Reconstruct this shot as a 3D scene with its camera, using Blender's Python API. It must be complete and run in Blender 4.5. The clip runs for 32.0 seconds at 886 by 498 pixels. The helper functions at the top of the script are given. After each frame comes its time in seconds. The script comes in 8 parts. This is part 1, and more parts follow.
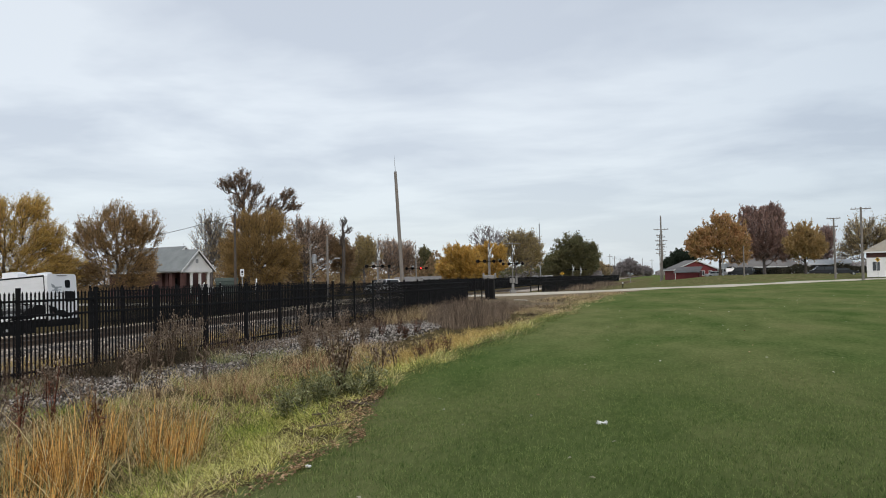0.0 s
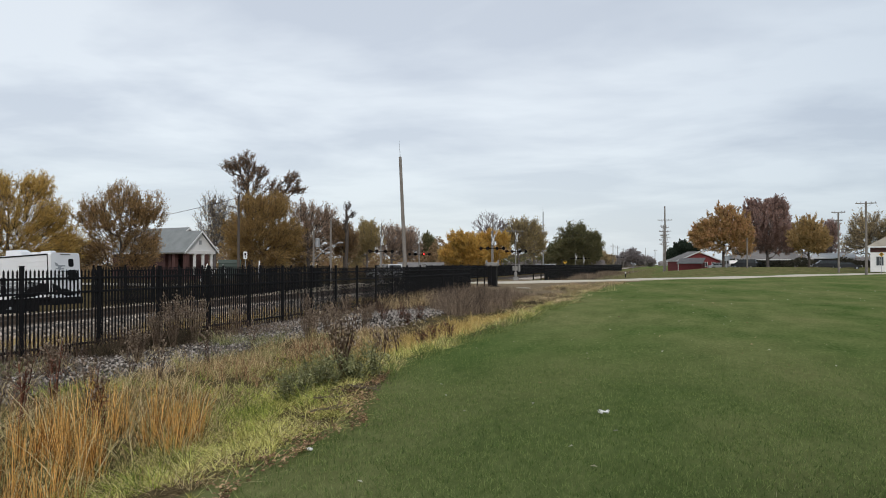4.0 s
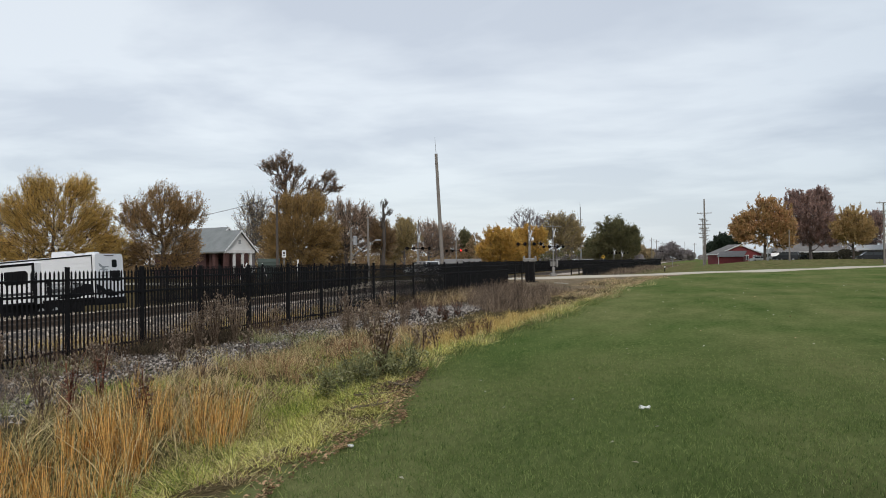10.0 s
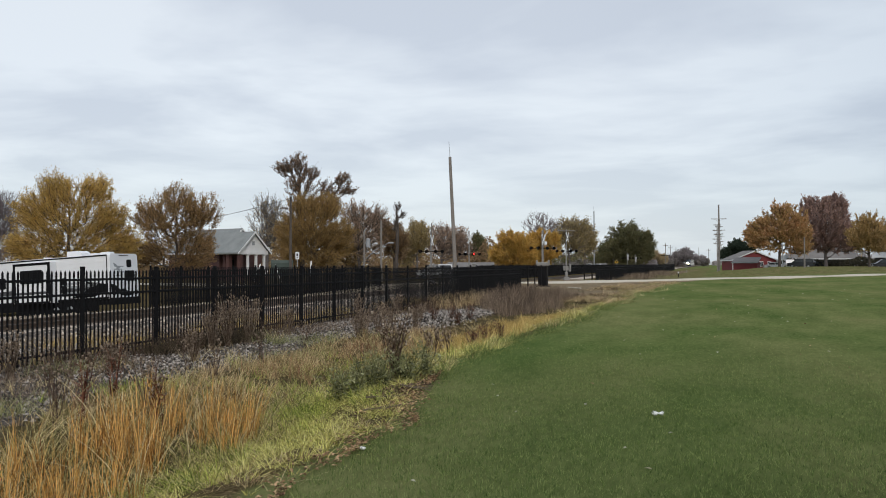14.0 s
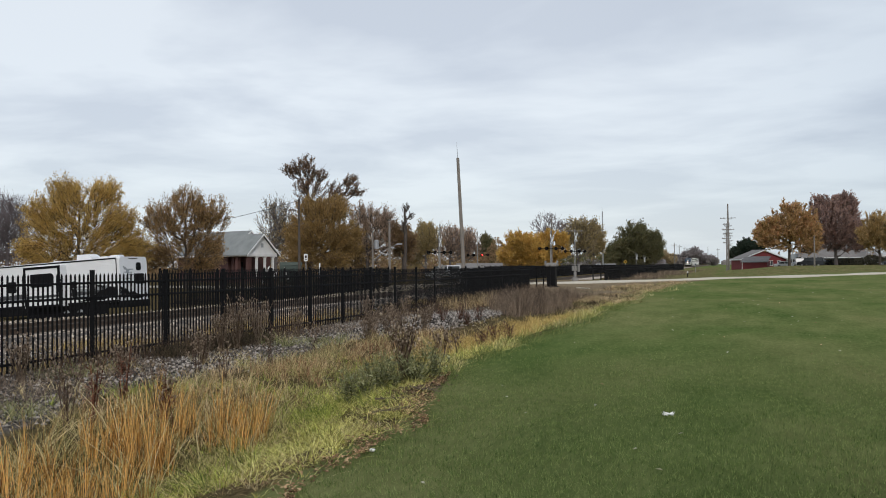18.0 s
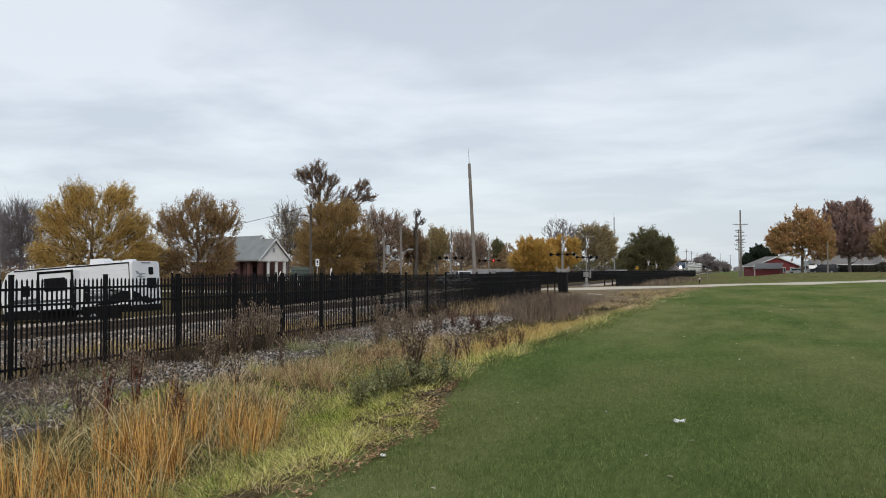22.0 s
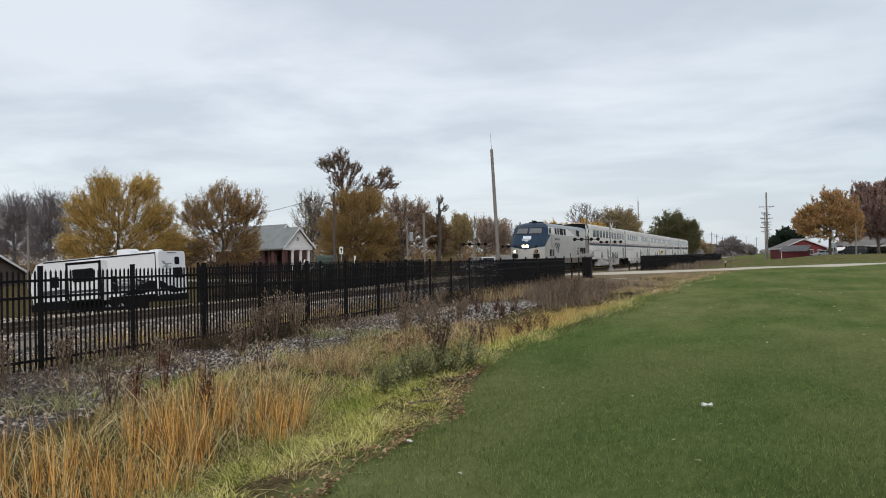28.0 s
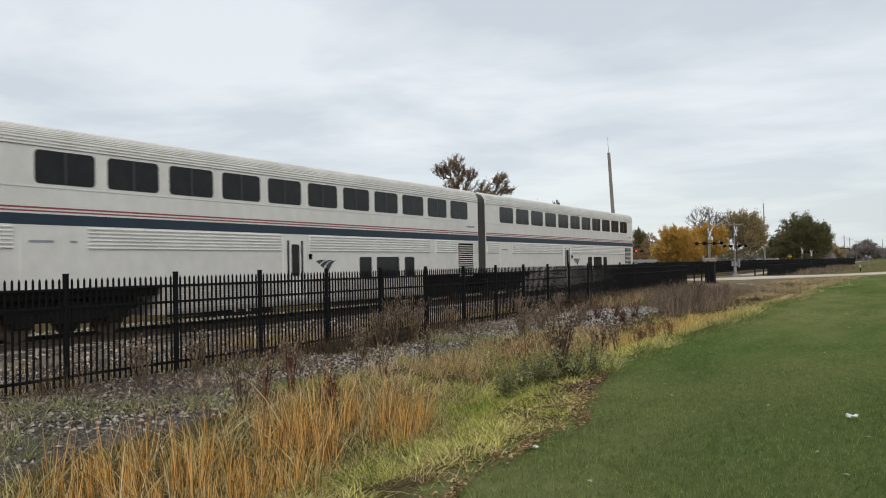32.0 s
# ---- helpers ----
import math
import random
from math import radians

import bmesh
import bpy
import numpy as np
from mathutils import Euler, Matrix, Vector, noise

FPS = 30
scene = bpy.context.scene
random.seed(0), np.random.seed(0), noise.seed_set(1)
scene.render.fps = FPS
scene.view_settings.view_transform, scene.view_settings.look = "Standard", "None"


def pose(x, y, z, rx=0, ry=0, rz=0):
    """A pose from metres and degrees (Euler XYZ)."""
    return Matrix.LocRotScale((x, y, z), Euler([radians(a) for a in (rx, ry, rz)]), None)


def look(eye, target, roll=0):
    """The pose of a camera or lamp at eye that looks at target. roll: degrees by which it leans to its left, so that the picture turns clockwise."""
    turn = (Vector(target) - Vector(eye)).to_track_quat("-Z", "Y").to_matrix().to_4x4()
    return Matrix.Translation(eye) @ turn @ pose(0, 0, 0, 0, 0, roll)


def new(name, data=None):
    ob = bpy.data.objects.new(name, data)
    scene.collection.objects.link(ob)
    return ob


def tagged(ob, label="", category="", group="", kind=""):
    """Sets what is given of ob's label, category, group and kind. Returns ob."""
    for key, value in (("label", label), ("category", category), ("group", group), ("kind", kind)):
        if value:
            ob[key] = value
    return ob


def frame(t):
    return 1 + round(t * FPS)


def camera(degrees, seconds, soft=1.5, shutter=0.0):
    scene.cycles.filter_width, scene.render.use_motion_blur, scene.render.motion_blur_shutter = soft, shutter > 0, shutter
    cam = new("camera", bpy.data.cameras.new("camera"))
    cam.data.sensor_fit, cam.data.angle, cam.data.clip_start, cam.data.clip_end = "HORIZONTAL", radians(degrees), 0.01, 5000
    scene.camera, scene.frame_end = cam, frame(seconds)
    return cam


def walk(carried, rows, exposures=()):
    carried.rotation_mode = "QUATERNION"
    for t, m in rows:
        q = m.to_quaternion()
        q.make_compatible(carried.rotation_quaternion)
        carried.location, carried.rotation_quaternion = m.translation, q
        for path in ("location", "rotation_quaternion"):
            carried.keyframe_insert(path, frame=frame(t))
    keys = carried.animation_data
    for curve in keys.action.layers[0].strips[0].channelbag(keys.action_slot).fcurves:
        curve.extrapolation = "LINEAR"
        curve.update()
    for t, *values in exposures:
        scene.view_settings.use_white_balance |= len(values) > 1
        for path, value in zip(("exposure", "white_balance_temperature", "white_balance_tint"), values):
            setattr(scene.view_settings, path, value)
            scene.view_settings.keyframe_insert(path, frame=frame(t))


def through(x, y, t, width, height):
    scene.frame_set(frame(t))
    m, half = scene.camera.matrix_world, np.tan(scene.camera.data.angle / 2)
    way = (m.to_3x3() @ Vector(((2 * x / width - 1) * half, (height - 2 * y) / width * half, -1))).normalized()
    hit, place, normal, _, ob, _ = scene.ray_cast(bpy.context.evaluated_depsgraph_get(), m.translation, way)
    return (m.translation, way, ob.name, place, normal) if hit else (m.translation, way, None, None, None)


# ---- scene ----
cam = camera(54.2, 32.0, soft=1.0, shutter=0.08)
walk(cam, [
    (0.0, pose(0.035, -0.015, 1.553, 91.929, 1.127, 13.991)),
    (0.5, pose(0.034, -0.013, 1.555, 91.625, 1.360, 14.730)),
    (1.0, pose(0.035, -0.012, 1.553, 91.141, 1.221, 14.657)),
    (1.5, pose(0.033, 0.009, 1.552, 90.994, 0.775, 14.131)),
    (2.0, pose(0.022, 0.006, 1.546, 90.733, 0.411, 13.902)),
    (2.5, pose(0.022, -0.003, 1.548, 90.702, 0.340, 13.732)),
    (4.5, pose(0.007, 0.007, 1.549, 91.137, -0.079, 14.409)),
    (5.0, pose(0.010, -0.012, 1.550, 91.195, 0.194, 14.985)),
    (5.5, pose(0.002, 0.016, 1.547, 90.853, 0.221, 15.445)),
    (6.0, pose(0.009, -0.009, 1.555, 90.774, 0.239, 15.539)),
    (6.5, pose(0.013, -0.010, 1.548, 91.001, 0.286, 15.654)),
    (7.0, pose(0.006, -0.002, 1.546, 91.086, 0.205, 15.888)),
    (7.5, pose(0.010, -0.026, 1.551, 91.109, 0.127, 16.077)),
    (8.0, pose(0.006, -0.012, 1.549, 91.082, 0.075, 16.298)),
    (8.5, pose(0.007, -0.013, 1.551, 90.942, -0.283, 16.536)),
    (9.0, pose(0.007, -0.010, 1.549, 90.841, -0.018, 16.538)),
    (9.5, pose(0.006, -0.011, 1.550, 90.776, 0.598, 16.548)),
    (10.0, pose(0.003, 0.002, 1.550, 90.807, 0.677, 16.620)),
    (10.5, pose(-0.001, 0.007, 1.550, 90.983, 0.490, 16.726)),
    (11.0, pose(0.001, -0.007, 1.555, 91.201, 0.445, 16.788)),
    (11.5, pose(-0.004, 0.012, 1.548, 91.190, 0.499, 16.819)),
    (12.0, pose(-0.002, -0.008, 1.550, 91.109, 0.322, 16.973)),
    (12.5, pose(-0.003, 0.005, 1.552, 91.158, 0.216, 17.077)),
    (13.0, pose(-0.003, 0.001, 1.549, 91.181, 0.246, 17.122)),
    (13.5, pose(-0.007, 0.019, 1.547, 91.123, 0.257, 17.207)),
    (14.0, pose(-0.006, 0.004, 1.549, 91.028, 0.097, 17.464)),
    (14.5, pose(-0.013, 0.010, 1.551, 91.025, 0.003, 17.633)),
    (16.5, pose(-0.014, 0.013, 1.551, 91.082, 0.082, 17.952)),
    (17.0, pose(-0.006, 0.005, 1.550, 91.120, 0.269, 17.801)),
    (17.5, pose(-0.006, -0.005, 1.553, 91.111, 0.391, 17.839)),
    (18.0, pose(-0.010, 0.014, 1.552, 91.097, 0.436, 18.023)),
    (18.5, pose(-0.007, 0.007, 1.547, 91.139, 0.425, 18.144)),
    (19.0, pose(-0.005, -0.009, 1.550, 91.180, 0.573, 18.182)),
    (19.5, pose(-0.008, 0.005, 1.551, 91.232, 0.658, 18.259)),
    (20.0, pose(-0.008, -0.002, 1.553, 91.317, 0.546, 18.430)),
    (20.5, pose(-0.006, -0.004, 1.548, 91.350, 0.292, 18.685)),
    (21.0, pose(-0.007, -0.012, 1.554, 91.317, 0.158, 18.758)),
    (21.5, pose(-0.002, -0.012, 1.552, 91.402, 0.269, 18.658)),
    (22.0, pose(-0.004, -0.007, 1.555, 91.464, 0.224, 18.761)),
    (22.5, pose(-0.007, 0.001, 1.548, 91.354, 0.153, 18.910)),
    (23.0, pose(-0.003, -0.008, 1.549, 91.127, 0.237, 18.706)),
    (23.5, pose(-0.005, 0.010, 1.547, 90.774, 0.319, 18.507)),
    (24.0, pose(-0.007, 0.001, 1.547, 90.518, 0.203, 18.744)),
    (24.5, pose(-0.017, 0.013, 1.546, 90.583, 0.073, 19.003)),
    (25.0, pose(-0.014, 0.010, 1.551, 90.708, 0.313, 18.928)),
    (25.5, pose(-0.011, -0.001, 1.549, 90.772, 0.475, 18.980)),
    (27.5, pose(-0.012, 0.010, 1.551, 90.752, 0.950, 19.653)),
    (28.0, pose(-0.015, 0.010, 1.547, 90.590, 0.911, 20.314)),
    (28.5, pose(-0.015, 0.002, 1.545, 90.554, 0.707, 20.584)),
    (29.0, pose(-0.017, 0.016, 1.549, 90.319, 0.502, 20.074)),
    (29.5, pose(-0.021, 0.019, 1.548, 90.010, 0.750, 20.281)),
    (30.0, pose(-0.026, 0.011, 1.537, 90.020, 0.889, 20.496)),
    (30.5, pose(-0.053, 0.031, 1.547, 90.615, 0.655, 20.800)),
    (31.0, pose(-0.075, 0.035, 1.541, 91.146, 0.684, 22.015)),
    (31.5, pose(-0.101, 0.044, 1.529, 91.130, 0.911, 24.288)),
    (32.0, pose(-0.114, 0.042, 1.524, 91.119, 1.142, 27.933)),
], [(0, 0.0, 6500, 11.3), (27.5, 0.0, 6500, 11.3), (29, -0.03, 6500, 11.5), (30, 0.08, 6560, 11.5), (31, 0.02, 6740, 10.5), (32, 0.03, 6740, 10.5)])

# ---- world and light ----
world = bpy.data.worlds.new("overcast")
scene.world = world
world.use_nodes = True
wn, wl = world.node_tree.nodes, world.node_tree.links
wn.clear()
w_out = wn.new("ShaderNodeOutputWorld")
w_bg = wn.new("ShaderNodeBackground")
w_sky = wn.new("ShaderNodeTexSky")
w_sky.sky_type, w_sky.sun_disc = "NISHITA", False
w_sky.sun_elevation, w_sky.sun_rotation = radians(38), radians(150)
w_tc = wn.new("ShaderNodeTexCoord")
w_sep = wn.new("ShaderNodeSeparateXYZ")
wl.new(w_tc.outputs["Generated"], w_sep.inputs[0])
# cloud deck: direction divided by height, so that the bands flatten towards the horizon
w_z = wn.new("ShaderNodeMath")
w_z.operation = "MAXIMUM"
w_z.inputs[1].default_value = 0.0
wl.new(w_sep.outputs[2], w_z.inputs[0])
w_z2 = wn.new("ShaderNodeMath")
w_z2.operation = "ADD"
w_z2.inputs[1].default_value = 0.10
wl.new(w_z.outputs[0], w_z2.inputs[0])
w_comb = wn.new("ShaderNodeCombineXYZ")
for k in (0, 1):
    dv = wn.new("ShaderNodeMath")
    dv.operation = "DIVIDE"
    wl.new(w_sep.outputs[k], dv.inputs[0])
    wl.new(w_z2.outputs[0], dv.inputs[1])
    wl.new(dv.outputs[0], w_comb.inputs[k])
w_map = wn.new("ShaderNodeMapping")
w_map.inputs["Rotation"].default_value = (0, 0, radians(17))
w_map.inputs["Location"].default_value = (3.1, 1.7, 0)
w_map.inputs["Scale"].default_value = (0.72, 0.80, 1)
wl.new(w_comb.outputs[0], w_map.inputs[0])
w_noise = wn.new("ShaderNodeTexNoise")
w_noise.inputs["Scale"].default_value = 1.1
w_noise.inputs["Detail"].default_value = 5
w_noise.inputs["Roughness"].default_value = 0.54
w_noise.inputs["Distortion"].default_value = 0.25
wl.new(w_map.outputs[0], w_noise.inputs["Vector"])
w_ramp = wn.new("ShaderNodeValToRGB")
w_ramp.color_ramp.elements[0].position = 0.40
w_ramp.color_ramp.elements[0].color = (0.545, 0.592, 0.65, 1)
w_ramp.color_ramp.elements[1].position = 0.60
w_ramp.color_ramp.elements[1].color = (0.715, 0.765, 0.80, 1)
wl.new(w_noise.outputs[0], w_ramp.inputs[0])
# the low sky is a little greener and paler
w_low = wn.new("ShaderNodeMapRange")
w_low.inputs["From Min"].default_value, w_low.inputs["From Max"].default_value = 0.0, 0.14
w_low.inputs["To Min"].default_value, w_low.inputs["To Max"].default_value = 0.75, 0.0
wl.new(w_sep.outputs[2], w_low.inputs[0])
w_mix = wn.new("ShaderNodeMix")
w_mix.data_type = "RGBA"
w_mix.inputs[7].default_value = (0.585, 0.66, 0.71, 1)
wl.new(w_low.outputs[0], w_mix.inputs[0])
wl.new(w_ramp.outputs[0], w_mix.inputs[6])
w_scale = wn.new("ShaderNodeMix")
w_scale.data_type, w_scale.blend_type = "RGBA", "MIX"
w_scale.inputs[0].default_value = 0.02
# the overcast thickens a little away from the railway's side
w_side = wn.new("ShaderNodeMapRange")
w_side.interpolation_type = "SMOOTHSTEP"
w_side.inputs["From Min"].default_value, w_side.inputs["From Max"].default_value = -0.2, 0.35
wl.new(w_sep.outputs[0], w_side.inputs[0])
w_thick = wn.new("ShaderNodeMix")
w_thick.data_type, w_thick.blend_type = "RGBA", "MULTIPLY"
w_thick.inputs[7].default_value = (0.82, 0.85, 0.885, 1)
wl.new(w_side.outputs[0], w_thick.inputs[0])
wl.new(w_mix.outputs[2], w_thick.inputs[6])
wl.new(w_thick.outputs[2], w_scale.inputs[6])
wl.new(w_sky.outputs[0], w_scale.inputs[7])
wl.new(w_scale.outputs[2], w_bg.inputs["Color"])
w_bg.inputs["Strength"].default_value = 1.0
wl.new(w_bg.outputs[0], w_out.inputs[0])

sun = new("sun", bpy.data.lights.new("sun", "SUN"))
sun.data.energy, sun.data.angle, sun.data.color = 1.5, radians(25), (1.0, 0.94, 0.86)
sun.matrix_world = look((40, -60, 60), (0, 20, 0))
scene.view_settings.exposure = 0.0

# ---- mesh tools ----
class Shape:
    """Collects vertices and faces of one mesh."""

    def __init__(self):
        self.v, self.f = [], []

    def add(self, verts, faces):
        n = len(self.v)
        self.v += [tuple(p) for p in verts]
        self.f += [tuple(i + n for i in q) for q in faces]
        return self

    def box(self, x0, y0, z0, x1, y1, z1, c=0.0):
        """A box, with its edges cut off by c."""
        if c <= 0:
            v = [(x, y, z) for x in (x0, x1) for y in (y0, y1) for z in (z0, z1)]
            return self.add(v, [(0, 1, 3, 2), (4, 6, 7, 5), (0, 4, 5, 1), (2, 3, 7, 6), (0, 2, 6, 4), (1, 5, 7, 3)])
        v, idx = [], {}
        for i, x in enumerate((x0, x1)):
            for j, y in enumerate((y0, y1)):
                for k, z in enumerate((z0, z1)):
                    s = (1 - 2 * i, 1 - 2 * j, 1 - 2 * k)
                    for a in range(3):
                        p = [x + s[0] * c, y + s[1] * c, z + s[2] * c]
                        p[a] = (x, y, z)[a]
                        idx[i, j, k, a] = len(v)
                        v.append(tuple(p))
        f = []
        for a in range(3):
            b, d = (a + 1) % 3, (a + 2) % 3
            for s in (0, 1):
                q = []
                for u, w in ((0, 0), (1, 0), (1, 1), (0, 1)):
                    c3 = [0, 0, 0]
                    c3[a], c3[b], c3[d] = s, u, w
                    q.append(idx[(*c3, a)])
                f.append(tuple(q) if s else tuple(reversed(q)))
            for u in (0, 1):
                for w in (0, 1):
                    e0, e1 = [0, 0, 0], [0, 0, 0]
                    e0[b] = e1[b] = u
                    e0[d] = e1[d] = w
                    e1[a] = 1
                    q = (idx[(*e0, b)], idx[(*e1, b)], idx[(*e1, d)], idx[(*e0, d)])
                    f.append(q if u == w else tuple(reversed(q)))
        for i in (0, 1):
            for j in (0, 1):
                for k in (0, 1):
                    q = (idx[i, j, k, 0], idx[i, j, k, 1], idx[i, j, k, 2])
                    f.append(q if (i + j + k) % 2 else tuple(reversed(q)))
        return self.add(v, f)

    def tube(self, p0, p1, r0, r1=None, n=8, caps=True):
        r1 = r0 if r1 is None else r1
        p0, p1 = Vector(p0), Vector(p1)
        d = (p1 - p0).normalized()
        a = d.orthogonal().normalized()
        b = d.cross(a)
        v = []
        for p, r in ((p0, r0), (p1, r1)):
            for i in range(n):
                t = 2 * math.pi * i / n
                v.append(p + a * (r * math.cos(t)) + b * (r * math.sin(t)))
        f = [(i, (i + 1) % n, n + (i + 1) % n, n + i) for i in range(n)]
        if caps:
            f += [tuple(reversed(range(n))), tuple(range(n, 2 * n))]
        return self.add(v, f)

    def pipe(self, points, radii, n=8):
        """One round bar along a row of points, closed at both ends."""
        pts = [Vector(p) for p in points]
        m, v = len(pts), []
        for k, p in enumerate(pts):
            d = (pts[min(k + 1, m - 1)] - pts[max(k - 1, 0)]).normalized()
            a = d.cross(Vector((0.13, 0.97, 0.21))).normalized()
            b = d.cross(a)
            v += [p + a * (radii[k] * math.cos(2 * math.pi * i / n)) + b * (radii[k] * math.sin(2 * math.pi * i / n)) for i in range(n)]
        f = [(k * n + i, k * n + (i + 1) % n, (k + 1) * n + (i + 1) % n, (k + 1) * n + i) for k in range(m - 1) for i in range(n)]
        return self.add(v, f + [tuple(reversed(range(n))), tuple(range((m - 1) * n, m * n))])

    def prism(self, outline, axis, a, b):
        """An outline of (u, w), drawn out along axis from a to b."""
        n = len(outline)

        def at(u, w, s):
            return {"x": (s, u, w), "y": (u, s, w), "z": (u, w, s)}[axis]
        v = [at(u, w, a) for u, w in outline] + [at(u, w, b) for u, w in outline]
        f = [(i, (i + 1) % n, n + (i + 1) % n, n + i) for i in range(n)]
        return self.add(v, f + [tuple(reversed(range(n))), tuple(range(n, 2 * n))])

    def mesh(self, name, material, smooth=False, fix=True):
        m = bpy.data.meshes.new(name)
        m.from_pydata(self.v, [], self.f)
        if fix and len(self.f) < 6000:
            bm = bmesh.new()
            bm.from_mesh(m)
            bmesh.ops.recalc_face_normals(bm, faces=bm.faces)
            bm.to_mesh(m)
            bm.free()
        if smooth:
            m.polygons.foreach_set("use_smooth", [True] * len(m.polygons))
        m.materials.append(material)
        return m


def rounded(y0, z0, y1, z1, r, n=3):
    pts = []
    for cy_, cz_, a0 in ((y1 - r, z1 - r, 0), (y0 + r, z1 - r, 90), (y0 + r, z0 + r, 180), (y1 - r, z0 + r, 270)):
        for k in range(n + 1):
            a = radians(a0 + 90 * k / n)
            pts.append((cy_ + r * math.cos(a), cz_ + r * math.sin(a)))
    return pts


def part(name, shape, material, parent, label="", smooth=False):
    """One mesh object under a thing or a part; shape is a Shape or a mesh."""
    data = shape.mesh(name, material, smooth) if isinstance(shape, Shape) else shape
    ob = new(name, data)
    ob.parent = parent
    if label:
        ob["label"] = label
    return ob


def thing(name, label, category, group="", m=None, kind=""):
    ob = new(name)
    ob.empty_display_size = 0.2
    if m is not None:
        ob.matrix_basis = m
    return tagged(ob, label, category, group, kind)


def soup(name, verts, faces, material, smooth=False):
    """A large mesh from arrays: verts (n, 3), faces (m, 3 or 4)."""
    verts, faces = np.asarray(verts, np.float32), np.asarray(faces, np.int32)
    m = bpy.data.meshes.new(name)
    k = faces.shape[1]
    m.vertices.add(len(verts))
    m.vertices.foreach_set("co", verts.ravel())
    m.loops.add(faces.size)
    m.loops.foreach_set("vertex_index", faces.ravel())
    m.polygons.add(len(faces))
    m.polygons.foreach_set("loop_start", np.arange(0, faces.size, k, dtype=np.int32))
    if smooth:
        m.polygons.foreach_set("use_smooth", np.ones(len(faces), bool))
    m.update(calc_edges=True)
    m.materials.append(material)
    return m


def place(az, r, z=None):
    """The point of the ground at r metres from the walker, az degrees to the left of the railway's line."""
    x, y = -r * math.sin(radians(az)), r * math.cos(radians(az))
    return Vector((x, y, zg(x, y) if z is None else z))


def ss(a, b, x):
    t = np.clip((np.asarray(x, float) - a) / (b - a), 0, 1)
    return t * t * (3 - 2 * t)


def lawn_edge(y):
    y = np.asarray(y, float)
    return np.interp(y, [-10, 5, 7, 8, 9.5, 11, 12.2, 16, 22, 27, 31, 35, 44, 50, 58, 65, 70, 75, 85], [-2.75, -2.82, -2.84, -2.92, -3.2, -3.65, -3.85, -3.72, -3.62, -3.68, -3.75, -3.85, -3.9, -3.95, -3.8, -3.5, -3.1, -2.6, -1.5]) \
        + 0.06 * np.sin(y * 1.7) + 0.04 * np.sin(y * 4.1 + 1) + ss(16, 30, y) * (0.16 * np.sin(y * 0.83) + 0.12 * np.sin(y * 2.1 + 2))


ROAD = [(-75, 70), (-45, 71), (-30, 72), (-20, 74.5), (-13, 79), (-3, 90.5), (4.4, 101.7), (13, 114), (23, 129), (45, 162), (90, 230)]


def road_side(x, y):
    """How far a point lies beyond the road's straight length."""
    return -0.806 * (np.asarray(x) + 13) + 0.592 * (np.asarray(y) - 78)


def zg(x, y):
    """The height of the ground."""
    x, y = np.asarray(x, float), np.asarray(y, float)
    e = lawn_edge(y)
    ditch = ss(0, 2.4, e - x)
    z = -0.42 * ditch - 0.10 * ss(0.3, 1.6, e - x) * (1 - ss(2.2, 4.2, e - x)) * (1 - ss(40, 52, y))
    far = ss(0, 5.6, -24.5 - x)
    z = z - 0.9 * far * (1 - ss(46, 70, y))
    up = ss(50, 66, y)
    z = z * (1 - up) + up * (-0.12 * ss(-2, -9, x)) - 0.25 * ss(92, 108, y) * ss(-3, -9, x) - 0.2 * far * up
    d = road_side(x, y)
    m = ss(4, 24, d) * ss(-4, 12, x) * (1 - ss(34, 60, d))
    z = z + 1.05 * m + 0.3 * ss(34, 60, d) * ss(-6, 6, x) + 0.14 * ss(4, 26, x) * ss(60, 125, y) * (1 - ss(4, 20, d))
    roll = 0.03 * np.sin(x * 0.37 + y * 0.21) + 0.025 * np.sin(y * 0.43 - x * 0.17)
    z = z + roll * ss(12, 30, y)
    out = z
    return float(out) if out.ndim == 0 else out


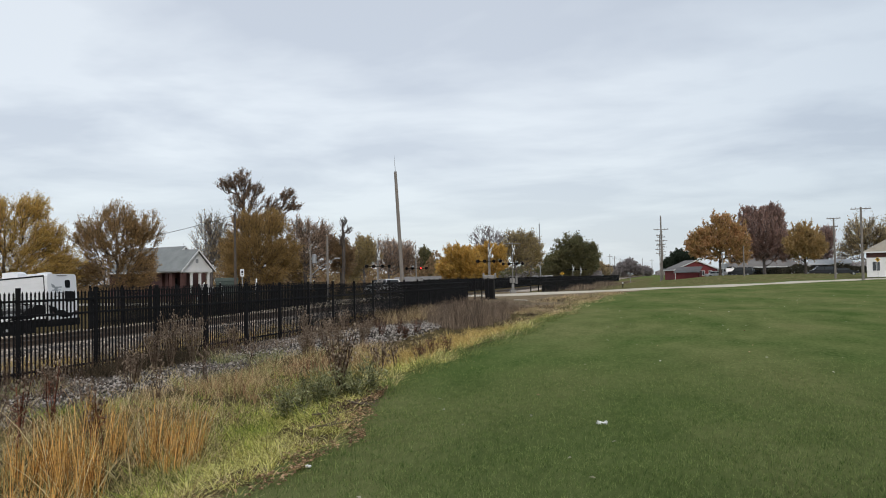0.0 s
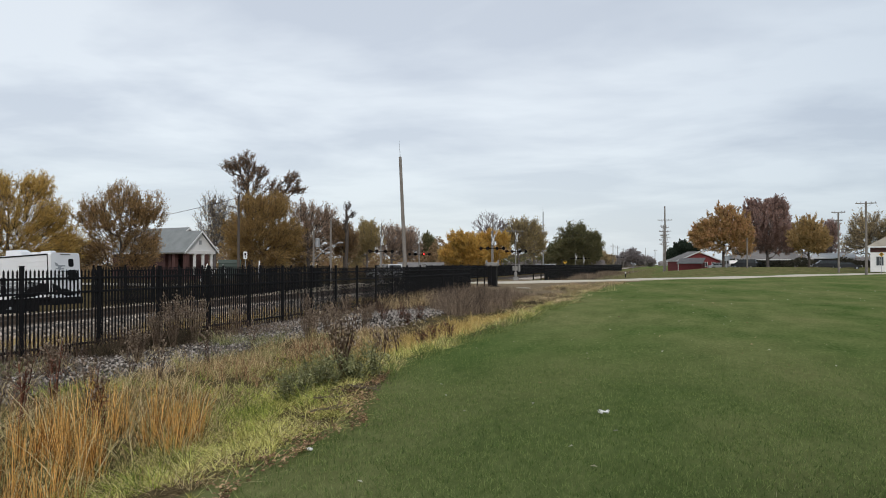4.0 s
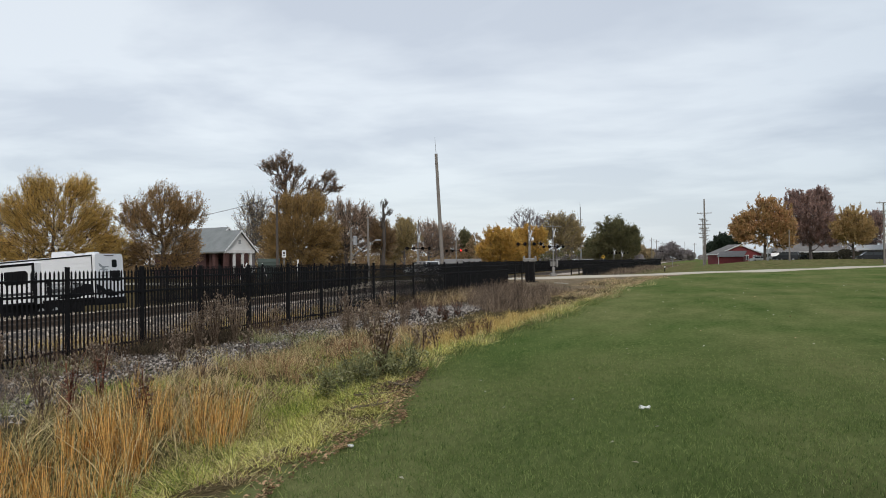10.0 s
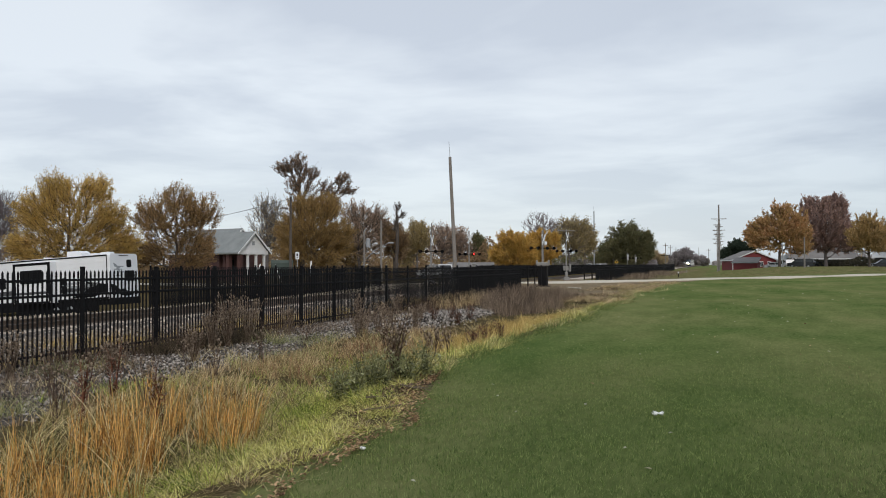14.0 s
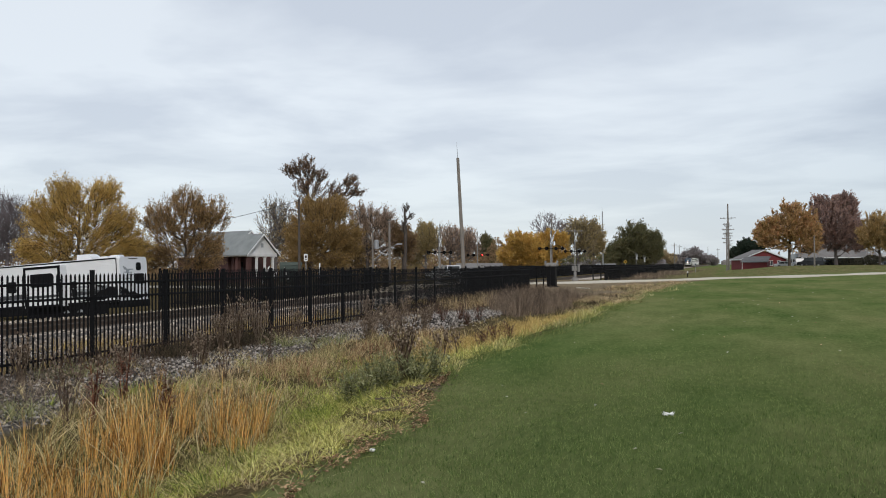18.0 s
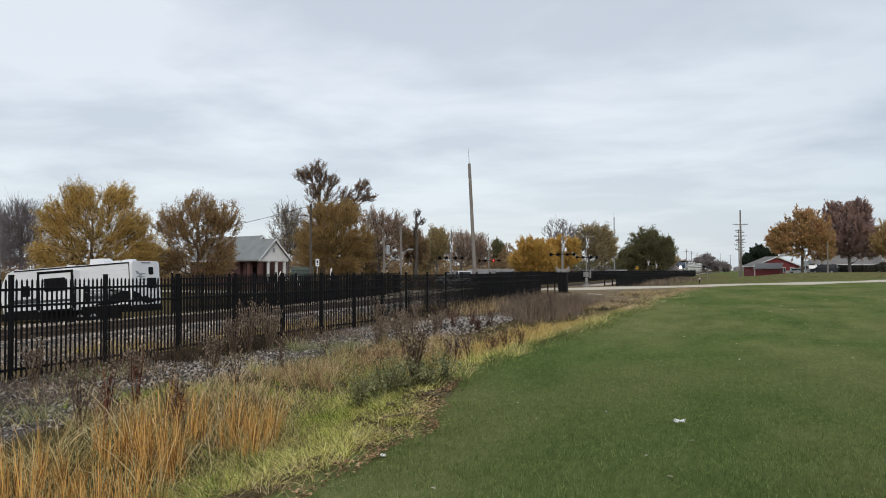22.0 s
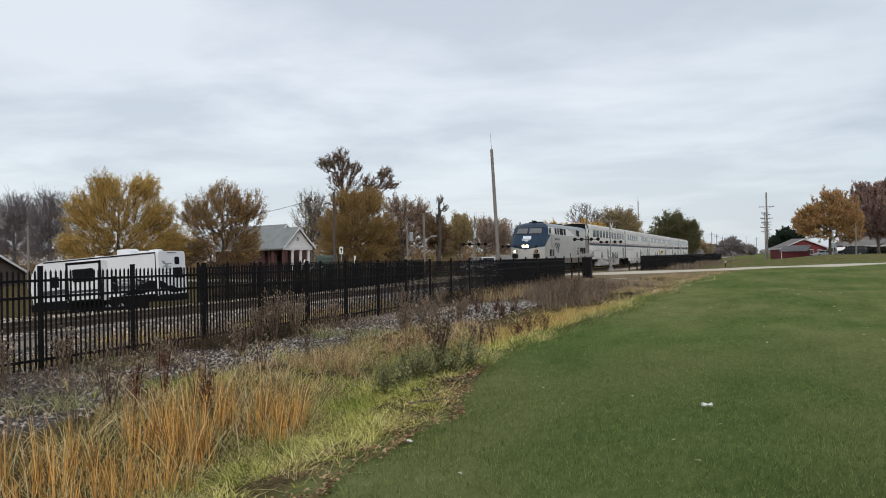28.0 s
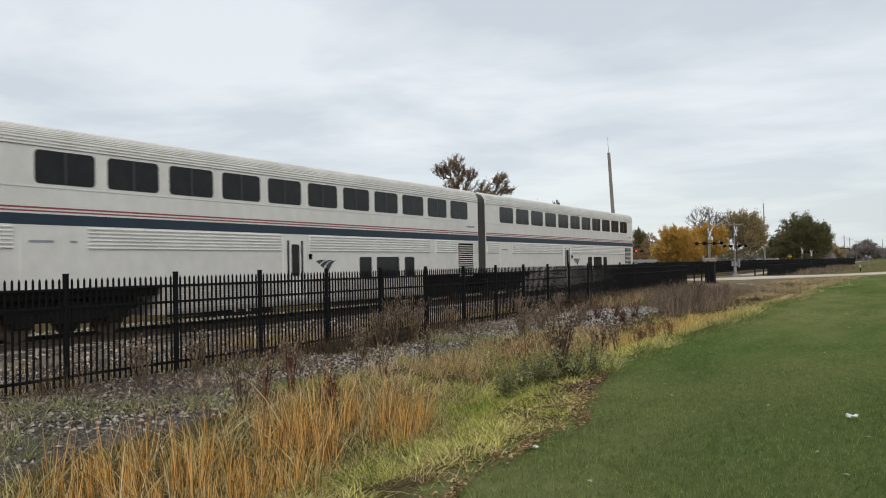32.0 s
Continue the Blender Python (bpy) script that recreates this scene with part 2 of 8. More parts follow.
# ---- materials ----
def material(name, c1, c2, scale=4.0, rough=0.7, metal=0.0, bump=0.0, fine=40.0, island=0.0, obrand=0.0, third=None, spec=0.5, coords="Object", sss=0.0):
    """Two colours mixed by coarse and fine noise; island and obrand: how far pieces or objects differ."""
    m = bpy.data.materials.new(name)
    m.use_nodes = True
    n, l = m.node_tree.nodes, m.node_tree.links
    p = n["Principled BSDF"]
    p.inputs["Roughness"].default_value, p.inputs["Metallic"].default_value = rough, metal
    p.inputs["Specular IOR Level"].default_value = spec
    tc = n.new("ShaderNodeTexCoord")
    a, b = n.new("ShaderNodeTexNoise"), n.new("ShaderNodeTexNoise")
    for t, s in ((a, scale), (b, fine)):
        t.inputs["Scale"].default_value, t.inputs["Detail"].default_value = s, 4
        l.new(tc.outputs[coords], t.inputs["Vector"])
    mean = n.new("ShaderNodeMath")
    mean.operation = "MULTIPLY_ADD"
    mean.inputs[1].default_value = 0.45
    l.new(b.outputs[0], mean.inputs[0])
    half = n.new("ShaderNodeMath")
    half.operation = "MULTIPLY"
    half.inputs[1].default_value = 0.55
    l.new(a.outputs[0], half.inputs[0])
    l.new(half.outputs[0], mean.inputs[2])
    fac = mean.outputs[0]
    for amount, node, out in ((island, "ShaderNodeNewGeometry", "Random Per Island"), (obrand, "ShaderNodeObjectInfo", "Random")):
        if amount:
            g = n.new(node)
            mx = n.new("ShaderNodeMix")
            mx.inputs[0].default_value = amount
            l.new(fac, mx.inputs[2])
            l.new(g.outputs[out], mx.inputs[3])
            fac = mx.outputs[0]
    r = n.new("ShaderNodeValToRGB")
    e = r.color_ramp.elements
    e[0].position, e[0].color = 0.28, (*c1, 1)
    e[1].position, e[1].color = 0.72, (*c2, 1)
    if third:
        t = e.new(0.5)
        t.color = (*third, 1)
    l.new(fac, r.inputs[0])
    l.new(r.outputs[0], p.inputs["Base Color"])
    if bump:
        k = n.new("ShaderNodeBump")
        k.inputs["Strength"].default_value, k.inputs["Distance"].default_value = bump, 0.03
        l.new(b.outputs[0], k.inputs["Height"])
        l.new(k.outputs[0], p.inputs["Normal"])
    return m


def leaf_material(name, c1, c2, third=None, scale=1.3, island=0.45, through=0.42, span=(0.33, 0.67)):
    """Leaves and blades: each its own shade, with some light through them."""
    m = material(name, c1, c2, scale, 0.75, 0, 0, 10 * scale, island=island, third=third, spec=0.2)
    n, l = m.node_tree.nodes, m.node_tree.links
    ramp = next(k for k in n if k.type == "VALTORGB").color_ramp.elements
    ramp[0].position, ramp[len(ramp) - 1].position = span
    p, o = n["Principled BSDF"], n["Material Output"]
    tr, mx = n.new("ShaderNodeBsdfTranslucent"), n.new("ShaderNodeMixShader")
    mx.inputs[0].default_value = through
    l.new(p.inputs["Base Color"].links[0].from_socket, tr.inputs["Color"])
    l.new(p.outputs[0], mx.inputs[1])
    l.new(tr.outputs[0], mx.inputs[2])
    l.new(mx.outputs[0], o.inputs["Surface"])
    return m


def glow(name, colour, strength):
    m = bpy.data.materials.new(name)
    m.use_nodes = True
    p = m.node_tree.nodes["Principled BSDF"]
    p.inputs["Base Color"].default_value = (*colour, 1)
    p.inputs["Emission Color"].default_value = (*colour, 1)
    p.inputs["Emission Strength"].default_value = strength
    return m


M_black = material("black_paint", (0.004, 0.004, 0.0045), (0.010, 0.010, 0.011), 3, 0.65, 0, 0.1, spec=0.1)
M_iron = material("dark_iron", (0.006, 0.0055, 0.005), (0.018, 0.016, 0.014), 5, 0.75, 0.0, 0.3, spec=0.15)
M_rubber = material("rubber", (0.012, 0.012, 0.012), (0.022, 0.022, 0.022), 8, 0.85)
M_steel = material("stainless", (0.66, 0.635, 0.59), (0.84, 0.81, 0.76), 0.35, 0.37, 0.18, 0.0, 3.0, third=(0.75, 0.722, 0.675))
M_skirt = material("dirty_steel", (0.34, 0.315, 0.285), (0.60, 0.57, 0.53), 1.1, 0.6, 0.05, 0.05, 16)
M_steel_rib = material("stainless_flute", (0.66, 0.64, 0.60), (0.86, 0.84, 0.80), 1.2, 0.4, 0.1, 0.0, 18)
M_glassdark = material("tinted_glass", (0.012, 0.012, 0.013), (0.030, 0.029, 0.028), 0.9, 0.12, 0, 0, 6, spec=0.16)
M_bellows = material("gangway_rubber", (0.026, 0.024, 0.023), (0.052, 0.049, 0.046), 2.5, 0.8, 0, 0.2, 20)
M_red = material("red_stripe", (0.25, 0.045, 0.05), (0.33, 0.075, 0.075), 2, 0.5)
M_blue = material("blue_stripe", (0.022, 0.037, 0.055), (0.034, 0.052, 0.073), 2, 0.5, spec=0.25)
M_locoblue = material("locomotive_blue", (0.016, 0.033, 0.061), (0.026, 0.047, 0.080), 1.5, 0.5, 0, spec=0.15)
M_logo = material("slate_emblem", (0.022, 0.034, 0.042), (0.036, 0.05, 0.062), 2, 0.5)
M_logolight = material("pale_emblem", (0.55, 0.6, 0.65), (0.68, 0.72, 0.76), 2, 0.5)
M_silver = material("silver_paint", (0.36, 0.35, 0.325), (0.56, 0.55, 0.525), 0.5, 0.34, 0.25, 0.0, 5)
M_roofgrey = material("roof_grey", (0.22, 0.24, 0.25), (0.34, 0.36, 0.37), 1.5, 0.5, 0.1)
M_white = material("white_paint", (0.62, 0.63, 0.63), (0.78, 0.78, 0.77), 1.2, 0.5, 0, 0.05)
M_mast = material("dull_aluminium", (0.17, 0.165, 0.155), (0.28, 0.27, 0.255), 3, 0.6, 0.1)
M_galv = material("galvanised", (0.26, 0.27, 0.28), (0.40, 0.41, 0.42), 3, 0.5, 0.5)
M_wood = material("weathered_pole", (0.13, 0.115, 0.10), (0.25, 0.225, 0.20), 1.5, 0.85, 0, 0.4, 24)
M_tie = material("tie_wood", (0.035, 0.028, 0.022), (0.08, 0.065, 0.05), 4, 0.9, 0, 0.5, 30, obrand=0.4)
M_rail = material("rail_steel", (0.08, 0.055, 0.04), (0.16, 0.12, 0.09), 3, 0.5, 0.6)
M_stone = material("ballast", (0.020, 0.017, 0.015), (0.46, 0.415, 0.37), 1.2, 0.9, 0, 0.3, 30, island=0.8, third=(0.19, 0.162, 0.136))
M_ballast = material("pale_ballast", (0.06, 0.048, 0.038), (0.62, 0.53, 0.44), 1.2, 0.9, 0, 0.3, 30, island=0.75, third=(0.30, 0.245, 0.19))
M_road = material("pale_road", (0.44, 0.39, 0.31), (0.58, 0.525, 0.43), 0.5, 0.9, 0, 0.3, 12)
M_bark = material("bark", (0.045, 0.036, 0.03), (0.11, 0.09, 0.075), 2.0, 0.95, 0, 0.6, 16)
M_baretwig = material("mauve_grey_bark", (0.135, 0.114, 0.117), (0.24, 0.205, 0.21), 2.0, 0.95, 0, 0.3, 16)
M_barkgrey = material("grey_bark", (0.09, 0.078, 0.072), (0.17, 0.15, 0.145), 2.0, 0.95, 0, 0.4, 16)
M_brick = material("red_brown_brick", (0.055, 0.025, 0.022), (0.105, 0.045, 0.038), 2, 0.85, 0, 0.3, 22)
M_barnred = material("barn_red", (0.14, 0.020, 0.023), (0.215, 0.036, 0.038), 1.2, 0.75, 0, 0.2)
M_shingle = material("grey_shingle", (0.15, 0.165, 0.165), (0.26, 0.275, 0.27), 1.0, 0.9, 0, 0.4, 14)
M_brownroof = material("brown_grey_shingle", (0.13, 0.122, 0.115), (0.22, 0.208, 0.198), 1.0, 0.9, 0, 0.4, 14)
M_tan = material("tan_shingle", (0.26, 0.23, 0.18), (0.38, 0.34, 0.27), 1.0, 0.9, 0, 0.4, 14)
M_window = material("window_glass", (0.03, 0.035, 0.04), (0.07, 0.08, 0.09), 2, 0.08, 0, 0, 5)
M_yellow = material("sign_yellow", (0.65, 0.36, 0.02), (0.75, 0.45, 0.03), 2, 0.5)
M_signred = glow("red_signal", (1.0, 0.05, 0.04), 3.0)
M_head = glow("headlight", (1.0, 0.72, 0.40), 700.0)
# the reflector discs emit by themselves, for the glare round the headlights
M_glare = glow("reflector_glare", (1.0, 0.46, 0.18), 5.0)
M_ditch = glow("ditch_light", (1.0, 0.66, 0.32), 60.0)
M_stick = material("dead_stick", (0.10, 0.075, 0.052), (0.22, 0.17, 0.12), 6, 0.9, 0, 0.3, 40)
M_litter = material("white_litter", (0.66, 0.66, 0.64), (0.8, 0.8, 0.78), 8, 0.6)

# ---- ground ----
def spread(core, step, far, grow):
    """Coordinates at even steps within the core, and wider and wider beyond it."""
    a, b = core
    mid = list(np.arange(a, b + step / 2, step))
    lo, hi, s = [], [], step
    x, y = a, b
    while x > -far or y < far:
        s *= grow
        x, y = x - s, y + s
        lo.append(x)
        hi.append(y)
    return np.array(sorted(lo) + mid + hi)


def build_ground():
    xs, ys = spread((-34, 16), 0.36, 3500, 1.12), spread((-6, 62), 0.45, 3500, 1.07)
    X, Y = np.meshgrid(xs, ys)
    x, y = X.ravel(), Y.ravel()
    z = zg(x, y)
    nx, ny = len(xs), len(ys)
    i = np.arange(nx * ny).reshape(ny, nx)
    faces = np.stack([i[:-1, :-1], i[:-1, 1:], i[1:, 1:], i[1:, :-1]], -1).reshape(-1, 4)
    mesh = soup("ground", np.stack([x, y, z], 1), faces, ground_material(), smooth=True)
    e = lawn_edge(y)
    rough = ss(0.0, 0.55, e - x) * (1 - ss(60, 66, y)) 
    left = ss(0, 2, -4.5 - x) * ss(56, 66, y) * (1 - ss(86, 94, y) * ss(-15, -13, x))
    gravel = ss(0.0, 1.0, -8.6 + 1.3 * (1 - ss(8, 12, y)) + 0.4 * np.sin(y * 0.55) - x) * (1 - ss(-24, -27, x)) * (1 - ss(34, 42, y))
    dirt = ss(45, 52, y) * ss(-0.1, 0.9, e - x) * (1 - ss(90, 96, y)) * (1 - ss(0, 4, -17 - x))
    side = road_side(x, y)
    dry = 0.62 * ss(2, 10, side) * ss(-8, 2, x) * (1 - ss(40, 70, side)) + 0.3 * ss(-9, -3, side) * (1 - ss(-3, -2, side)) * ss(-6, 2, x)
    dry = np.maximum(dry, 0.85 * ss(90, 98, y) * ss(-14, -11, x) * (1 - ss(-4, 3, x)) * (1 - ss(300, 500, y)))
    # shade among the near blades, put into the ground colour, strongest at right
    blade_shade = 0.22 * (1 - ss(7, 21, y)) * (1 - ss(8, 12, x)) * ss(2.5, 4.5, y)
    blade_shade = np.maximum(blade_shade, 0.75 * (1 - ss(5.2, 9.0, y + 0.4 * np.sin(x * 1.9))) * ss(-1.8, 1.2, x))
    for name, val in (("rough", np.clip(rough + left, 0, 1)), ("gravel", gravel), ("dirt", dirt), ("dry", dry), ("blade_shade", blade_shade)):
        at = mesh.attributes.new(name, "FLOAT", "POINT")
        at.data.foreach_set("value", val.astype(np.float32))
    return tagged(new("ground", mesh), "mown green lawn running into rough dry grass and gravel beside the railway", "ground", kind="structure")


def ground_material():
    m = bpy.data.materials.new("ground_cover")
    m.use_nodes = True
    n, l = m.node_tree.nodes, m.node_tree.links
    p = n["Principled BSDF"]
    p.inputs["Roughness"].default_value, p.inputs["Specular IOR Level"].default_value = 1.0, 0.0
    tc = n.new("ShaderNodeTexCoord")

    def noise_of(scale, detail=4, stretch=None):
        t = n.new("ShaderNodeTexNoise")
        t.inputs["Scale"].default_value, t.inputs["Detail"].default_value = scale, detail
        if stretch:
            mp = n.new("ShaderNodeMapping")
            mp.inputs["Scale"].default_value = stretch
            mp.inputs["Rotation"].default_value = (0, 0, radians(12))
            l.new(tc.outputs["Object"], mp.inputs[0])
            l.new(mp.outputs[0], t.inputs["Vector"])
        else:
            l.new(tc.outputs["Object"], t.inputs["Vector"])
        return t.outputs[0]

    def ramp(fac, *stops):
        r = n.new("ShaderNodeValToRGB")
        el = r.color_ramp.elements
        while len(el) < len(stops):
            el.new(0.5)
        for q, (pos, c) in zip(el, stops):
            q.position, q.color = pos, (*c, 1)
        l.new(fac, r.inputs[0])
        return r.outputs[0]

    def mix(fac, a, b, kind="MIX"):
        x = n.new("ShaderNodeMix")
        x.data_type, x.blend_type = "RGBA", kind
        if isinstance(fac, float):
            x.inputs[0].default_value = fac
        else:
            l.new(fac, x.inputs[0])
        l.new(a, x.inputs[6])
        l.new(b, x.inputs[7])
        return x.outputs[2]

    def mask(name, wobble):
        a = n.new("ShaderNodeAttribute")
        a.attribute_name = name
        s = n.new("ShaderNodeMath")
        s.operation = "ADD"
        l.new(a.outputs["Fac"], s.inputs[0])
        d = n.new("ShaderNodeMath")
        d.operation = "MULTIPLY_ADD"
        d.inputs[1].default_value, d.inputs[2].default_value = 0.9, -0.45
        l.new(wobble, d.inputs[0])
        l.new(d.outputs[0], s.inputs[1])
        r = n.new("ShaderNodeMapRange")
        r.inputs["From Min"].default_value, r.inputs["From Max"].default_value = 0.35, 0.65
        l.new(s.outputs[0], r.inputs[0])
        return r.outputs[0]

    patches, blades, broad = noise_of(0.5, 4, (1, 0.4, 1)), noise_of(55, 6), noise_of(0.3, 6, (0.8, 0.35, 1))
    lawn = ramp(patches, (0.36, (0.056, 0.098, 0.024)), (0.52, (0.114, 0.166, 0.045)), (0.68, (0.205, 0.215, 0.085)))
    lawn = mix(0.46, lawn, ramp(blades, (0.38, (0.019, 0.042, 0.009)), (0.62, (0.223, 0.275, 0.100))))
    lawn = mix(0.34, lawn, ramp(noise_of(1.7, 8, (1, 0.3, 1)), (0.36, (0.028, 0.061, 0.013)), (0.64, (0.214, 0.228, 0.097))))
    lawn = mix(0.24, lawn, ramp(noise_of(14, 4, (1, 0.3, 1)), (0.40, (0.025, 0.053, 0.011)), (0.60, (0.214, 0.257, 0.100))))
    lawn = mix(0.32, lawn, ramp(broad, (0.38, (0.056, 0.108, 0.023)), (0.62, (0.265, 0.232, 0.112))))
    verge = ramp(noise_of(0.8), (0.30, (0.038, 0.027, 0.015)), (0.5, (0.075, 0.056, 0.028)), (0.7, (0.045, 0.046, 0.016)))
    verge = mix(0.5, verge, ramp(noise_of(24), (0.35, (0.030, 0.022, 0.013)), (0.7, (0.24, 0.19, 0.10))))
    stones = ramp(noise_of(22, 5), (0.36, (0.030, 0.025, 0.022)), (0.55, (0.13, 0.115, 0.10)), (0.72, (0.34, 0.31, 0.28)))
    soil = ramp(noise_of(0.7), (0.3, (0.13, 0.092, 0.057)), (0.52, (0.26, 0.195, 0.13)), (0.68, (0.10, 0.092, 0.043)))
    soil = mix(0.35, soil, ramp(noise_of(18), (0.3, (0.07, 0.055, 0.035)), (0.7, (0.32, 0.27, 0.19))))
    # near-black green mixed into the lawn for shade between its blades
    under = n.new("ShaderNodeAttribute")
    under.attribute_name = "blade_shade"
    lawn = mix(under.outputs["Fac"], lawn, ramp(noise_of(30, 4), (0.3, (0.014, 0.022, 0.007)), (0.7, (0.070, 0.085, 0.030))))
    worn = ramp(noise_of(1.2, 6), (0.32, (0.085, 0.092, 0.034)), (0.52, (0.150, 0.140, 0.062)), (0.68, (0.22, 0.185, 0.10)))
    lawn = mix(mask("dry", noise_of(0.5, 5, (1, 0.4, 1))), lawn, worn)
    c = mix(mask("rough", noise_of(1.6)), lawn, verge)
    c = mix(mask("gravel", noise_of(1.1)), c, stones)
    c = mix(mask("dirt", noise_of(0.6)), c, soil)
    l.new(c, p.inputs["Base Color"])
    b = n.new("ShaderNodeBump")
    b.inputs["Strength"].default_value, b.inputs["Distance"].default_value = 0.6, 0.04
    l.new(blades, b.inputs["Height"])
    l.new(b.outputs[0], p.inputs["Normal"])
    return m


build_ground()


def build_road():
    pts = [Vector((x, y, 0)) for x, y in ROAD]
    fine = []
    for a, b in zip(pts, pts[1:]):
        k = max(2, int((b - a).length / 3))
        fine += [a.lerp(b, i / k) for i in range(k)]
    fine.append(pts[-1])
    for _ in range(6):
        fine = [fine[0]] + [(p + q * 2 + r) / 4 for p, q, r in zip(fine, fine[1:], fine[2:])] + [fine[-1]]
    s = Shape()
    rows = []
    for i, p in enumerate(fine):
        d = (fine[min(i + 1, len(fine) - 1)] - fine[max(i - 1, 0)]).normalized()
        side = Vector((d.y, -d.x, 0))
        row = []
        for off, h in ((-3.05, -0.1), (-3.0, 0.05), (0, 0.09), (3.0, 0.05), (3.05, -0.1)):
            q = p + side * off
            row.append((q.x, q.y, zg(q.x, q.y) + h))
        rows.append(row)
    for a, b in zip(rows, rows[1:]):
        for k in range(4):
            s.add([a[k], a[k + 1], b[k + 1], b[k]], [(0, 1, 2, 3)])
    tagged(new("road", s.mesh("road", M_road, True)), "pale narrow concrete road leading over the level crossing", "road", kind="structure")


build_road()

# ---- railway ----
TRACK_X, RAIL_Z = -18.9, -0.05


def scatter_stones(n, xr, yr, size, seed, height, keep=None):
    """Broken stones, each a bent eight-faced lump, lying on the given height."""
    r = np.random.RandomState(seed)
    x, y = r.uniform(*xr, n), r.uniform(*yr, n)
    if keep is not None:
        k = keep(x, y, r)
        x, y = x[k], y[k]
        n = len(x)
    z = height(x, y)
    base = np.array([(1, 0, 0), (0, 1, 0), (-1, 0, 0), (0, -1, 0), (0, 0, 1), (0, 0, -1)], float)
    f = np.array([(0, 1, 4), (1, 2, 4), (2, 3, 4), (3, 0, 4), (1, 0, 5), (2, 1, 5), (3, 2, 5), (0, 3, 5)])
    v = base[None] * r.uniform(0.6, 1.25, (n, 6, 1)) + r.normal(0, 0.22, (n, 6, 3))
    v = v * (r.uniform(size[0], size[1], (n, 1, 1)) * r.uniform(0.7, 1.2, (n, 1, 3)))
    t = r.uniform(0, 6.28, n)
    c, s = np.cos(t)[:, None], np.sin(t)[:, None]
    vx, vy = v[..., 0] * c - v[..., 1] * s, v[..., 0] * s + v[..., 1] * c
    v = np.stack([vx + x[:, None], vy + y[:, None], v[..., 2] * 0.8 + z[:, None] + size[0] * 0.3], -1)
    faces = (f[None] + 6 * np.arange(n)[:, None, None]).reshape(-1, 3)
    return v.reshape(-1, 3), faces


def build_track():
    bed = Shape()
    prof = [(-3.1, -0.5), (-2.2, -0.28), (-1.5, -0.22), (1.5, -0.22), (2.2, -0.28), (3.1, -0.5)]
    ys = [-60, 0, 30, 60, 90, 200, 500, 1800]
    for a, b in zip(ys, ys[1:]):
        for (x0, z0), (x1, z1) in zip(prof, prof[1:]):
            bed.add([(TRACK_X + x0, a, z0), (TRACK_X + x1, a, z1), (TRACK_X + x1, b, z1), (TRACK_X + x0, b, z0)], [(0, 1, 2, 3)])
    track = thing("railway_track", "single railway track with rusty rails on dark wooden ties in grey ballast", "railway track", kind="structure")
    part("ballast_bed", bed, M_ballast, track, "grey crushed stone bed")
    outline = [(-0.075, 0), (0.075, 0), (0.07, 0.015), (0.012, 0.035), (0.012, 0.12), (0.036, 0.135), (0.036, 0.17), (-0.036, 0.17), (-0.036, 0.135), (-0.012, 0.12), (-0.012, 0.035), (-0.07, 0.015)]
    for side in (-0.7525, 0.7525):
        s = Shape()
        s.prism([(TRACK_X + side + u, RAIL_Z - 0.17 + w) for u, w in outline], "y", -60, 1800)
        part("rail", s, M_rail, track, "rusty steel rail with a worn bright head")
    tie = Shape().box(-1.3, -0.115, -0.17, 1.3, 0.115, 0.0, 0.015).mesh("tie", M_tie)
    for k in range(110):
        o = part("tie", tie, M_tie, track)
        o.location = (TRACK_X, -4 + k * 0.61, RAIL_Z - 0.165)
    rest = Shape()
    for k in range(110, 420):
        y = -4 + k * 0.61
        rest.box(TRACK_X - 1.3, y - 0.115, RAIL_Z - 0.335, TRACK_X + 1.3, y + 0.115, RAIL_Z - 0.165)
    o = part("far_ties", rest.mesh("far_ties", M_tie, fix=False), M_tie, track)
    o["kind"] = "stuff"
    bedz = lambda x, y: np.interp(np.abs(x - TRACK_X), [0, 1.5, 2.2, 3.1, 4], [-0.25, -0.24, -0.28, -0.45, -0.45])
    v, f = scatter_stones(9000, (-22.2, -15.4), (6, 52), (0.03, 0.065), 5, bedz)
    o = tagged(new("ballast_stones", soup("ballast_stones", v, f, M_ballast)), "loose grey crushed stones between the rails", "gravel", kind="stuff")


build_track()
v, f = scatter_stones(7000, (-28.0, -22.0), (8, 70), (0.04, 0.09), 8, zg)
tagged(new("far_gravel", soup("far_gravel", v, f, M_ballast)), "pale gravel strip on the far side of the track", "gravel", kind="stuff")


def gravel_keep(x, y, r):
    p = ss(0, 0.9, -8.7 + 1.3 * (1 - ss(8, 12, y)) + 0.4 * np.sin(y * 0.55) + 1.3 * np.exp(-((y - 28.5) / 3) ** 2) - x) * (0.55 + 0.45 * np.sin(y * 0.9 + 1.5 * np.sin(x))) + 0.25 * ss(-9, -10, x)
    return r.uniform(0, 1, len(x)) < np.clip(p, 0, 1)


v, f = scatter_stones(44000, (-15.5, -7.2), (5, 40), (0.014, 0.045), 6, zg, gravel_keep)
tagged(new("gravel_bank", soup("gravel_bank", v, f, M_stone)), "loose grey and white stones spilled below the fence", "gravel", kind="stuff")

v, f = scatter_stones(9000, (-12.0, -7.4), (24, 36), (0.018, 0.045), 7, lambda x, y: zg(x, y) + 0.12 * np.exp(-((x + 9.6) / 1.4) ** 2 - ((y - 30) / 5) ** 2),
                      lambda x, y, r: r.uniform(0, 1, len(x)) < ss(0, 0.8, -7.8 - 0.12 * np.maximum(0, y - 30) - x))
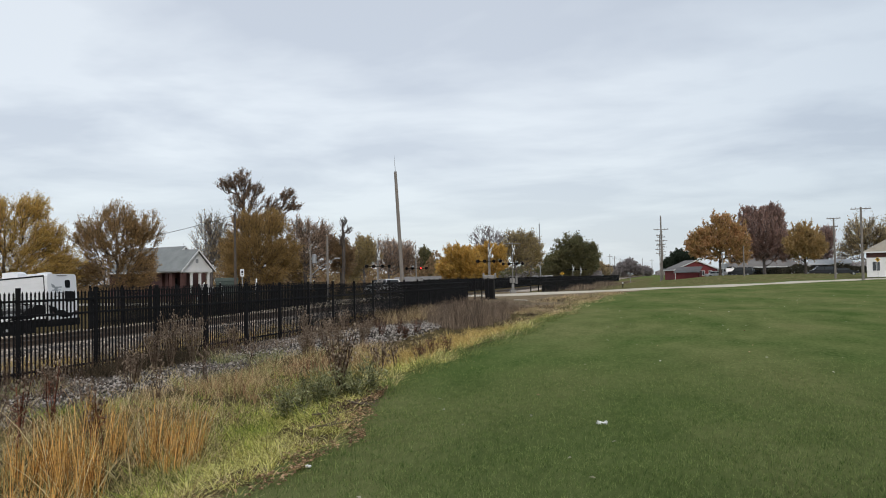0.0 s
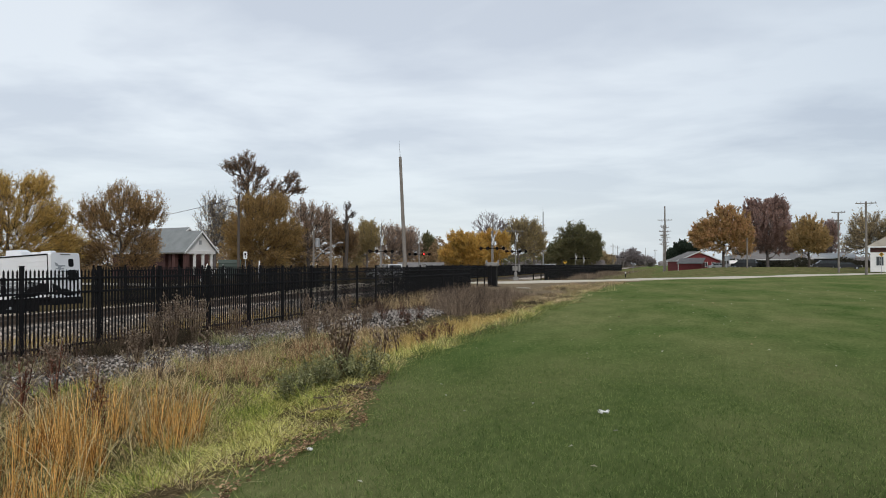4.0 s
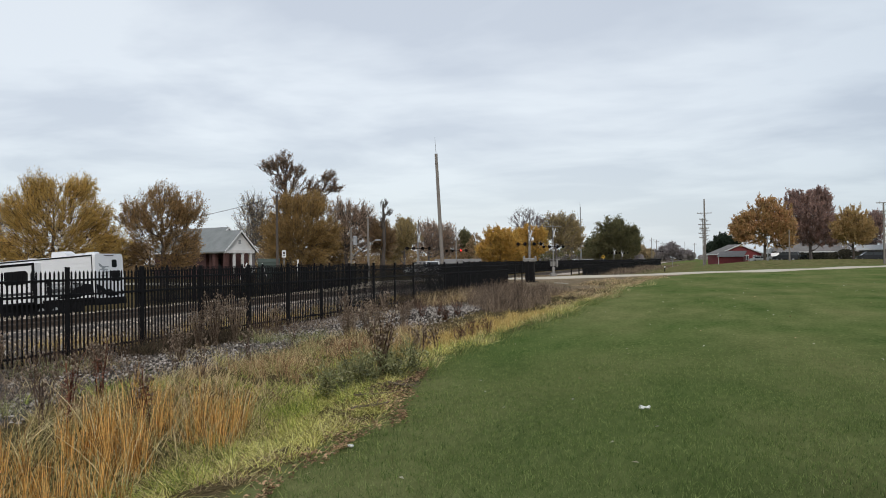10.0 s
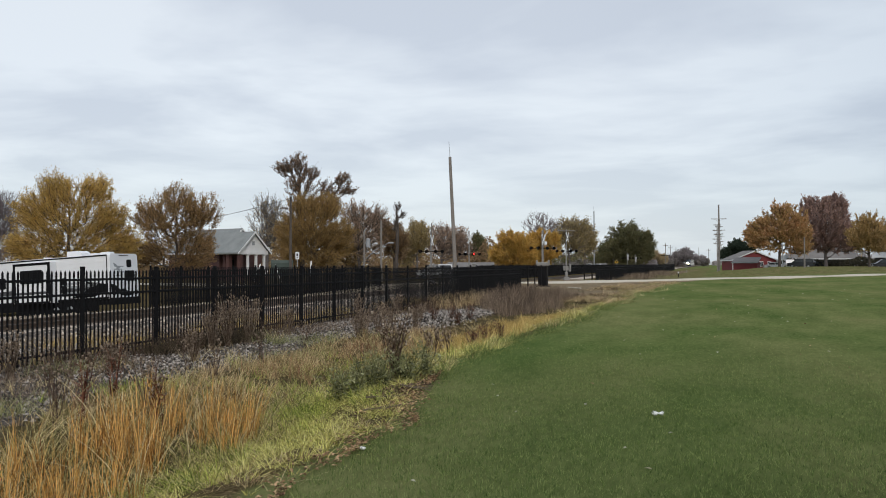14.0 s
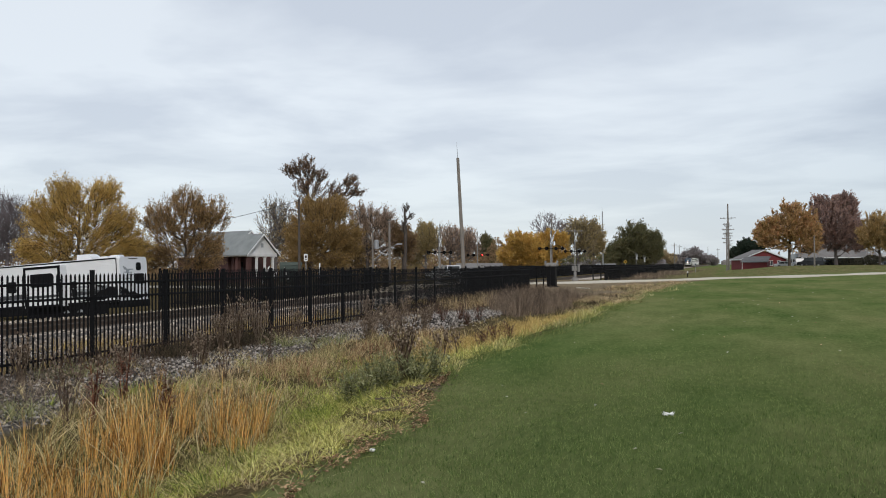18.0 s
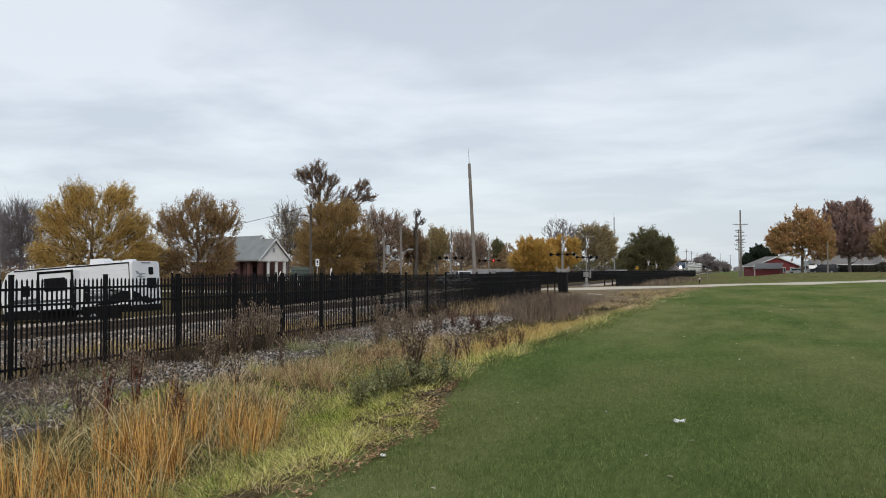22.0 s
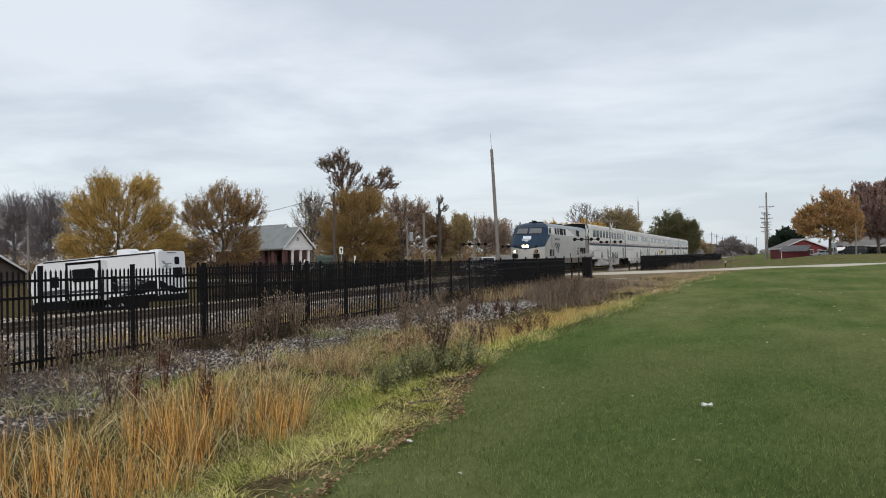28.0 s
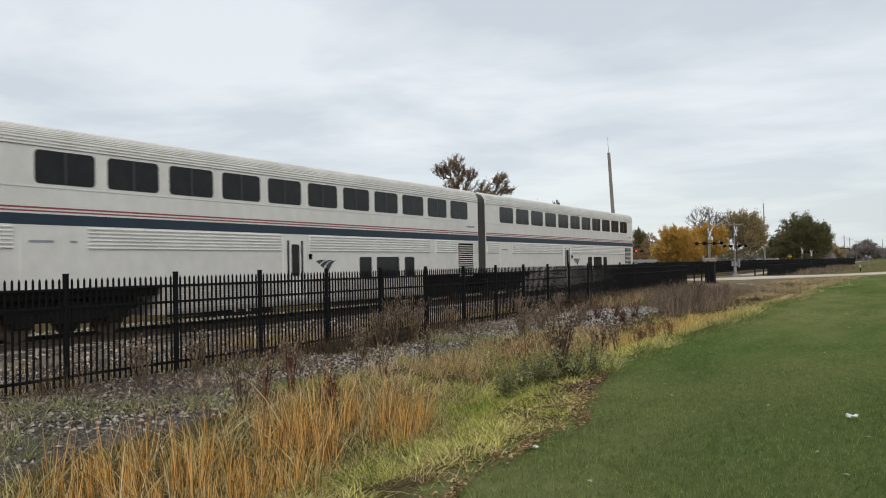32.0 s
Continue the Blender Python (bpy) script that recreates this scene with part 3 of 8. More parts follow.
tagged(new("gravel_heap", soup("gravel_heap", v, f, M_stone)), "low heap of pale broken stone before the brush", "gravel", kind="stuff")

# crossing panels where the road meets the rails
crossing = thing("crossing_deck", "dark rubber and timber deck of the level crossing", "level crossing", kind="structure")
for x0, x1 in ((TRACK_X - 1.9, TRACK_X - 0.83), (TRACK_X - 0.66, TRACK_X + 0.66), (TRACK_X + 0.83, TRACK_X + 1.9)):
    part("deck_panel", Shape().box(x0, 70.5, -0.28, x1, 79.5, -0.055, 0.01), M_rubber, crossing)


# ---- fences ----
FENCE_X, FENCE_TOP, FENCE_STEP = -12.3, 1.47, 2.44


def picket_shape(h):
    s = Shape()
    a, t = 0.0138, h
    s.box(-a, -a, 0, a, a, t - 0.05)
    s.add([(-a, -a, t - 0.05), (a, -a, t - 0.05), (a, a, t - 0.05), (-a, a, t - 0.05), (0, 0, t)], [(0, 1, 4), (1, 2, 4), (2, 3, 4), (3, 0, 4)])
    return s


def build_fence(x, y0, posts, near, label):
    fence = thing("metal_fence", label, "fence", "railway fences")
    base = -0.4
    fence.location = (x, y0, base)
    h = FENCE_TOP - base
    post = Shape().box(-0.038, -0.038, -0.1, 0.038, 0.038, h + 0.02, 0.006).box(-0.045, -0.045, h + 0.02, 0.045, 0.045, h + 0.05, 0.012).mesh("post", M_black)
    picket = picket_shape(h - 0.02 - 0.06).mesh("picket", M_black)
    rail = Shape().box(-0.023, 0.04, -0.024, 0.023, FENCE_STEP - 0.04, 0.024, 0.004).mesh("rail", M_black)
    rest_p, rest_r, rest_o = Shape(), Shape(), Shape()
    made = 0
    pk = picket_shape(h - 0.02 - 0.06)
    for k in range(posts):
        y = k * FENCE_STEP
        if k < 150:
            part("post", post, M_black, fence).location = (0, y, 0)
        else:
            rest_o.box(-0.038, y - 0.038, -0.1, 0.038, y + 0.038, h + 0.05)
        if k == posts - 1:
            break
        for z in (0.22, h - 0.52, h - 0.22):
            if near and k < 40:
                part("rail", rail, M_black, fence).location = (0, y, z)
            else:
                rest_r.box(-0.023, y + 0.04, z - 0.024, 0.023, y + FENCE_STEP - 0.04, z + 0.024)
        for j in range(1, 20):
            yy = y + j * FENCE_STEP / 20
            if near and 6 <= k and made < 290:
                part("picket", picket, M_black, fence).location = (0, yy, 0.06)
                made += 1
            else:
                rest_p.add([(px, py + yy, pz + 0.06) for px, py, pz in pk.v], pk.f)
    for name, s in (("picket_run", rest_p), ("rail_run", rest_r), ("post_run", rest_o)):
        if s.v:
            part(name, s.mesh(name, M_black, fix=False), M_black, fence)["kind"] = "stuff"
    return fence


build_fence(FENCE_X, 9.74 - 8 * FENCE_STEP, 28, True, "black steel picket fence with square posts along the railway")
build_fence(FENCE_X, 94.0, 78, False, "long black steel picket fence beyond the level crossing")
build_fence(-25.4, 34.8, 13, False, "black steel picket fence on the far side of the track")
build_fence(-25.4, 93.0, 66, False, "black steel picket fence far along the track")

# ---- plants ----
def blades(n, xs, ys, zs, height, width, lean, seed, bend=0.5, segs=2, tip=0.15):
    """Grass blades: thin bent strips with n roots, as verts and four-sided faces."""
    r = np.random.RandomState(seed)
    h = height if isinstance(height, np.ndarray) else r.uniform(*height, n)
    w = r.uniform(*width, n)
    t = r.uniform(0, 2 * np.pi, n)
    face = r.uniform(0, 2 * np.pi, n)
    ln = np.abs(r.normal(0, lean, n))
    V, k = [], segs + 1
    for i in range(k):
        u = i / segs
        off = h * (ln * u + bend * ln * u * u)
        zz = h * u * np.sqrt(np.clip(1 - (ln * u) ** 2 * 0.5, 0.15, 1))
        ww = w * (1 - u * (1 - tip))
        px, py, pz = xs + np.cos(t) * off, ys + np.sin(t) * off, zs + zz
        for sgn in (-1, 1):
            V.append(np.stack([px + sgn * ww * np.cos(face) / 2, py + sgn * ww * np.sin(face) / 2, pz], 1))
    V = np.stack(V, 1).reshape(-1, 3)
    q = np.array([(2 * i, 2 * i + 1, 2 * i + 3, 2 * i + 2) for i in range(segs)])
    F = (q[None] + (2 * k) * np.arange(n)[:, None, None]).reshape(-1, 4)
    return V, F


def patch(name, n, xr, yr, height, width, lean, mat, label, seed, keep=None, sunk=0.01, **kw):
    r = np.random.RandomState(seed + 100)
    x, y = r.uniform(*xr, n), r.uniform(*yr, n)
    if keep is not None:
        k = r.uniform(0, 1, n) < np.clip(keep(x, y), 0, 1)
        x, y = x[k], y[k]
    V, F = blades(len(x), x, y, zg(x, y) - sunk, height, width, lean, seed, **kw)
    return tagged(new(name, soup(name, V, F, mat)), label, "grass", kind="stuff")


G_lawn = leaf_material("lawn_blade", (0.070, 0.118, 0.030), (0.295, 0.350, 0.125), (0.136, 0.194, 0.054))
G_lush = leaf_material("lush_blade", (0.031, 0.062, 0.015), (0.172, 0.236, 0.067), (0.062, 0.106, 0.026))
G_thatch = leaf_material("dry_lawn_blade", (0.16, 0.16, 0.07), (0.46, 0.44, 0.26), (0.29, 0.28, 0.14))
G_orange = leaf_material("amber_blade", (0.170, 0.073, 0.021), (0.97, 0.61, 0.215), (0.58, 0.312, 0.083))
G_straw = leaf_material("straw_blade", (0.224, 0.157, 0.067), (0.896, 0.762, 0.448), (0.493, 0.370, 0.179))
G_tan = leaf_material("tan_blade", (0.138, 0.092, 0.046), (0.897, 0.701, 0.414), (0.483, 0.345, 0.178))
G_mixed = leaf_material("mixed_blade", (0.090, 0.090, 0.034), (0.792, 0.672, 0.336), (0.348, 0.306, 0.114))
G_russet = leaf_material("russet_blade", (0.112, 0.056, 0.031), (0.627, 0.392, 0.224), (0.314, 0.179, 0.095))
G_yellow = leaf_material("yellow_green_blade", (0.134, 0.140, 0.031), (0.970, 0.918, 0.370), (0.571, 0.521, 0.143))
G_fresh = leaf_material("fresh_blade", (0.078, 0.123, 0.022), (0.650, 0.694, 0.168), (0.325, 0.381, 0.073))
G_green = leaf_material("green_blade", (0.06, 0.10, 0.026), (0.32, 0.36, 0.12), (0.155, 0.20, 0.06))
G_sage = leaf_material("sage_leaf", (0.10, 0.105, 0.045), (0.48, 0.47, 0.23), (0.25, 0.26, 0.11))
G_brown = leaf_material("brown_stalk", (0.05, 0.032, 0.023), (0.22, 0.15, 0.105), (0.115, 0.075, 0.055))
G_head = leaf_material("seed_head", (0.12, 0.085, 0.058), (0.46, 0.36, 0.265), (0.25, 0.185, 0.135))
G_thistle = leaf_material("thistle_head", (0.15, 0.11, 0.075), (0.60, 0.50, 0.38), (0.33, 0.25, 0.18))
G_brush = leaf_material("grey_brush", (0.065, 0.048, 0.036), (0.42, 0.32, 0.23), (0.19, 0.14, 0.102))
G_darkbrush = leaf_material("dark_brush", (0.03, 0.026, 0.018), (0.15, 0.115, 0.072), (0.075, 0.06, 0.038))
G_dead = leaf_material("dead_leaf", (0.10, 0.057, 0.030), (0.74, 0.50, 0.31), (0.36, 0.215, 0.12))
G_rustleaf = leaf_material("red_brown_leaf", (0.09, 0.035, 0.022), (0.34, 0.15, 0.09), (0.20, 0.08, 0.05))
G_pale = leaf_material("pale_leaf", (0.35, 0.32, 0.22), (0.62, 0.60, 0.5), (0.48, 0.45, 0.35))
G_weed = leaf_material("weed_leaf", (0.105, 0.112, 0.058), (0.52, 0.52, 0.285), (0.28, 0.29, 0.148))
G_bleached = leaf_material("bleached_blade", (0.25, 0.21, 0.13), (0.85, 0.77, 0.56), (0.52, 0.45, 0.30))
G_gold = leaf_material("gold_blade", (0.276, 0.180, 0.053), (0.912, 0.700, 0.297), (0.615, 0.435, 0.143))


def clump(x, y, f, a=0.0):
    return np.sin(x * f + 1.3 * np.sin(y * f * 0.7 + a)) * np.sin(y * f * 1.1 + 1.7 * np.sin(x * f * 0.6 + a))


def right_of_edge(x, y):
    return ss(-0.12, 0.1, x - lawn_edge(y))


patch("lawn_grass", 560000, (-4.3, 8.0), (4.2, 19.0), (0.022, 0.052), (0.0035, 0.0065), 0.75, G_lawn, "short mown green grass blades", 11,
      lambda x, y: right_of_edge(x, y) * (1 - ss(6, 19, y)) * (1 - 0.55 * (1 - ss(5.0, 8.5, y)) * ss(-1.5, 1.5, x)) * (0.3 + 0.7 * ss(-0.4, 0.35, clump(x, y, 11.0, 0.8) + 0.6 * clump(x, y, 2.3, 0.8))), segs=1)
patch("pale_lawn_blades", 4500, (-4.3, 9.5), (4.2, 26.0), (0.025, 0.055), (0.0035, 0.006), 1.0, G_thatch, "pale dry blades among the mown grass", 13,
      lambda x, y: right_of_edge(x, y) * (1 - ss(10, 26, y)) * ss(-0.1, 0.6, clump(x, y, 0.9, 2.2)), segs=1)
patch("lush_lawn_grass", 140000, (-2.8, 8.0), (3.6, 11.5), (0.026, 0.062), (0.0035, 0.0065), 0.7, G_lush, "darker lush grass in the nearest part of the lawn", 14,
      lambda x, y: (1 - ss(5.0, 11.0, y + 0.35 * np.sin(x * 1.9))) * (0.25 + 0.75 * ss(-1.6, 1.6, x + 0.3 * np.sin(y * 3))) * (0.25 + 0.75 * ss(-0.4, 0.3, clump(x, y, 13.0, 2.0) + 0.5 * clump(x, y, 1.4, 2.0))), segs=1)
patch("lawn_edge_grass", 40000, (-5.4, -2.0), (4.5, 44), (0.04, 0.12), (0.004, 0.008), 0.6, G_green, "longer uneven green grass along the lawn's edge", 12,
      lambda x, y: np.exp(-((x - lawn_edge(y) - 0.14) / 0.2) ** 2) * (0.3 + 0.7 * ss(-0.3, 0.4, clump(x, y, 1.7, 5.0))), segs=2)


def depth_in(x, y):
    return lawn_edge(y) - x


def band(x, y, a, b, c, d):
    """One between b and c metres from the lawn's edge, fading to nothing at a and d."""
    u = depth_in(x, y)
    return ss(a, b, u) * (1 - ss(c, d, u))


def near(x, y, cx, cy, r):
    return np.exp(-((x - cx) ** 2 + (y - cy) ** 2) / r ** 2)


def fresh_spots(x, y):
    return near(x, y, -6.1, 12.6, 0.8) + near(x, y, -4.6, 9.9, 0.8) + near(x, y, -5.6, 10.8, 0.7) + near(x, y, -4.5, 8.4, 0.6) \
        + near(x, y, -6.4, 15.8, 0.9) + near(x, y, -4.6, 6.6, 0.45) + near(x, y, -8.3, 11.6, 0.9) + near(x, y, -4.9, 15.3, 0.6)


def tufts(name, n, per, xr, yr, height, width, lean, mat, label, seed, keep, spread_r=0.07, segs=3, bend=0.8, sway=0.07):
    """Grass in tussocks: blades that lean out from common roots."""
    r = np.random.RandomState(seed + 500)
    x, y = r.uniform(*xr, n), r.uniform(*yr, n)
    k = r.uniform(0, 1, n) < np.clip(keep(x, y), 0, 1)
    x, y = x[k], y[k]
    n = len(x)
    size = np.clip(np.exp(r.normal(-0.15, 0.32, n)), 0.4, 1.3)
    count = np.maximum(3, r.poisson(per * size))
    ti = np.repeat(np.arange(n), count)
    m = len(ti)
    a = r.uniform(0, 2 * np.pi, m)
    d = np.abs(r.normal(0, 1, m))
    bx, by = x[ti] + np.cos(a) * d * spread_r * size[ti], y[ti] + np.sin(a) * d * spread_r * size[ti]
    wind = r.normal(0, sway, (n, 2))[ti] + np.array([0.04, -0.02])
    h = r.uniform(*height, m) * size[ti]
    w = r.uniform(*width, m)
    out = np.stack([np.cos(a) * d * lean, np.sin(a) * d * lean], 1) + wind + r.normal(0, lean * 0.4, (m, 2))
    face = r.uniform(0, np.pi, m)
    z = zg(bx, by) - 0.02
    V = []
    for i in range(segs + 1):
        u = i / segs
        off = out * (h * (u + bend * u * u))[:, None]
        zz = h * u * (1 - 0.35 * np.minimum(np.hypot(out[:, 0], out[:, 1]), 1.2) * u)
        ww = w * (1 - 0.8 * u * u)
        for sg in (-0.5, 0.5):
            V.append(np.stack([bx + off[:, 0] + sg * ww * np.cos(face), by + off[:, 1] + sg * ww * np.sin(face), z + zz], 1))
    V = np.stack(V, 1).reshape(-1, 3)
    q = np.array([(2 * i, 2 * i + 1, 2 * i + 3, 2 * i + 2) for i in range(segs)])
    F = (q[None] + 2 * (segs + 1) * np.arange(m)[:, None, None]).reshape(-1, 4)
    return tagged(new(name, soup(name, V, F, mat)), label, "grass", kind="stuff")


def copse(x, y):
    """Where the bluestem stands in clumps."""
    return ss(-0.1, 0.35, clump(x, y, 2.2) + 0.2 * np.sin(y * 5 + x * 3))


tufts("bluestem_grass", 1000, 15, (-8.6, -4.4), (2.5, 10.4), (0.24, 0.66), (0.005, 0.010), 0.06, G_orange, "tall amber-orange dry bluestem grass in the ditch", 21,
      lambda x, y: band(x, y, 1.7, 2.2, 3.4, 4.1) * np.maximum(copse(x, y), 0.5 * (1 - ss(6, 7.5, y))) * (1 - ss(9.6, 10.2, y)), 0.05, 4, 1.2, 0.05)
tufts("pale_bluestem", 170, 6, (-8.8, -4.6), (2.5, 10.4), (0.42, 0.78), (0.007, 0.012), 0.22, G_straw, "bleached dry stems curling over the amber grass", 31,
      lambda x, y: band(x, y, 1.7, 2.2, 3.8, 4.6), 0.06, 5, 2.0)
tufts("bluestem_undergrowth", 1500, 14, (-9.0, -4.4), (2.5, 11.0), (0.10, 0.30), (0.006, 0.012), 0.40, G_mixed, "matted green and tan grass between the amber clumps", 36,
      lambda x, y: band(x, y, 1.4, 2.0, 4.0, 5.0) * (0.45 + 0.55 * ss(-0.3, 0.4, clump(x, y, 2.9, 2.0))), 0.08, 3, 1.3)
tufts("seedy_grass", 1500, 17, (-9.6, -5.4), (8.5, 24.0), (0.10, 0.30), (0.006, 0.011), 0.38, G_tan, "fine brown seedy grass between bluestem and gravel", 22,
      lambda x, y: band(x, y, 2.2, 2.8, 4.6, 5.5) * (0.15 + 0.85 * ss(-0.2, 0.3, clump(x, y, 1.9, 1.0))), 0.07)
tufts("russet_grass", 900, 13, (-9.6, -5.6), (9.0, 23.0), (0.16, 0.40), (0.006, 0.010), 0.26, G_russet, "reddish-brown fine grass among paler tufts", 37,
      lambda x, y: band(x, y, 2.2, 2.8, 4.4, 5.2) * ss(0.0, 0.4, clump(x, y, 1.4, 4.4)), 0.07)
tufts("straw_grass", 1100, 18, (-9.8, -4.4), (3.0, 30.0), (0.08, 0.24), (0.006, 0.012), 0.42, G_straw, "dry straw-coloured grass tufts in the ditch", 38,
      lambda x, y: band(x, y, 0.9, 1.6, 4.4, 5.2) * ss(-0.1, 0.4, clump(x, y, 1.6, 3.0)) * (1 - 0.6 * ss(17, 22, y)), 0.08)
tufts("yellow_grass", 5400, 22, (-6.5, -2.8), (3.4, 17.5), (0.05, 0.16), (0.005, 0.010), 0.6, G_yellow, "yellow-green long grass flopping over the ditch's edge", 23,
      lambda x, y: band(x, y, 0.02, 0.36, 1.8, 2.6) * (0.14 + 0.86 * ss(-0.05, 0.3, clump(x, y, 5.0, 2.0) + 0.3 * clump(x, y, 1.7, 0.4))), 0.06, 2, 1.2)
tufts("matted_grass", 2000, 16, (-6.5, -2.8), (3.4, 17.5), (0.05, 0.17), (0.003, 0.006), 0.7, G_straw, "flattened straw-coloured grass in the ditch", 39,
      lambda x, y: band(x, y, 0.05, 0.4, 2.2, 3.0) * ss(-0.2, 0.4, clump(x, y, 3.1, 0.4)), 0.07, 3, 1.4)
tufts("fresh_grass", 5500, 20, (-9.4, -3.2), (3.4, 18.0), (0.09, 0.25), (0.005, 0.0095), 0.5, G_fresh, "fresh yellow-green grass patches in the ditch", 32,
      lambda x, y: ss(0.4, 0.6, depth_in(x, y)) * np.minimum(1, fresh_spots(x, y)) * ss(-0.5, 0.2, clump(x, y, 3.0, 1.0)), 0.07, 3, 1.2)
tufts("golden_grass", 4200, 16, (-8.2, -3.7), (15.0, 40.0), (0.12, 0.30), (0.007, 0.013), 0.36, G_gold, "golden-orange dry grass strip narrowing towards the road", 24,
      lambda x, y: band(x, y, 0.6, 1.1, 2.6, 3.4) * (1 - ss(28, 34, y)) * (0.45 + 0.55 * ss(-0.4, 0.3, clump(x, y, 1.2, 0.7))), 0.10, 2)
tufts("yellow_strip_grass", 2600, 16, (-7.0, -3.4), (15.0, 44.0), (0.12, 0.26), (0.007, 0.013), 0.4, G_yellow, "yellow-green grass along the golden strip", 40,
      lambda x, y: band(x, y, 0.3 - 0.25 * ss(22, 28, y), 0.7 - 0.3 * ss(22, 28, y), 1.1 + 1.0 * ss(24, 32, y), 1.9 + 1.0 * ss(24, 32, y)) * ss(-0.3, 0.3, clump(x, y, 1.5, 1.4)) * (1 - ss(31, 36, y)), 0.10, 2)
tufts("edge_weeds", 1500, 15, (-5.6, -3.2), (11.5, 34.0), (0.06, 0.22), (0.006, 0.012), 0.55, G_green, "uneven green weeds where the lawn meets the dry strip", 48,
      lambda x, y: band(x, y, -0.25, 0.0, 0.45, 1.0) * ss(-0.35, 0.3, clump(x, y, 2.2, 0.9)), 0.09, 2)
tufts("edge_straw", 420, 13, (-5.6, -3.2), (11.5, 34.0), (0.08, 0.26), (0.006, 0.012), 0.5, G_mixed, "half-dry tufts straggling along the lawn's far edge", 49,
      lambda x, y: band(x, y, -0.15, 0.15, 0.8, 1.4) * ss(-0.1, 0.4, clump(x, y, 1.8, 2.9)), 0.09, 2)
tufts("pale_strip_grass", 900, 14, (-6.5, -2.6), (19.0, 52.0), (0.12, 0.26), (0.008, 0.015), 0.4, G_straw, "pale bleached grass at the lawn's far edge", 33,
      lambda x, y: band(x, y, -0.3 - 0.7 * ss(36, 46, y), 0.1 - 0.5 * ss(36, 46, y), 0.6, 1.2) * ss(0.0, 0.4, clump(x, y, 1.1, 2.4)), 0.12, 2)
tufts("rough_patch_grass", 3200, 14, (-9.5, -2.6), (35.0, 74.0), (0.07, 0.28), (0.009, 0.016), 0.6, G_tan, "brown and tan dry clumps on bare dirt", 41,
      lambda x, y: band(x, y, -0.3, 0.2, 4.0, 5.0) * ss(-0.1, 0.4, clump(x, y, 0.8, 1.2)), 0.18, 2)
tufts("dirt_weeds", 1300, 14, (-9.0, -2.0), (33.0, 72.0), (0.06, 0.26), (0.009, 0.018), 0.7, G_mixed, "half-green weeds on the bare dirt", 47,
      lambda x, y: band(x, y, -1.2, -0.3, 3.5, 5.0) * ss(0.0, 0.5, clump(x, y, 0.9, 3.7)), 0.2, 2)
tufts("dark_clumps", 420, 18, (-9.5, -4.2), (43.0, 62.0), (0.08, 0.30), (0.010, 0.020), 0.7, G_darkbrush, "dark low clumps of weeds on the bare dirt", 55,
      lambda x, y: band(x, y, 0.0, 0.6, 4.0, 5.0) * ss(0.1, 0.5, clump(x, y, 0.7, 2.2)), 0.2, 2)
tufts("bank_weeds", 2600, 14, (-12.2, -8.2), (5, 40), (0.08, 0.28), (0.005, 0.010), 0.5, G_brush, "low grey-brown weeds growing through the gravel", 34,
      lambda x, y: np.maximum(ss(0.0, 0.5, clump(x, y, 0.9, 1.7)) * (1 - 0.8 * ss(11, 15, y)) * (0.35 + 0.65 * ss(8.5, 10.5, y)), 0.9 * ss(-10.4, -11.2, x) * ss(-0.5, 0.2, clump(x, y, 1.3, 3.3))), 0.14, 2)
tufts("bank_sage", 700, 18, (-11.6, -8.0), (5, 22), (0.12, 0.36), (0.006, 0.011), 0.6, G_sage, "grey-green weeds half covering the gravel", 46,
      lambda x, y: ss(0.05, 0.45, clump(x, y, 1.0, 4.1)), 0.13, 2)
tufts("bank_grass", 420, 12, (-11.4, -8.6), (5, 30), (0.10, 0.32), (0.005, 0.010), 0.45, G_straw, "thin dry grass growing through the gravel", 35,
      lambda x, y: ss(0.0, 0.5, clump(x, y, 1.1, 0.7)), 0.10, 2)
tufts("fence_foot_brush", 520, 20, (-12.25, -11.3), (15.6, 21.5), (0.10, 0.42), (0.008, 0.016), 0.5, G_darkbrush, "dark matted brush along the foot of the fence", 50,
      lambda x, y: ss(15.8, 16.6, y) * (1 - ss(20.2, 21.4, y)) * ss(-11.3, -11.7, x), 0.12, 2)
patch("fence_weeds", 26000, (-13.4, -11.2), (6, 58), (0.2, 0.75), (0.005, 0.010), 0.3, G_brown, "brown dead weeds along the foot of the fence", 25,
      lambda x, y: np.exp(-((x + 12.0) / 0.5) ** 2) * ss(-0.35, 0.4, clump(x * 0.3, y, 0.8, 0.5)), segs=2)
patch("trackside_grass", 36000, (-17.0, -12.4), (6, 58), (0.12, 0.34), (0.008, 0.014), 0.4, G_gold, "golden-yellow grass between fence and ballast", 26,
      lambda x, y: np.maximum(ss(-0.1, 0.6, clump(x, y, 0.7, 3.0)), 0.5 * ss(-14.2, -13.2, x)) * (1 - ss(-15.2, -16.2, x)), segs=1)
patch("far_trackside_grass", 14000, (-27.5, -22.0), (8, 68), (0.05, 0.13), (0.012, 0.02), 0.4, G_bleached, "pale dry grass on the far side of the track", 27, None, segs=1)
patch("far_fence_brush", 14000, (-29.5, -25.7), (34, 66), (0.4, 1.6), (0.03, 0.07), 0.3, G_darkbrush, "dark dense brush behind the far fence", 30,
      lambda x, y: ss(40.2, 42, y) * (1 - ss(58, 66, y)), segs=2)
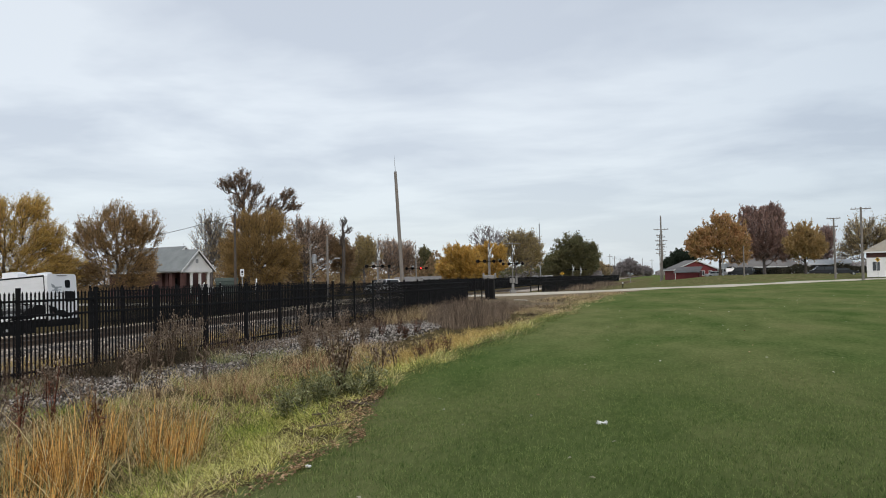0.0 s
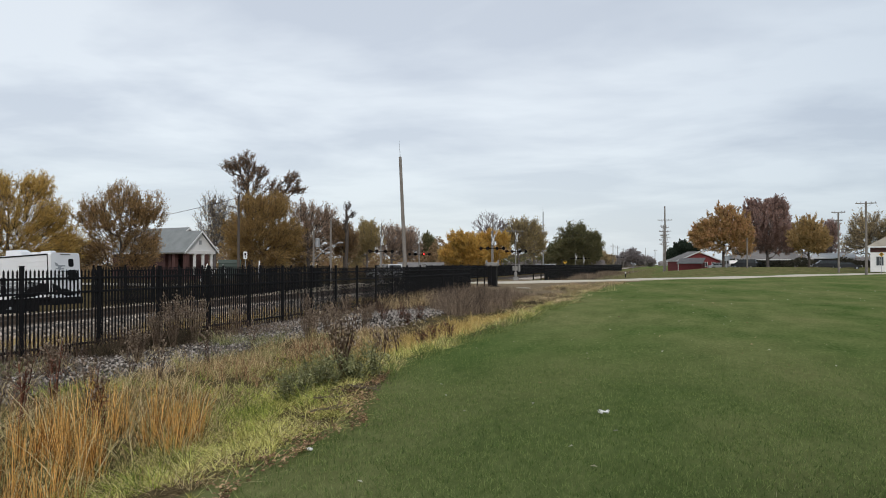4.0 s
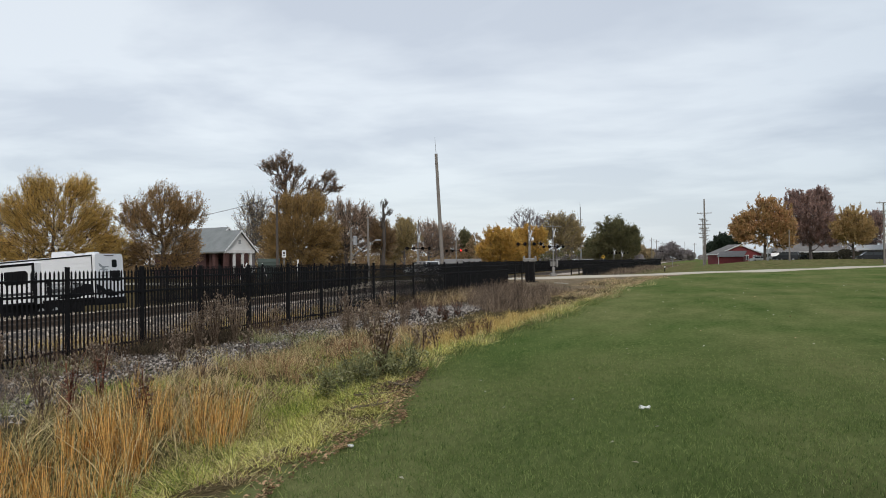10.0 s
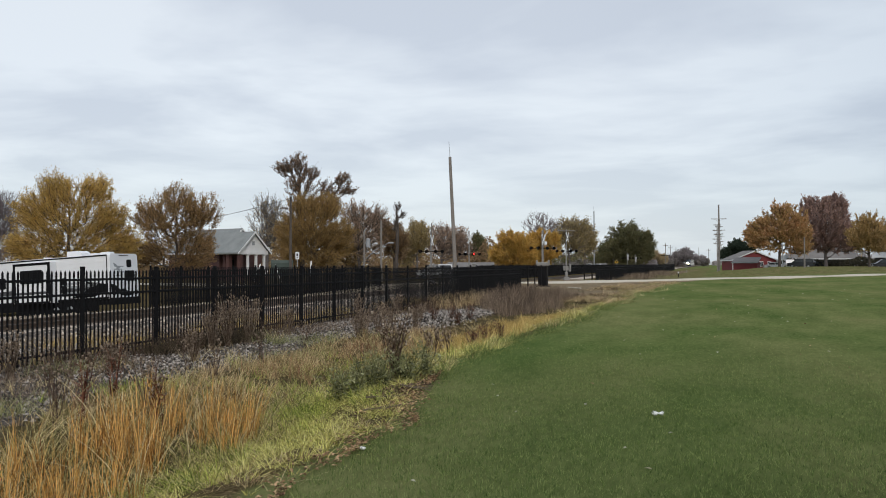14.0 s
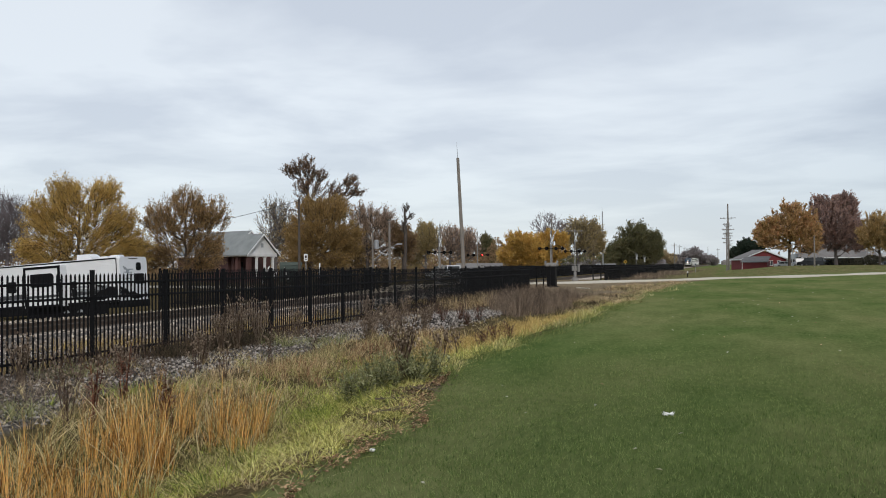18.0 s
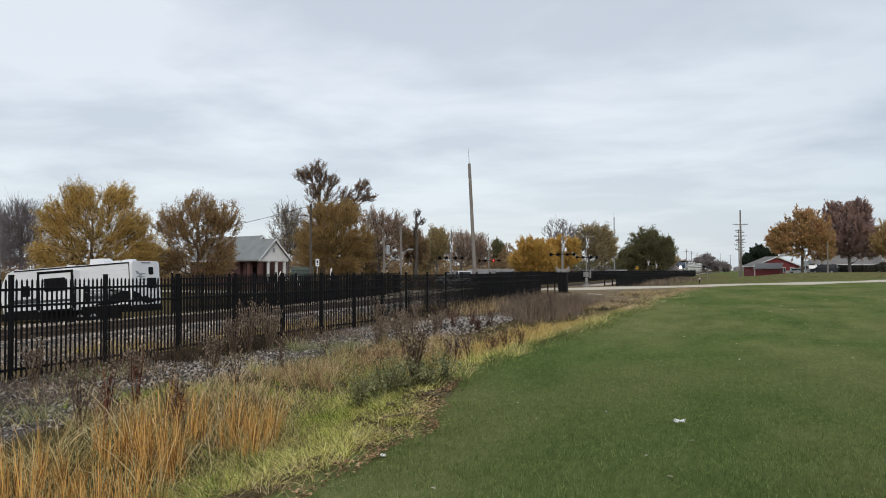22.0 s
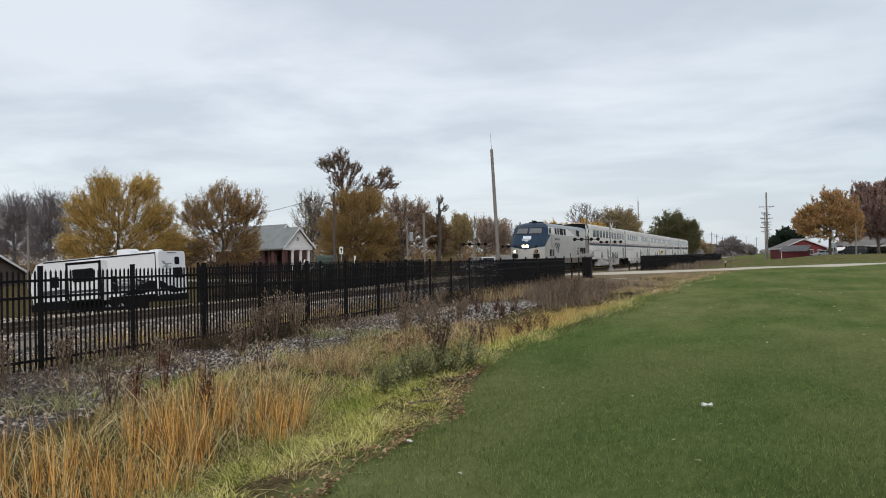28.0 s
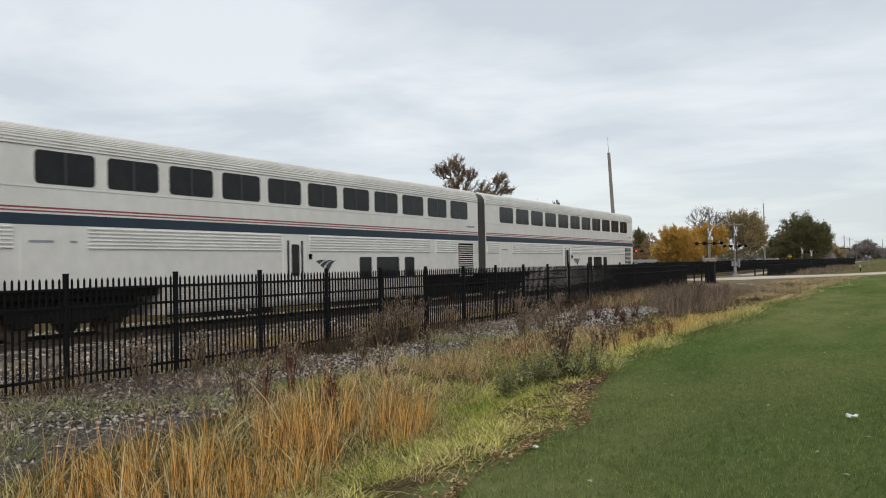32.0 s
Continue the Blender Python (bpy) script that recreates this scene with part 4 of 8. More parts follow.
patch("corner_brush", 34000, (-12.0, -6.2), (30, 52), (0.25, 0.85), (0.007, 0.014), 0.32, G_brush, "grey-brown dead brush at the fence's end", 28,
      lambda x, y: ss(0, 0.6, -6.7 - 0.02 * (y - 32) - 0.3 * np.sin(y * 0.6) - x) * ss(31.2, 33.5, y + 2.6 * np.minimum(0, x + 7.8)) * (1 - ss(46, 52, y)) * (0.35 + 0.65 * ss(-0.3, 0.3, clump(x, y, 1.1, 4.0))), segs=2)
patch("corner_tan_grass", 9000, (-12.2, -8.6), (29, 46), (0.3, 0.8), (0.008, 0.014), 0.35, G_tan, "pale tan grass against the fence's far end", 42,
      lambda x, y: ss(-0.1, 0.5, clump(x, y, 0.8, 2.6)) * ss(-10.6, -11.4, x) * ss(34, 38, y), segs=2)
patch("far_verge_grass", 16000, (-12.2, -3.5), (94, 230), (0.12, 0.45), (0.02, 0.05), 0.9, G_brush, "low dry grass along the far fence", 29,
      lambda x, y: ss(0, 5, -5.0 - x + 0.012 * (y - 94)) * (0.15 + 0.85 * ss(-0.1, 0.6, clump(x, y, 0.5, 4.0))), segs=1)


patch("far_verge_brush", 17000, (-12.2, -6.5), (94, 200), (0.25, 0.85), (0.02, 0.05), 0.7, G_brush, "dark grey-brown brush against the far fence", 43,
      lambda x, y: ss(0, 2.5, -8.0 - x) * ss(-0.1, 0.5, clump(x, y, 0.35, 1.0)), segs=1)


tufts("ditch_green_grass", 1500, 14, (-9.2, -5.2), (8.5, 22.0), (0.14, 0.36), (0.004, 0.008), 0.35, G_mixed, "grass still half green among the brown tufts", 44,
      lambda x, y: band(x, y, 1.9, 2.4, 4.6, 5.4) * ss(-0.1, 0.35, clump(x, y, 2.1, 3.6)), 0.07, 2)


def leaf_litter(name, n, mat, label, seed, xy, size):
    r = np.random.RandomState(seed)
    x, y = xy(r, n)
    m = len(x)
    z = zg(x, y)
    a = r.uniform(0, 6.28, m)
    s = r.uniform(size[0], size[1], m)
    u = np.stack([np.cos(a), np.sin(a), r.normal(0, 0.3, m)], 1) * s[:, None] / 2
    w = np.stack([-np.sin(a), np.cos(a), r.normal(0, 0.3, m)], 1) * s[:, None] * 0.3
    c = np.stack([x, y, z + 0.012 + r.uniform(0, 0.03, m)], 1)
    V = np.stack([c - u, c + w + [0, 0, 0.008], c + u, c - w + [0, 0, 0.008]], 1).reshape(-1, 3)
    return tagged(new(name, soup(name, V, np.arange(4 * m).reshape(m, 4), mat)), label, "fallen leaves", kind="stuff")


def along_edge(r, n):
    y = r.uniform(4.2, 11.8, n)
    k = np.sin(y * 2.9 + 0.6) + 0.5 * np.sin(y * 7.3) > r.uniform(-2.2, 0.9, n)
    y = np.where(k, y, r.normal(9.4, 0.8, n))
    d = np.abs(r.normal(0, 1, n)) * (0.08 + 0.10 * (1 + np.sin(y * 4.3 + 1)))
    return lawn_edge(y) + 0.06 - d - 0.25 * np.maximum(0, 1 - np.abs(y - 9.3)) * r.uniform(0, 2.0, n), y


def below_thistle(r, n):
    return r.normal(-3.78, 0.2, n) - 0.1 * r.uniform(0, 1, n), r.normal(10.05, 0.55, n)


def over_lawn(r, n):
    y = r.uniform(4, 60, n)
    return lawn_edge(y) + r.uniform(0.1, 34, n), y


leaf_litter("fallen_leaves", 2000, G_dead, "brown fallen leaves gathered along the lawn's edge", 51, along_edge, (0.022, 0.048))
leaf_litter("leaf_heap", 700, G_brown, "dark rotting leaves and bark below the thistle", 54, below_thistle, (0.025, 0.06))
tufts("dead_stalks", 260, 7, (-4.9, -2.6), (4.2, 13.0), (0.05, 0.15), (0.004, 0.008), 0.9, G_brown, "flattened dark dead stalks along the lawn's edge", 45,
      lambda x, y: np.exp(-((depth_in(x, y) - 0.18) / 0.2) ** 2) * ss(-0.5, 0.3, clump(x, y, 2.4, 1.1)), 0.08, 2, 1.2)
leaf_litter("scattered_leaves", 420, G_pale, "small pale leaves scattered over the lawn", 52, over_lawn, (0.03, 0.075))
leaf_litter("scattered_dark_leaves", 200, G_dead, "small brown leaves scattered over the lawn", 53, over_lawn, (0.03, 0.075))


def dry_weed(name, pos, h, stems, spread_w, mat, label, seed, heads=True, leaves=0, leafmat=None, headmat=None):
    r = random.Random(seed)
    w = thing(name, label, "weed")
    w.location = pos
    s, hd, lf = Shape(), Shape(), Shape()
    for _ in range(stems):
        a, tilt = r.uniform(0, 6.28), r.uniform(0.05, spread_w)
        hh = h * r.uniform(0.6, 1.0)
        top = Vector((math.cos(a) * tilt * hh, math.sin(a) * tilt * hh, hh))
        base = Vector((r.uniform(-0.06, 0.06), r.uniform(-0.06, 0.06), -0.03))
        mid = base.lerp(top, 0.5) + Vector((r.uniform(-0.03, 0.03), r.uniform(-0.03, 0.03), 0))
        s.tube(base, mid, 0.006, 0.005, 4, False)
        s.tube(mid, top, 0.005, 0.003, 4, False)
        for _ in range(r.randint(2, 5)):
            p = mid.lerp(top, r.uniform(0, 0.95))
            e = p + Vector((r.uniform(-0.1, 0.1), r.uniform(-0.1, 0.1), r.uniform(0.05, 0.16)))
            s.tube(p, e, 0.003, 0.002, 3, False)
            if heads:
                hd.tube(e, e + Vector((0, 0, 0.03)), 0.008, 0.018, 5)
                hd.tube(e + Vector((0, 0, 0.03)), e + Vector((0, 0, 0.042)), 0.018, 0.004, 5)
        for _ in range(leaves):
            p = base.lerp(top, r.uniform(0.15, 0.9))
            a2 = r.uniform(0, 6.28)
            d = Vector((math.cos(a2), math.sin(a2), r.uniform(-0.2, 0.5))) * r.uniform(0.06, 0.13)
            n2 = d.cross(Vector((0, 0, 1))).normalized() * 0.019
            lf.add([p, p + d * 0.5 + n2, p + d, p + d * 0.5 - n2], [(0, 1, 2, 3)])
    part("stem", s.mesh("stem", mat, fix=False), mat, w)["kind"] = "stuff"
    if hd.v:
        part("seed_head", hd.mesh("seed_head", headmat or G_head, fix=False), headmat or G_head, w, "brown dried seed heads")["kind"] = "stuff"
    if lf.v:
        part("foliage", lf.mesh("foliage", leafmat or mat, fix=False), leafmat or mat, w)["kind"] = "stuff"
    return w


def at(x, y):
    return (x, y, zg(x, y))


dry_weed("dry_thistle", at(-4.32, 11.4), 0.98, 34, 0.30, G_brown, "tall dead thistle with brown seed heads at the lawn's edge", 1, headmat=G_thistle)
for k, (x, y, h) in enumerate([(-4.5, 10.9, 0.38), (-4.8, 11.1, 0.42), (-4.35, 11.5, 0.4), (-4.05, 11.2, 0.3), (-5.0, 11.5, 0.4), (-4.7, 11.7, 0.42), (-4.15, 10.7, 0.25), (-4.55, 10.5, 0.32), (-3.85, 11.4, 0.3), (-3.9, 10.9, 0.24), (-4.6, 11.3, 0.46), (-4.4, 10.8, 0.4), (-4.9, 10.8, 0.38), (-4.1, 11.0, 0.36), (-4.75, 10.6, 0.34), (-4.25, 11.9, 0.4), (-3.95, 11.7, 0.34)]):
    dry_weed("leafy_weed", at(x, y), h * 1.3, 9, 0.85, G_sage, "low grey-green leafy weed below the thistle", 20 + k, False, 13, G_weed)
for k, (x, y, h) in enumerate([(-4.75, 14.6, 0.6), (-4.6, 15.0, 0.55), (-4.95, 14.9, 0.62), (-5.15, 16.0, 0.6), (-8.6, 9.7, 0.8), (-7.6, 8.6, 0.85), (-9.4, 14.0, 0.7), (-8.4, 15.0, 0.75), (-8.1, 12.9, 0.8), (-9.0, 18.0, 0.7), (-6.9, 9.4, 0.8), (-8.9, 21.0, 0.7)]):
    dry_weed("dry_weed", at(x, y), h, 6, 0.3, G_brown, "thin dark dead weed standing in dry grass", 40 + k, True)
for k, (x, y) in enumerate([(-4.85, 17.4), (-4.7, 17.9), (-5.2, 19.1), (-4.5, 18.3)]):
    dry_weed("red_leaf_weed", at(x, y), 0.5, 8, 0.45, G_brown, "reddish-brown leafy weed at the lawn's edge", 60 + k, False, 18, G_rustleaf)
for k, (x, y) in enumerate([(-7.3, 8.7), (-6.4, 8.9), (-8.2, 10.4)]):
    dry_weed("dock_weed", at(x, y), 0.85, 7, 0.16, G_rustleaf, "dark rust-red dock stalks rising above the grass", 70 + k, True, 10, G_rustleaf)
for k, (x, y, h, n) in enumerate([(-11.3, 18.5, 1.3, 44), (-11.4, 19.6, 1.15, 36), (-11.2, 17.6, 1.0, 28), (-11.5, 22.0, 0.9, 18), (-11.6, 12.0, 0.8, 20), (-11.5, 10.6, 0.9, 20), (-11.7, 27.5, 0.9, 18), (-11.6, 31.0, 0.8, 18), (-10.4, 26.5, 0.6, 24), (-9.6, 28.0, 0.6, 24)]):
    dry_weed("brown_brush", at(x, y), h, n, 0.42, G_head, "dense tan-brown dead brush against the fence", 80 + k, True, 3, G_brown)

for k, (x, y, h) in enumerate([(-8.7, 28.6, 0.75), (-8.3, 29.4, 0.7), (-9.1, 27.9, 0.6), (-8.0, 27.0, 0.5)]):
    dry_weed("leafy_shrub", at(x, y), h, 16, 0.6, G_brown, "low brown shrub with withered leaves on the gravel", 140 + k, False, 12, G_rustleaf)
for k, (x, y, h) in enumerate([(-8.9, 23.2, 0.8), (-9.3, 22.4, 0.75), (-8.5, 24.2, 0.7), (-9.6, 24.0, 0.8), (-8.8, 20.8, 0.65), (-10.2, 15.4, 0.6), (-10.6, 13.4, 0.55)]):
    dry_weed("tan_brush", at(x, y), h, 26, 0.5, G_head, "fine tan dead brush growing in the gravel", 150 + k, True, 4, G_head)

for k, (x, y, h) in enumerate([(-7.7, 33.8, 0.8), (-8.3, 35.4, 1.0), (-7.7, 37.2, 0.95), (-8.9, 37.6, 1.1), (-8.2, 39.4, 1.1), (-9.4, 40.4, 1.15), (-7.8, 41.6, 1.0), (-8.8, 43.0, 1.1), (-9.9, 44.6, 1.1), (-8.0, 45.2, 0.9)]):
    dry_weed("dead_shrub", at(x, y), h, 46, 0.75, G_brush, "leafless grey-brown shrub at the fence's end", 120 + k, False, 8, G_brush)


# ---- trees ----
def limb_mesh(name, segs, material, sides=5):
    n = len(segs)
    P0 = np.array([s[0] for s in segs])
    P1 = np.array([s[1] for s in segs])
    R = np.array([(s[2], s[3]) for s in segs])
    D = P1 - P0
    D /= np.linalg.norm(D, axis=1)[:, None] + 1e-9
    ref = np.where(np.abs(D[:, 2:3]) < 0.9, np.array([[0, 0, 1.0]]), np.array([[1.0, 0, 0]]))
    A = np.cross(D, ref)
    A /= np.linalg.norm(A, axis=1)[:, None]
    B = np.cross(D, A)
    t = 2 * np.pi * np.arange(sides) / sides
    ring = A[:, None] * np.cos(t)[None, :, None] + B[:, None] * np.sin(t)[None, :, None]
    V = np.concatenate([P0[:, None] + ring * R[:, 0, None, None], P1[:, None] + ring * R[:, 1, None, None]], 1)
    i = np.arange(sides)
    q = np.stack([i, (i + 1) % sides, sides + (i + 1) % sides, sides + i], 1)
    F = (q[None] + 2 * sides * np.arange(n)[:, None, None]).reshape(-1, 4)
    return soup(name, V.reshape(-1, 3), F, material, True)


def leaf_mesh(name, C, size, material, seed, along=None, simple=False):
    """One small pointed leaf, or tuft of leaves, at every centre; along: the way that each one points."""
    r = np.random.RandomState(seed)
    C = np.asarray(C, float)
    n = len(C)
    a, b = r.normal(0, 1, (n, 3)), r.normal(0, 1, (n, 3))
    wide = 0.36
    if along is not None:
        a, wide = along + 0.45 * a / np.linalg.norm(a, axis=1)[:, None], 0.24
    a /= np.linalg.norm(a, axis=1)[:, None]
    b -= a * (a * b).sum(1)[:, None]
    b /= np.linalg.norm(b, axis=1)[:, None]
    s = r.uniform(size * 0.5, size * 1.3, (n, 1))
    if simple:
        V = np.stack([C - a * s * 0.4 - b * s * 1.3 * wide, C - a * s * 0.4 + b * s * 1.3 * wide, C + a * s * 0.55], 1).reshape(-1, 3)
        return soup(name, V, np.arange(3 * n).reshape(n, 3), material)
    V = np.stack([C - a * s * 0.5, C + b * s * wide, C + a * s * 0.5, C - b * s * wide], 1).reshape(-1, 3)
    return soup(name, V, np.arange(4 * n).reshape(n, 4), material)


def tree(label, az, rng, lobes, leafmat, bark, seed, leafy=1.0, name="tree", ends_share=0.8, upward=0.5, spray=0.52, fuzz=0.12):
    """A trunk whose limbs reach for points inside the crown's lobes (across, height, half width, half height), with twigs and leaves at their ends."""
    r = np.random.RandomState(seed)
    base = place(az, rng)
    gz = base.z
    lobes = [(x, z - gz, 0.86 * a, 0.86 * b) for x, z, a, b in lobes]
    area = sum(a * b for _, _, a, b in lobes)
    fine = rng / 1532.0
    pts = []
    for x, z, a, b in lobes:
        k = int(((50 if leafy > 0.45 else 24) + (420 + 260 * (leafy > 0.85)) * a * b / area) * (max(0.45, leafy) if leafmat is None else 0.8 if leafy < 0.35 else 1.0) * ends_share)
        d = r.normal(0, 1, (k, 3))
        d /= np.linalg.norm(d, axis=1)[:, None]
        rad = r.uniform(0.02, 1, (k, 1)) ** 0.44 * r.uniform(0.78, 1.14, (k, 1))
        pts.append(d * rad * np.array([a, 0.85 * a, b]) + np.array([x, 0, z]))
    pts = np.concatenate(pts)
    pts = pts[pts[:, 2] > 0.35]
    top = max(z + b for _, z, _, b in lobes)
    low = max(0.08 * top, min(z - b for _, z, _, b in lobes))
    cx = lobes[0][0]
    nodes = [np.array([0, 0, 0.0])]
    par = [-1]
    for u in np.linspace(0.12, 0.72, 7):
        nodes.append(np.array([cx * u + r.normal(0, 0.02 * top) * u, r.normal(0, 0.02 * top) * u, top * u]))
        par.append(len(nodes) - 2)
    order = np.argsort(np.hypot(pts[:, 0] - cx * 0.5, pts[:, 1]) + 0.25 * np.abs(pts[:, 2] - low))
    ends = []
    for p in pts[order]:
        N = np.array(nodes)
        dv = p - N
        dist = np.linalg.norm(dv, axis=1)
        cost = dist + 1.1 * np.maximum(0, N[:, 2] - p[2] + 0.35 * np.hypot(dv[:, 0], dv[:, 1]))
        cost[0] += 100
        j = int(np.argmin(cost))
        q = (N[j] + p) / 2 + np.array([0, 0, -0.06 * dist[j]]) + r.normal(0, 0.04 * dist[j], 3)
        nodes += [q, p]
        par += [j, len(nodes) - 2]
        ends.append(len(nodes) - 1)
    weight = np.zeros(len(nodes))
    for i in ends:
        while i >= 0:
            weight[i] += 1
            i = par[i]
    kr = 0.021 * top / max(weight[0], 1) ** 0.46
    rad = np.maximum(kr * weight ** 0.46, fine * 0.28)
    rad[0] *= 1.25
    segs = [(nodes[par[i]], nodes[i], rad[par[i]] if par[i] else rad[0], rad[i]) for i in range(1, len(nodes))]
    main = len(segs)
    leaves, ways = [], []
    mean = np.mean([np.sqrt(a * b) for _, _, a, b in lobes])
    ln = spray * mean
    bare = leafmat is None or leafy < 0.35
    for i in ends:
        p = nodes[i]
        d0 = p - np.array([cx, 0, low + 0.25 * (top - low)])
        d0 /= np.linalg.norm(d0) + 1e-6
        for _ in range(4 if bare else 3):
            d = d0 * 1.0 + r.normal(0, 0.34, 3) + np.array([0, 0, upward])
            d /= np.linalg.norm(d)
            q = p + d * ln * r.uniform(0.5, 1.3)
            w = fine * (0.2 if bare else 0.26)
            segs.append((p, q, w * 1.3, w * 0.6))
            if bare:
                for _ in range(2):
                    m = p + (q - p) * r.uniform(0.3, 0.9)
                    segs.append((m, m + (d + r.normal(0, 0.5, 3)) * ln * 0.45, w * 0.9, w * 0.5))
            if leafmat is not None:
                thin = 0.85 if leafy > 0.6 else 0.5
                k = r.poisson((40 if rng < 115 else 23) * leafy * (thin + (1 - thin) * ss(low, 0.55 * top, p[2])))
                u = r.uniform(0.0, 1.1, (k, 1)) ** 0.85
                leaves.append(p + (q - p) * u + r.normal(0, (fuzz if leafy > 0.45 else 0.14) * ln, (k, 3)))
                ways.append(np.repeat(d[None], k, 0))
    t = thing(name, label, "tree", m=pose(base.x, base.y, gz - 0.05, 0, 0, az))
    wood = part("trunk", limb_mesh("trunk", segs[:main], bark, 4), bark, t, "forked trunk with limbs")
    twigs = part("twig_spray", limb_mesh("twig_spray", segs[main:], bark, 3), bark, wood, "fine bare twigs")
    twigs["kind"] = "stuff"
    if leafmat is not None and leaves:
        part("crown", leaf_mesh("crown", np.concatenate(leaves), fine * (2.2 if rng < 115 else 2.5), leafmat, seed, np.concatenate(ways), True), leafmat, t, "loose crown of small leaves")
    return t


def crown_material(name, c1, c2, third):
    """Crowns whose hue drifts from limb to limb."""
    return leaf_material(name, c1, c2, third, 0.3, 0.24, 0.5, (0.3, 0.7))


L_gold = crown_material("golden_leaf", (0.330, 0.209, 0.061), (0.814, 0.583, 0.220), (0.572, 0.391, 0.116))
L_rust = crown_material("rust_leaf", (0.17, 0.11, 0.054), (0.57, 0.37, 0.172), (0.345, 0.222, 0.099))
L_umber = crown_material("umber_leaf", (0.140, 0.087, 0.056), (0.448, 0.287, 0.175), (0.266, 0.168, 0.105))
L_pinkish = crown_material("pink_brown_leaf", (0.22, 0.15, 0.105), (0.60, 0.44, 0.33), (0.42, 0.30, 0.215))
L_brown = crown_material("brown_leaf", (0.17, 0.11, 0.062), (0.42, 0.28, 0.155), (0.28, 0.185, 0.098))
L_copper = crown_material("golden_brown_leaf", (0.210, 0.131, 0.053), (0.546, 0.367, 0.152), (0.367, 0.244, 0.097))
L_olive = crown_material("olive_leaf", (0.23, 0.175, 0.08), (0.58, 0.46, 0.23), (0.40, 0.31, 0.145))
L_cream = crown_material("pale_tan_leaf", (0.30, 0.23, 0.13), (0.64, 0.52, 0.31), (0.46, 0.36, 0.205))
L_orange = crown_material("orange_leaf", (0.34, 0.235, 0.062), (0.86, 0.56, 0.16), (0.61, 0.385, 0.098))
L_dark = crown_material("dark_green_leaf", (0.081, 0.086, 0.045), (0.292, 0.254, 0.124), (0.162, 0.157, 0.078))
L_purple = crown_material("purple_leaf", (0.25, 0.180, 0.168), (0.56, 0.365, 0.285), (0.38, 0.258, 0.222))
L_amber = crown_material("amber_leaf", (0.32, 0.245, 0.085), (0.78, 0.44, 0.25), (0.53, 0.34, 0.155))
L_russet = crown_material("russet_leaf", (0.32, 0.235, 0.10), (0.68, 0.46, 0.22), (0.48, 0.335, 0.145))
# grey-brown twigs, with the haze of distance mixed into their colour
L_haze = crown_material("haze_paled_twig", (0.26, 0.23, 0.23), (0.44, 0.395, 0.39), (0.34, 0.305, 0.30))
L_hedge = crown_material("hedge_leaf", (0.03, 0.03, 0.022), (0.10, 0.09, 0.06), (0.058, 0.053, 0.038))
L_conifer = crown_material("conifer_needle", (0.024, 0.038, 0.028), (0.070, 0.095, 0.062), (0.045, 0.064, 0.044))

tree("broad golden-yellow maple behind the white trailer", 40.85, 76, [(0.03, 4.85, 3.72, 2.88), (-1.02, 7.15, 1.76, 1.5), (1.82, 7.3, 1.55, 1.35), (-2.46, 5.17, 1.83, 1.93), (2.77, 4.98, 1.51, 1.88), (0.01, 2.75, 4.27, 1.49), (3.65, 3.09, 1.7, 1.61), (-2.99, 2.79, 1.55, 1.37)], L_gold, M_bark, 101, leafy=0.95, ends_share=0.85)
tree("spreading rust-brown tree with a thinning crown", 34.56, 80, [(0.04, 4.99, 3.44, 2.53), (0.07, 6.97, 2.13, 1.37), (2.18, 5.85, 2.04, 1.73), (-2.15, 5.35, 1.71, 1.91), (-0.3, 2.9, 3.3, 1.7), (-2.5, 2.6, 2.1, 1.5), (1.2, 2.0, 2.0, 1.3), (2.0, 3.2, 1.6, 1.6)], L_rust, M_bark, 102, leafy=0.75, ends_share=0.8)
tree("very tall old oak with thin brown leaves and a spiky top", 26.62, 108, [(-0.87, 13.53, 2.06, 1.6), (-2.25, 13.1, 1.29, 1.03), (0.65, 12.5, 1.42, 0.87), (4.55, 11.9, 1.24, 1.09), (4.9, 10.57, 1.3, 0.72), (-0.6, 10.95, 2.19, 2.06), (2.31, 10.41, 1.55, 1.81), (0.02, 8.09, 2.96, 2.06), (3.21, 8.66, 1.3, 1.55)], L_umber, M_bark, 103, leafy=0.22)
tree("broad golden-brown tree below the tall oak", 25.96, 100, [(-0.18, 5.21, 3.59, 2.63), (-2.3, 4.3, 2.27, 2.62), (2.2, 4.3, 2.51, 2.4), (0.07, 2.62, 4.06, 1.79), (-1.14, 7.6, 2.0, 1.6), (1.5, 7.7, 2.0, 1.7)], L_copper, M_bark, 104, leafy=1.0)
tree("brown-leaved tree beside the tall oak", 22.93, 120, [(-0.53, 7.66, 2.45, 2.3), (2.05, 7.43, 1.73, 2.17), (0.56, 4.85, 2.88, 3.17)], L_pinkish, M_bark, 105, leafy=0.42)
tree("thin dark snag with a tufted top", 20.54, 112, [(0.17, 9.01, 0.59, 0.81), (0.75, 7.98, 0.48, 0.59), (-0.05, 7.03, 0.43, 1.35)], None, M_bark, 106, leafy=0.5, ends_share=0.34)
tree("dark brown tree behind utility poles", 20.69, 122, [(0.25, 4.58, 1.76, 2.64), (-1.26, 5.77, 1.18, 2.05)], L_brown, M_bark, 107, leafy=0.75)
tree("yellow-green tree beyond the crossing", 19.16, 140, [(0.07, 5.6, 2.38, 2.92), (-1.33, 3.52, 2.01, 2.19)], L_olive, M_barkgrey, 108, leafy=0.8)
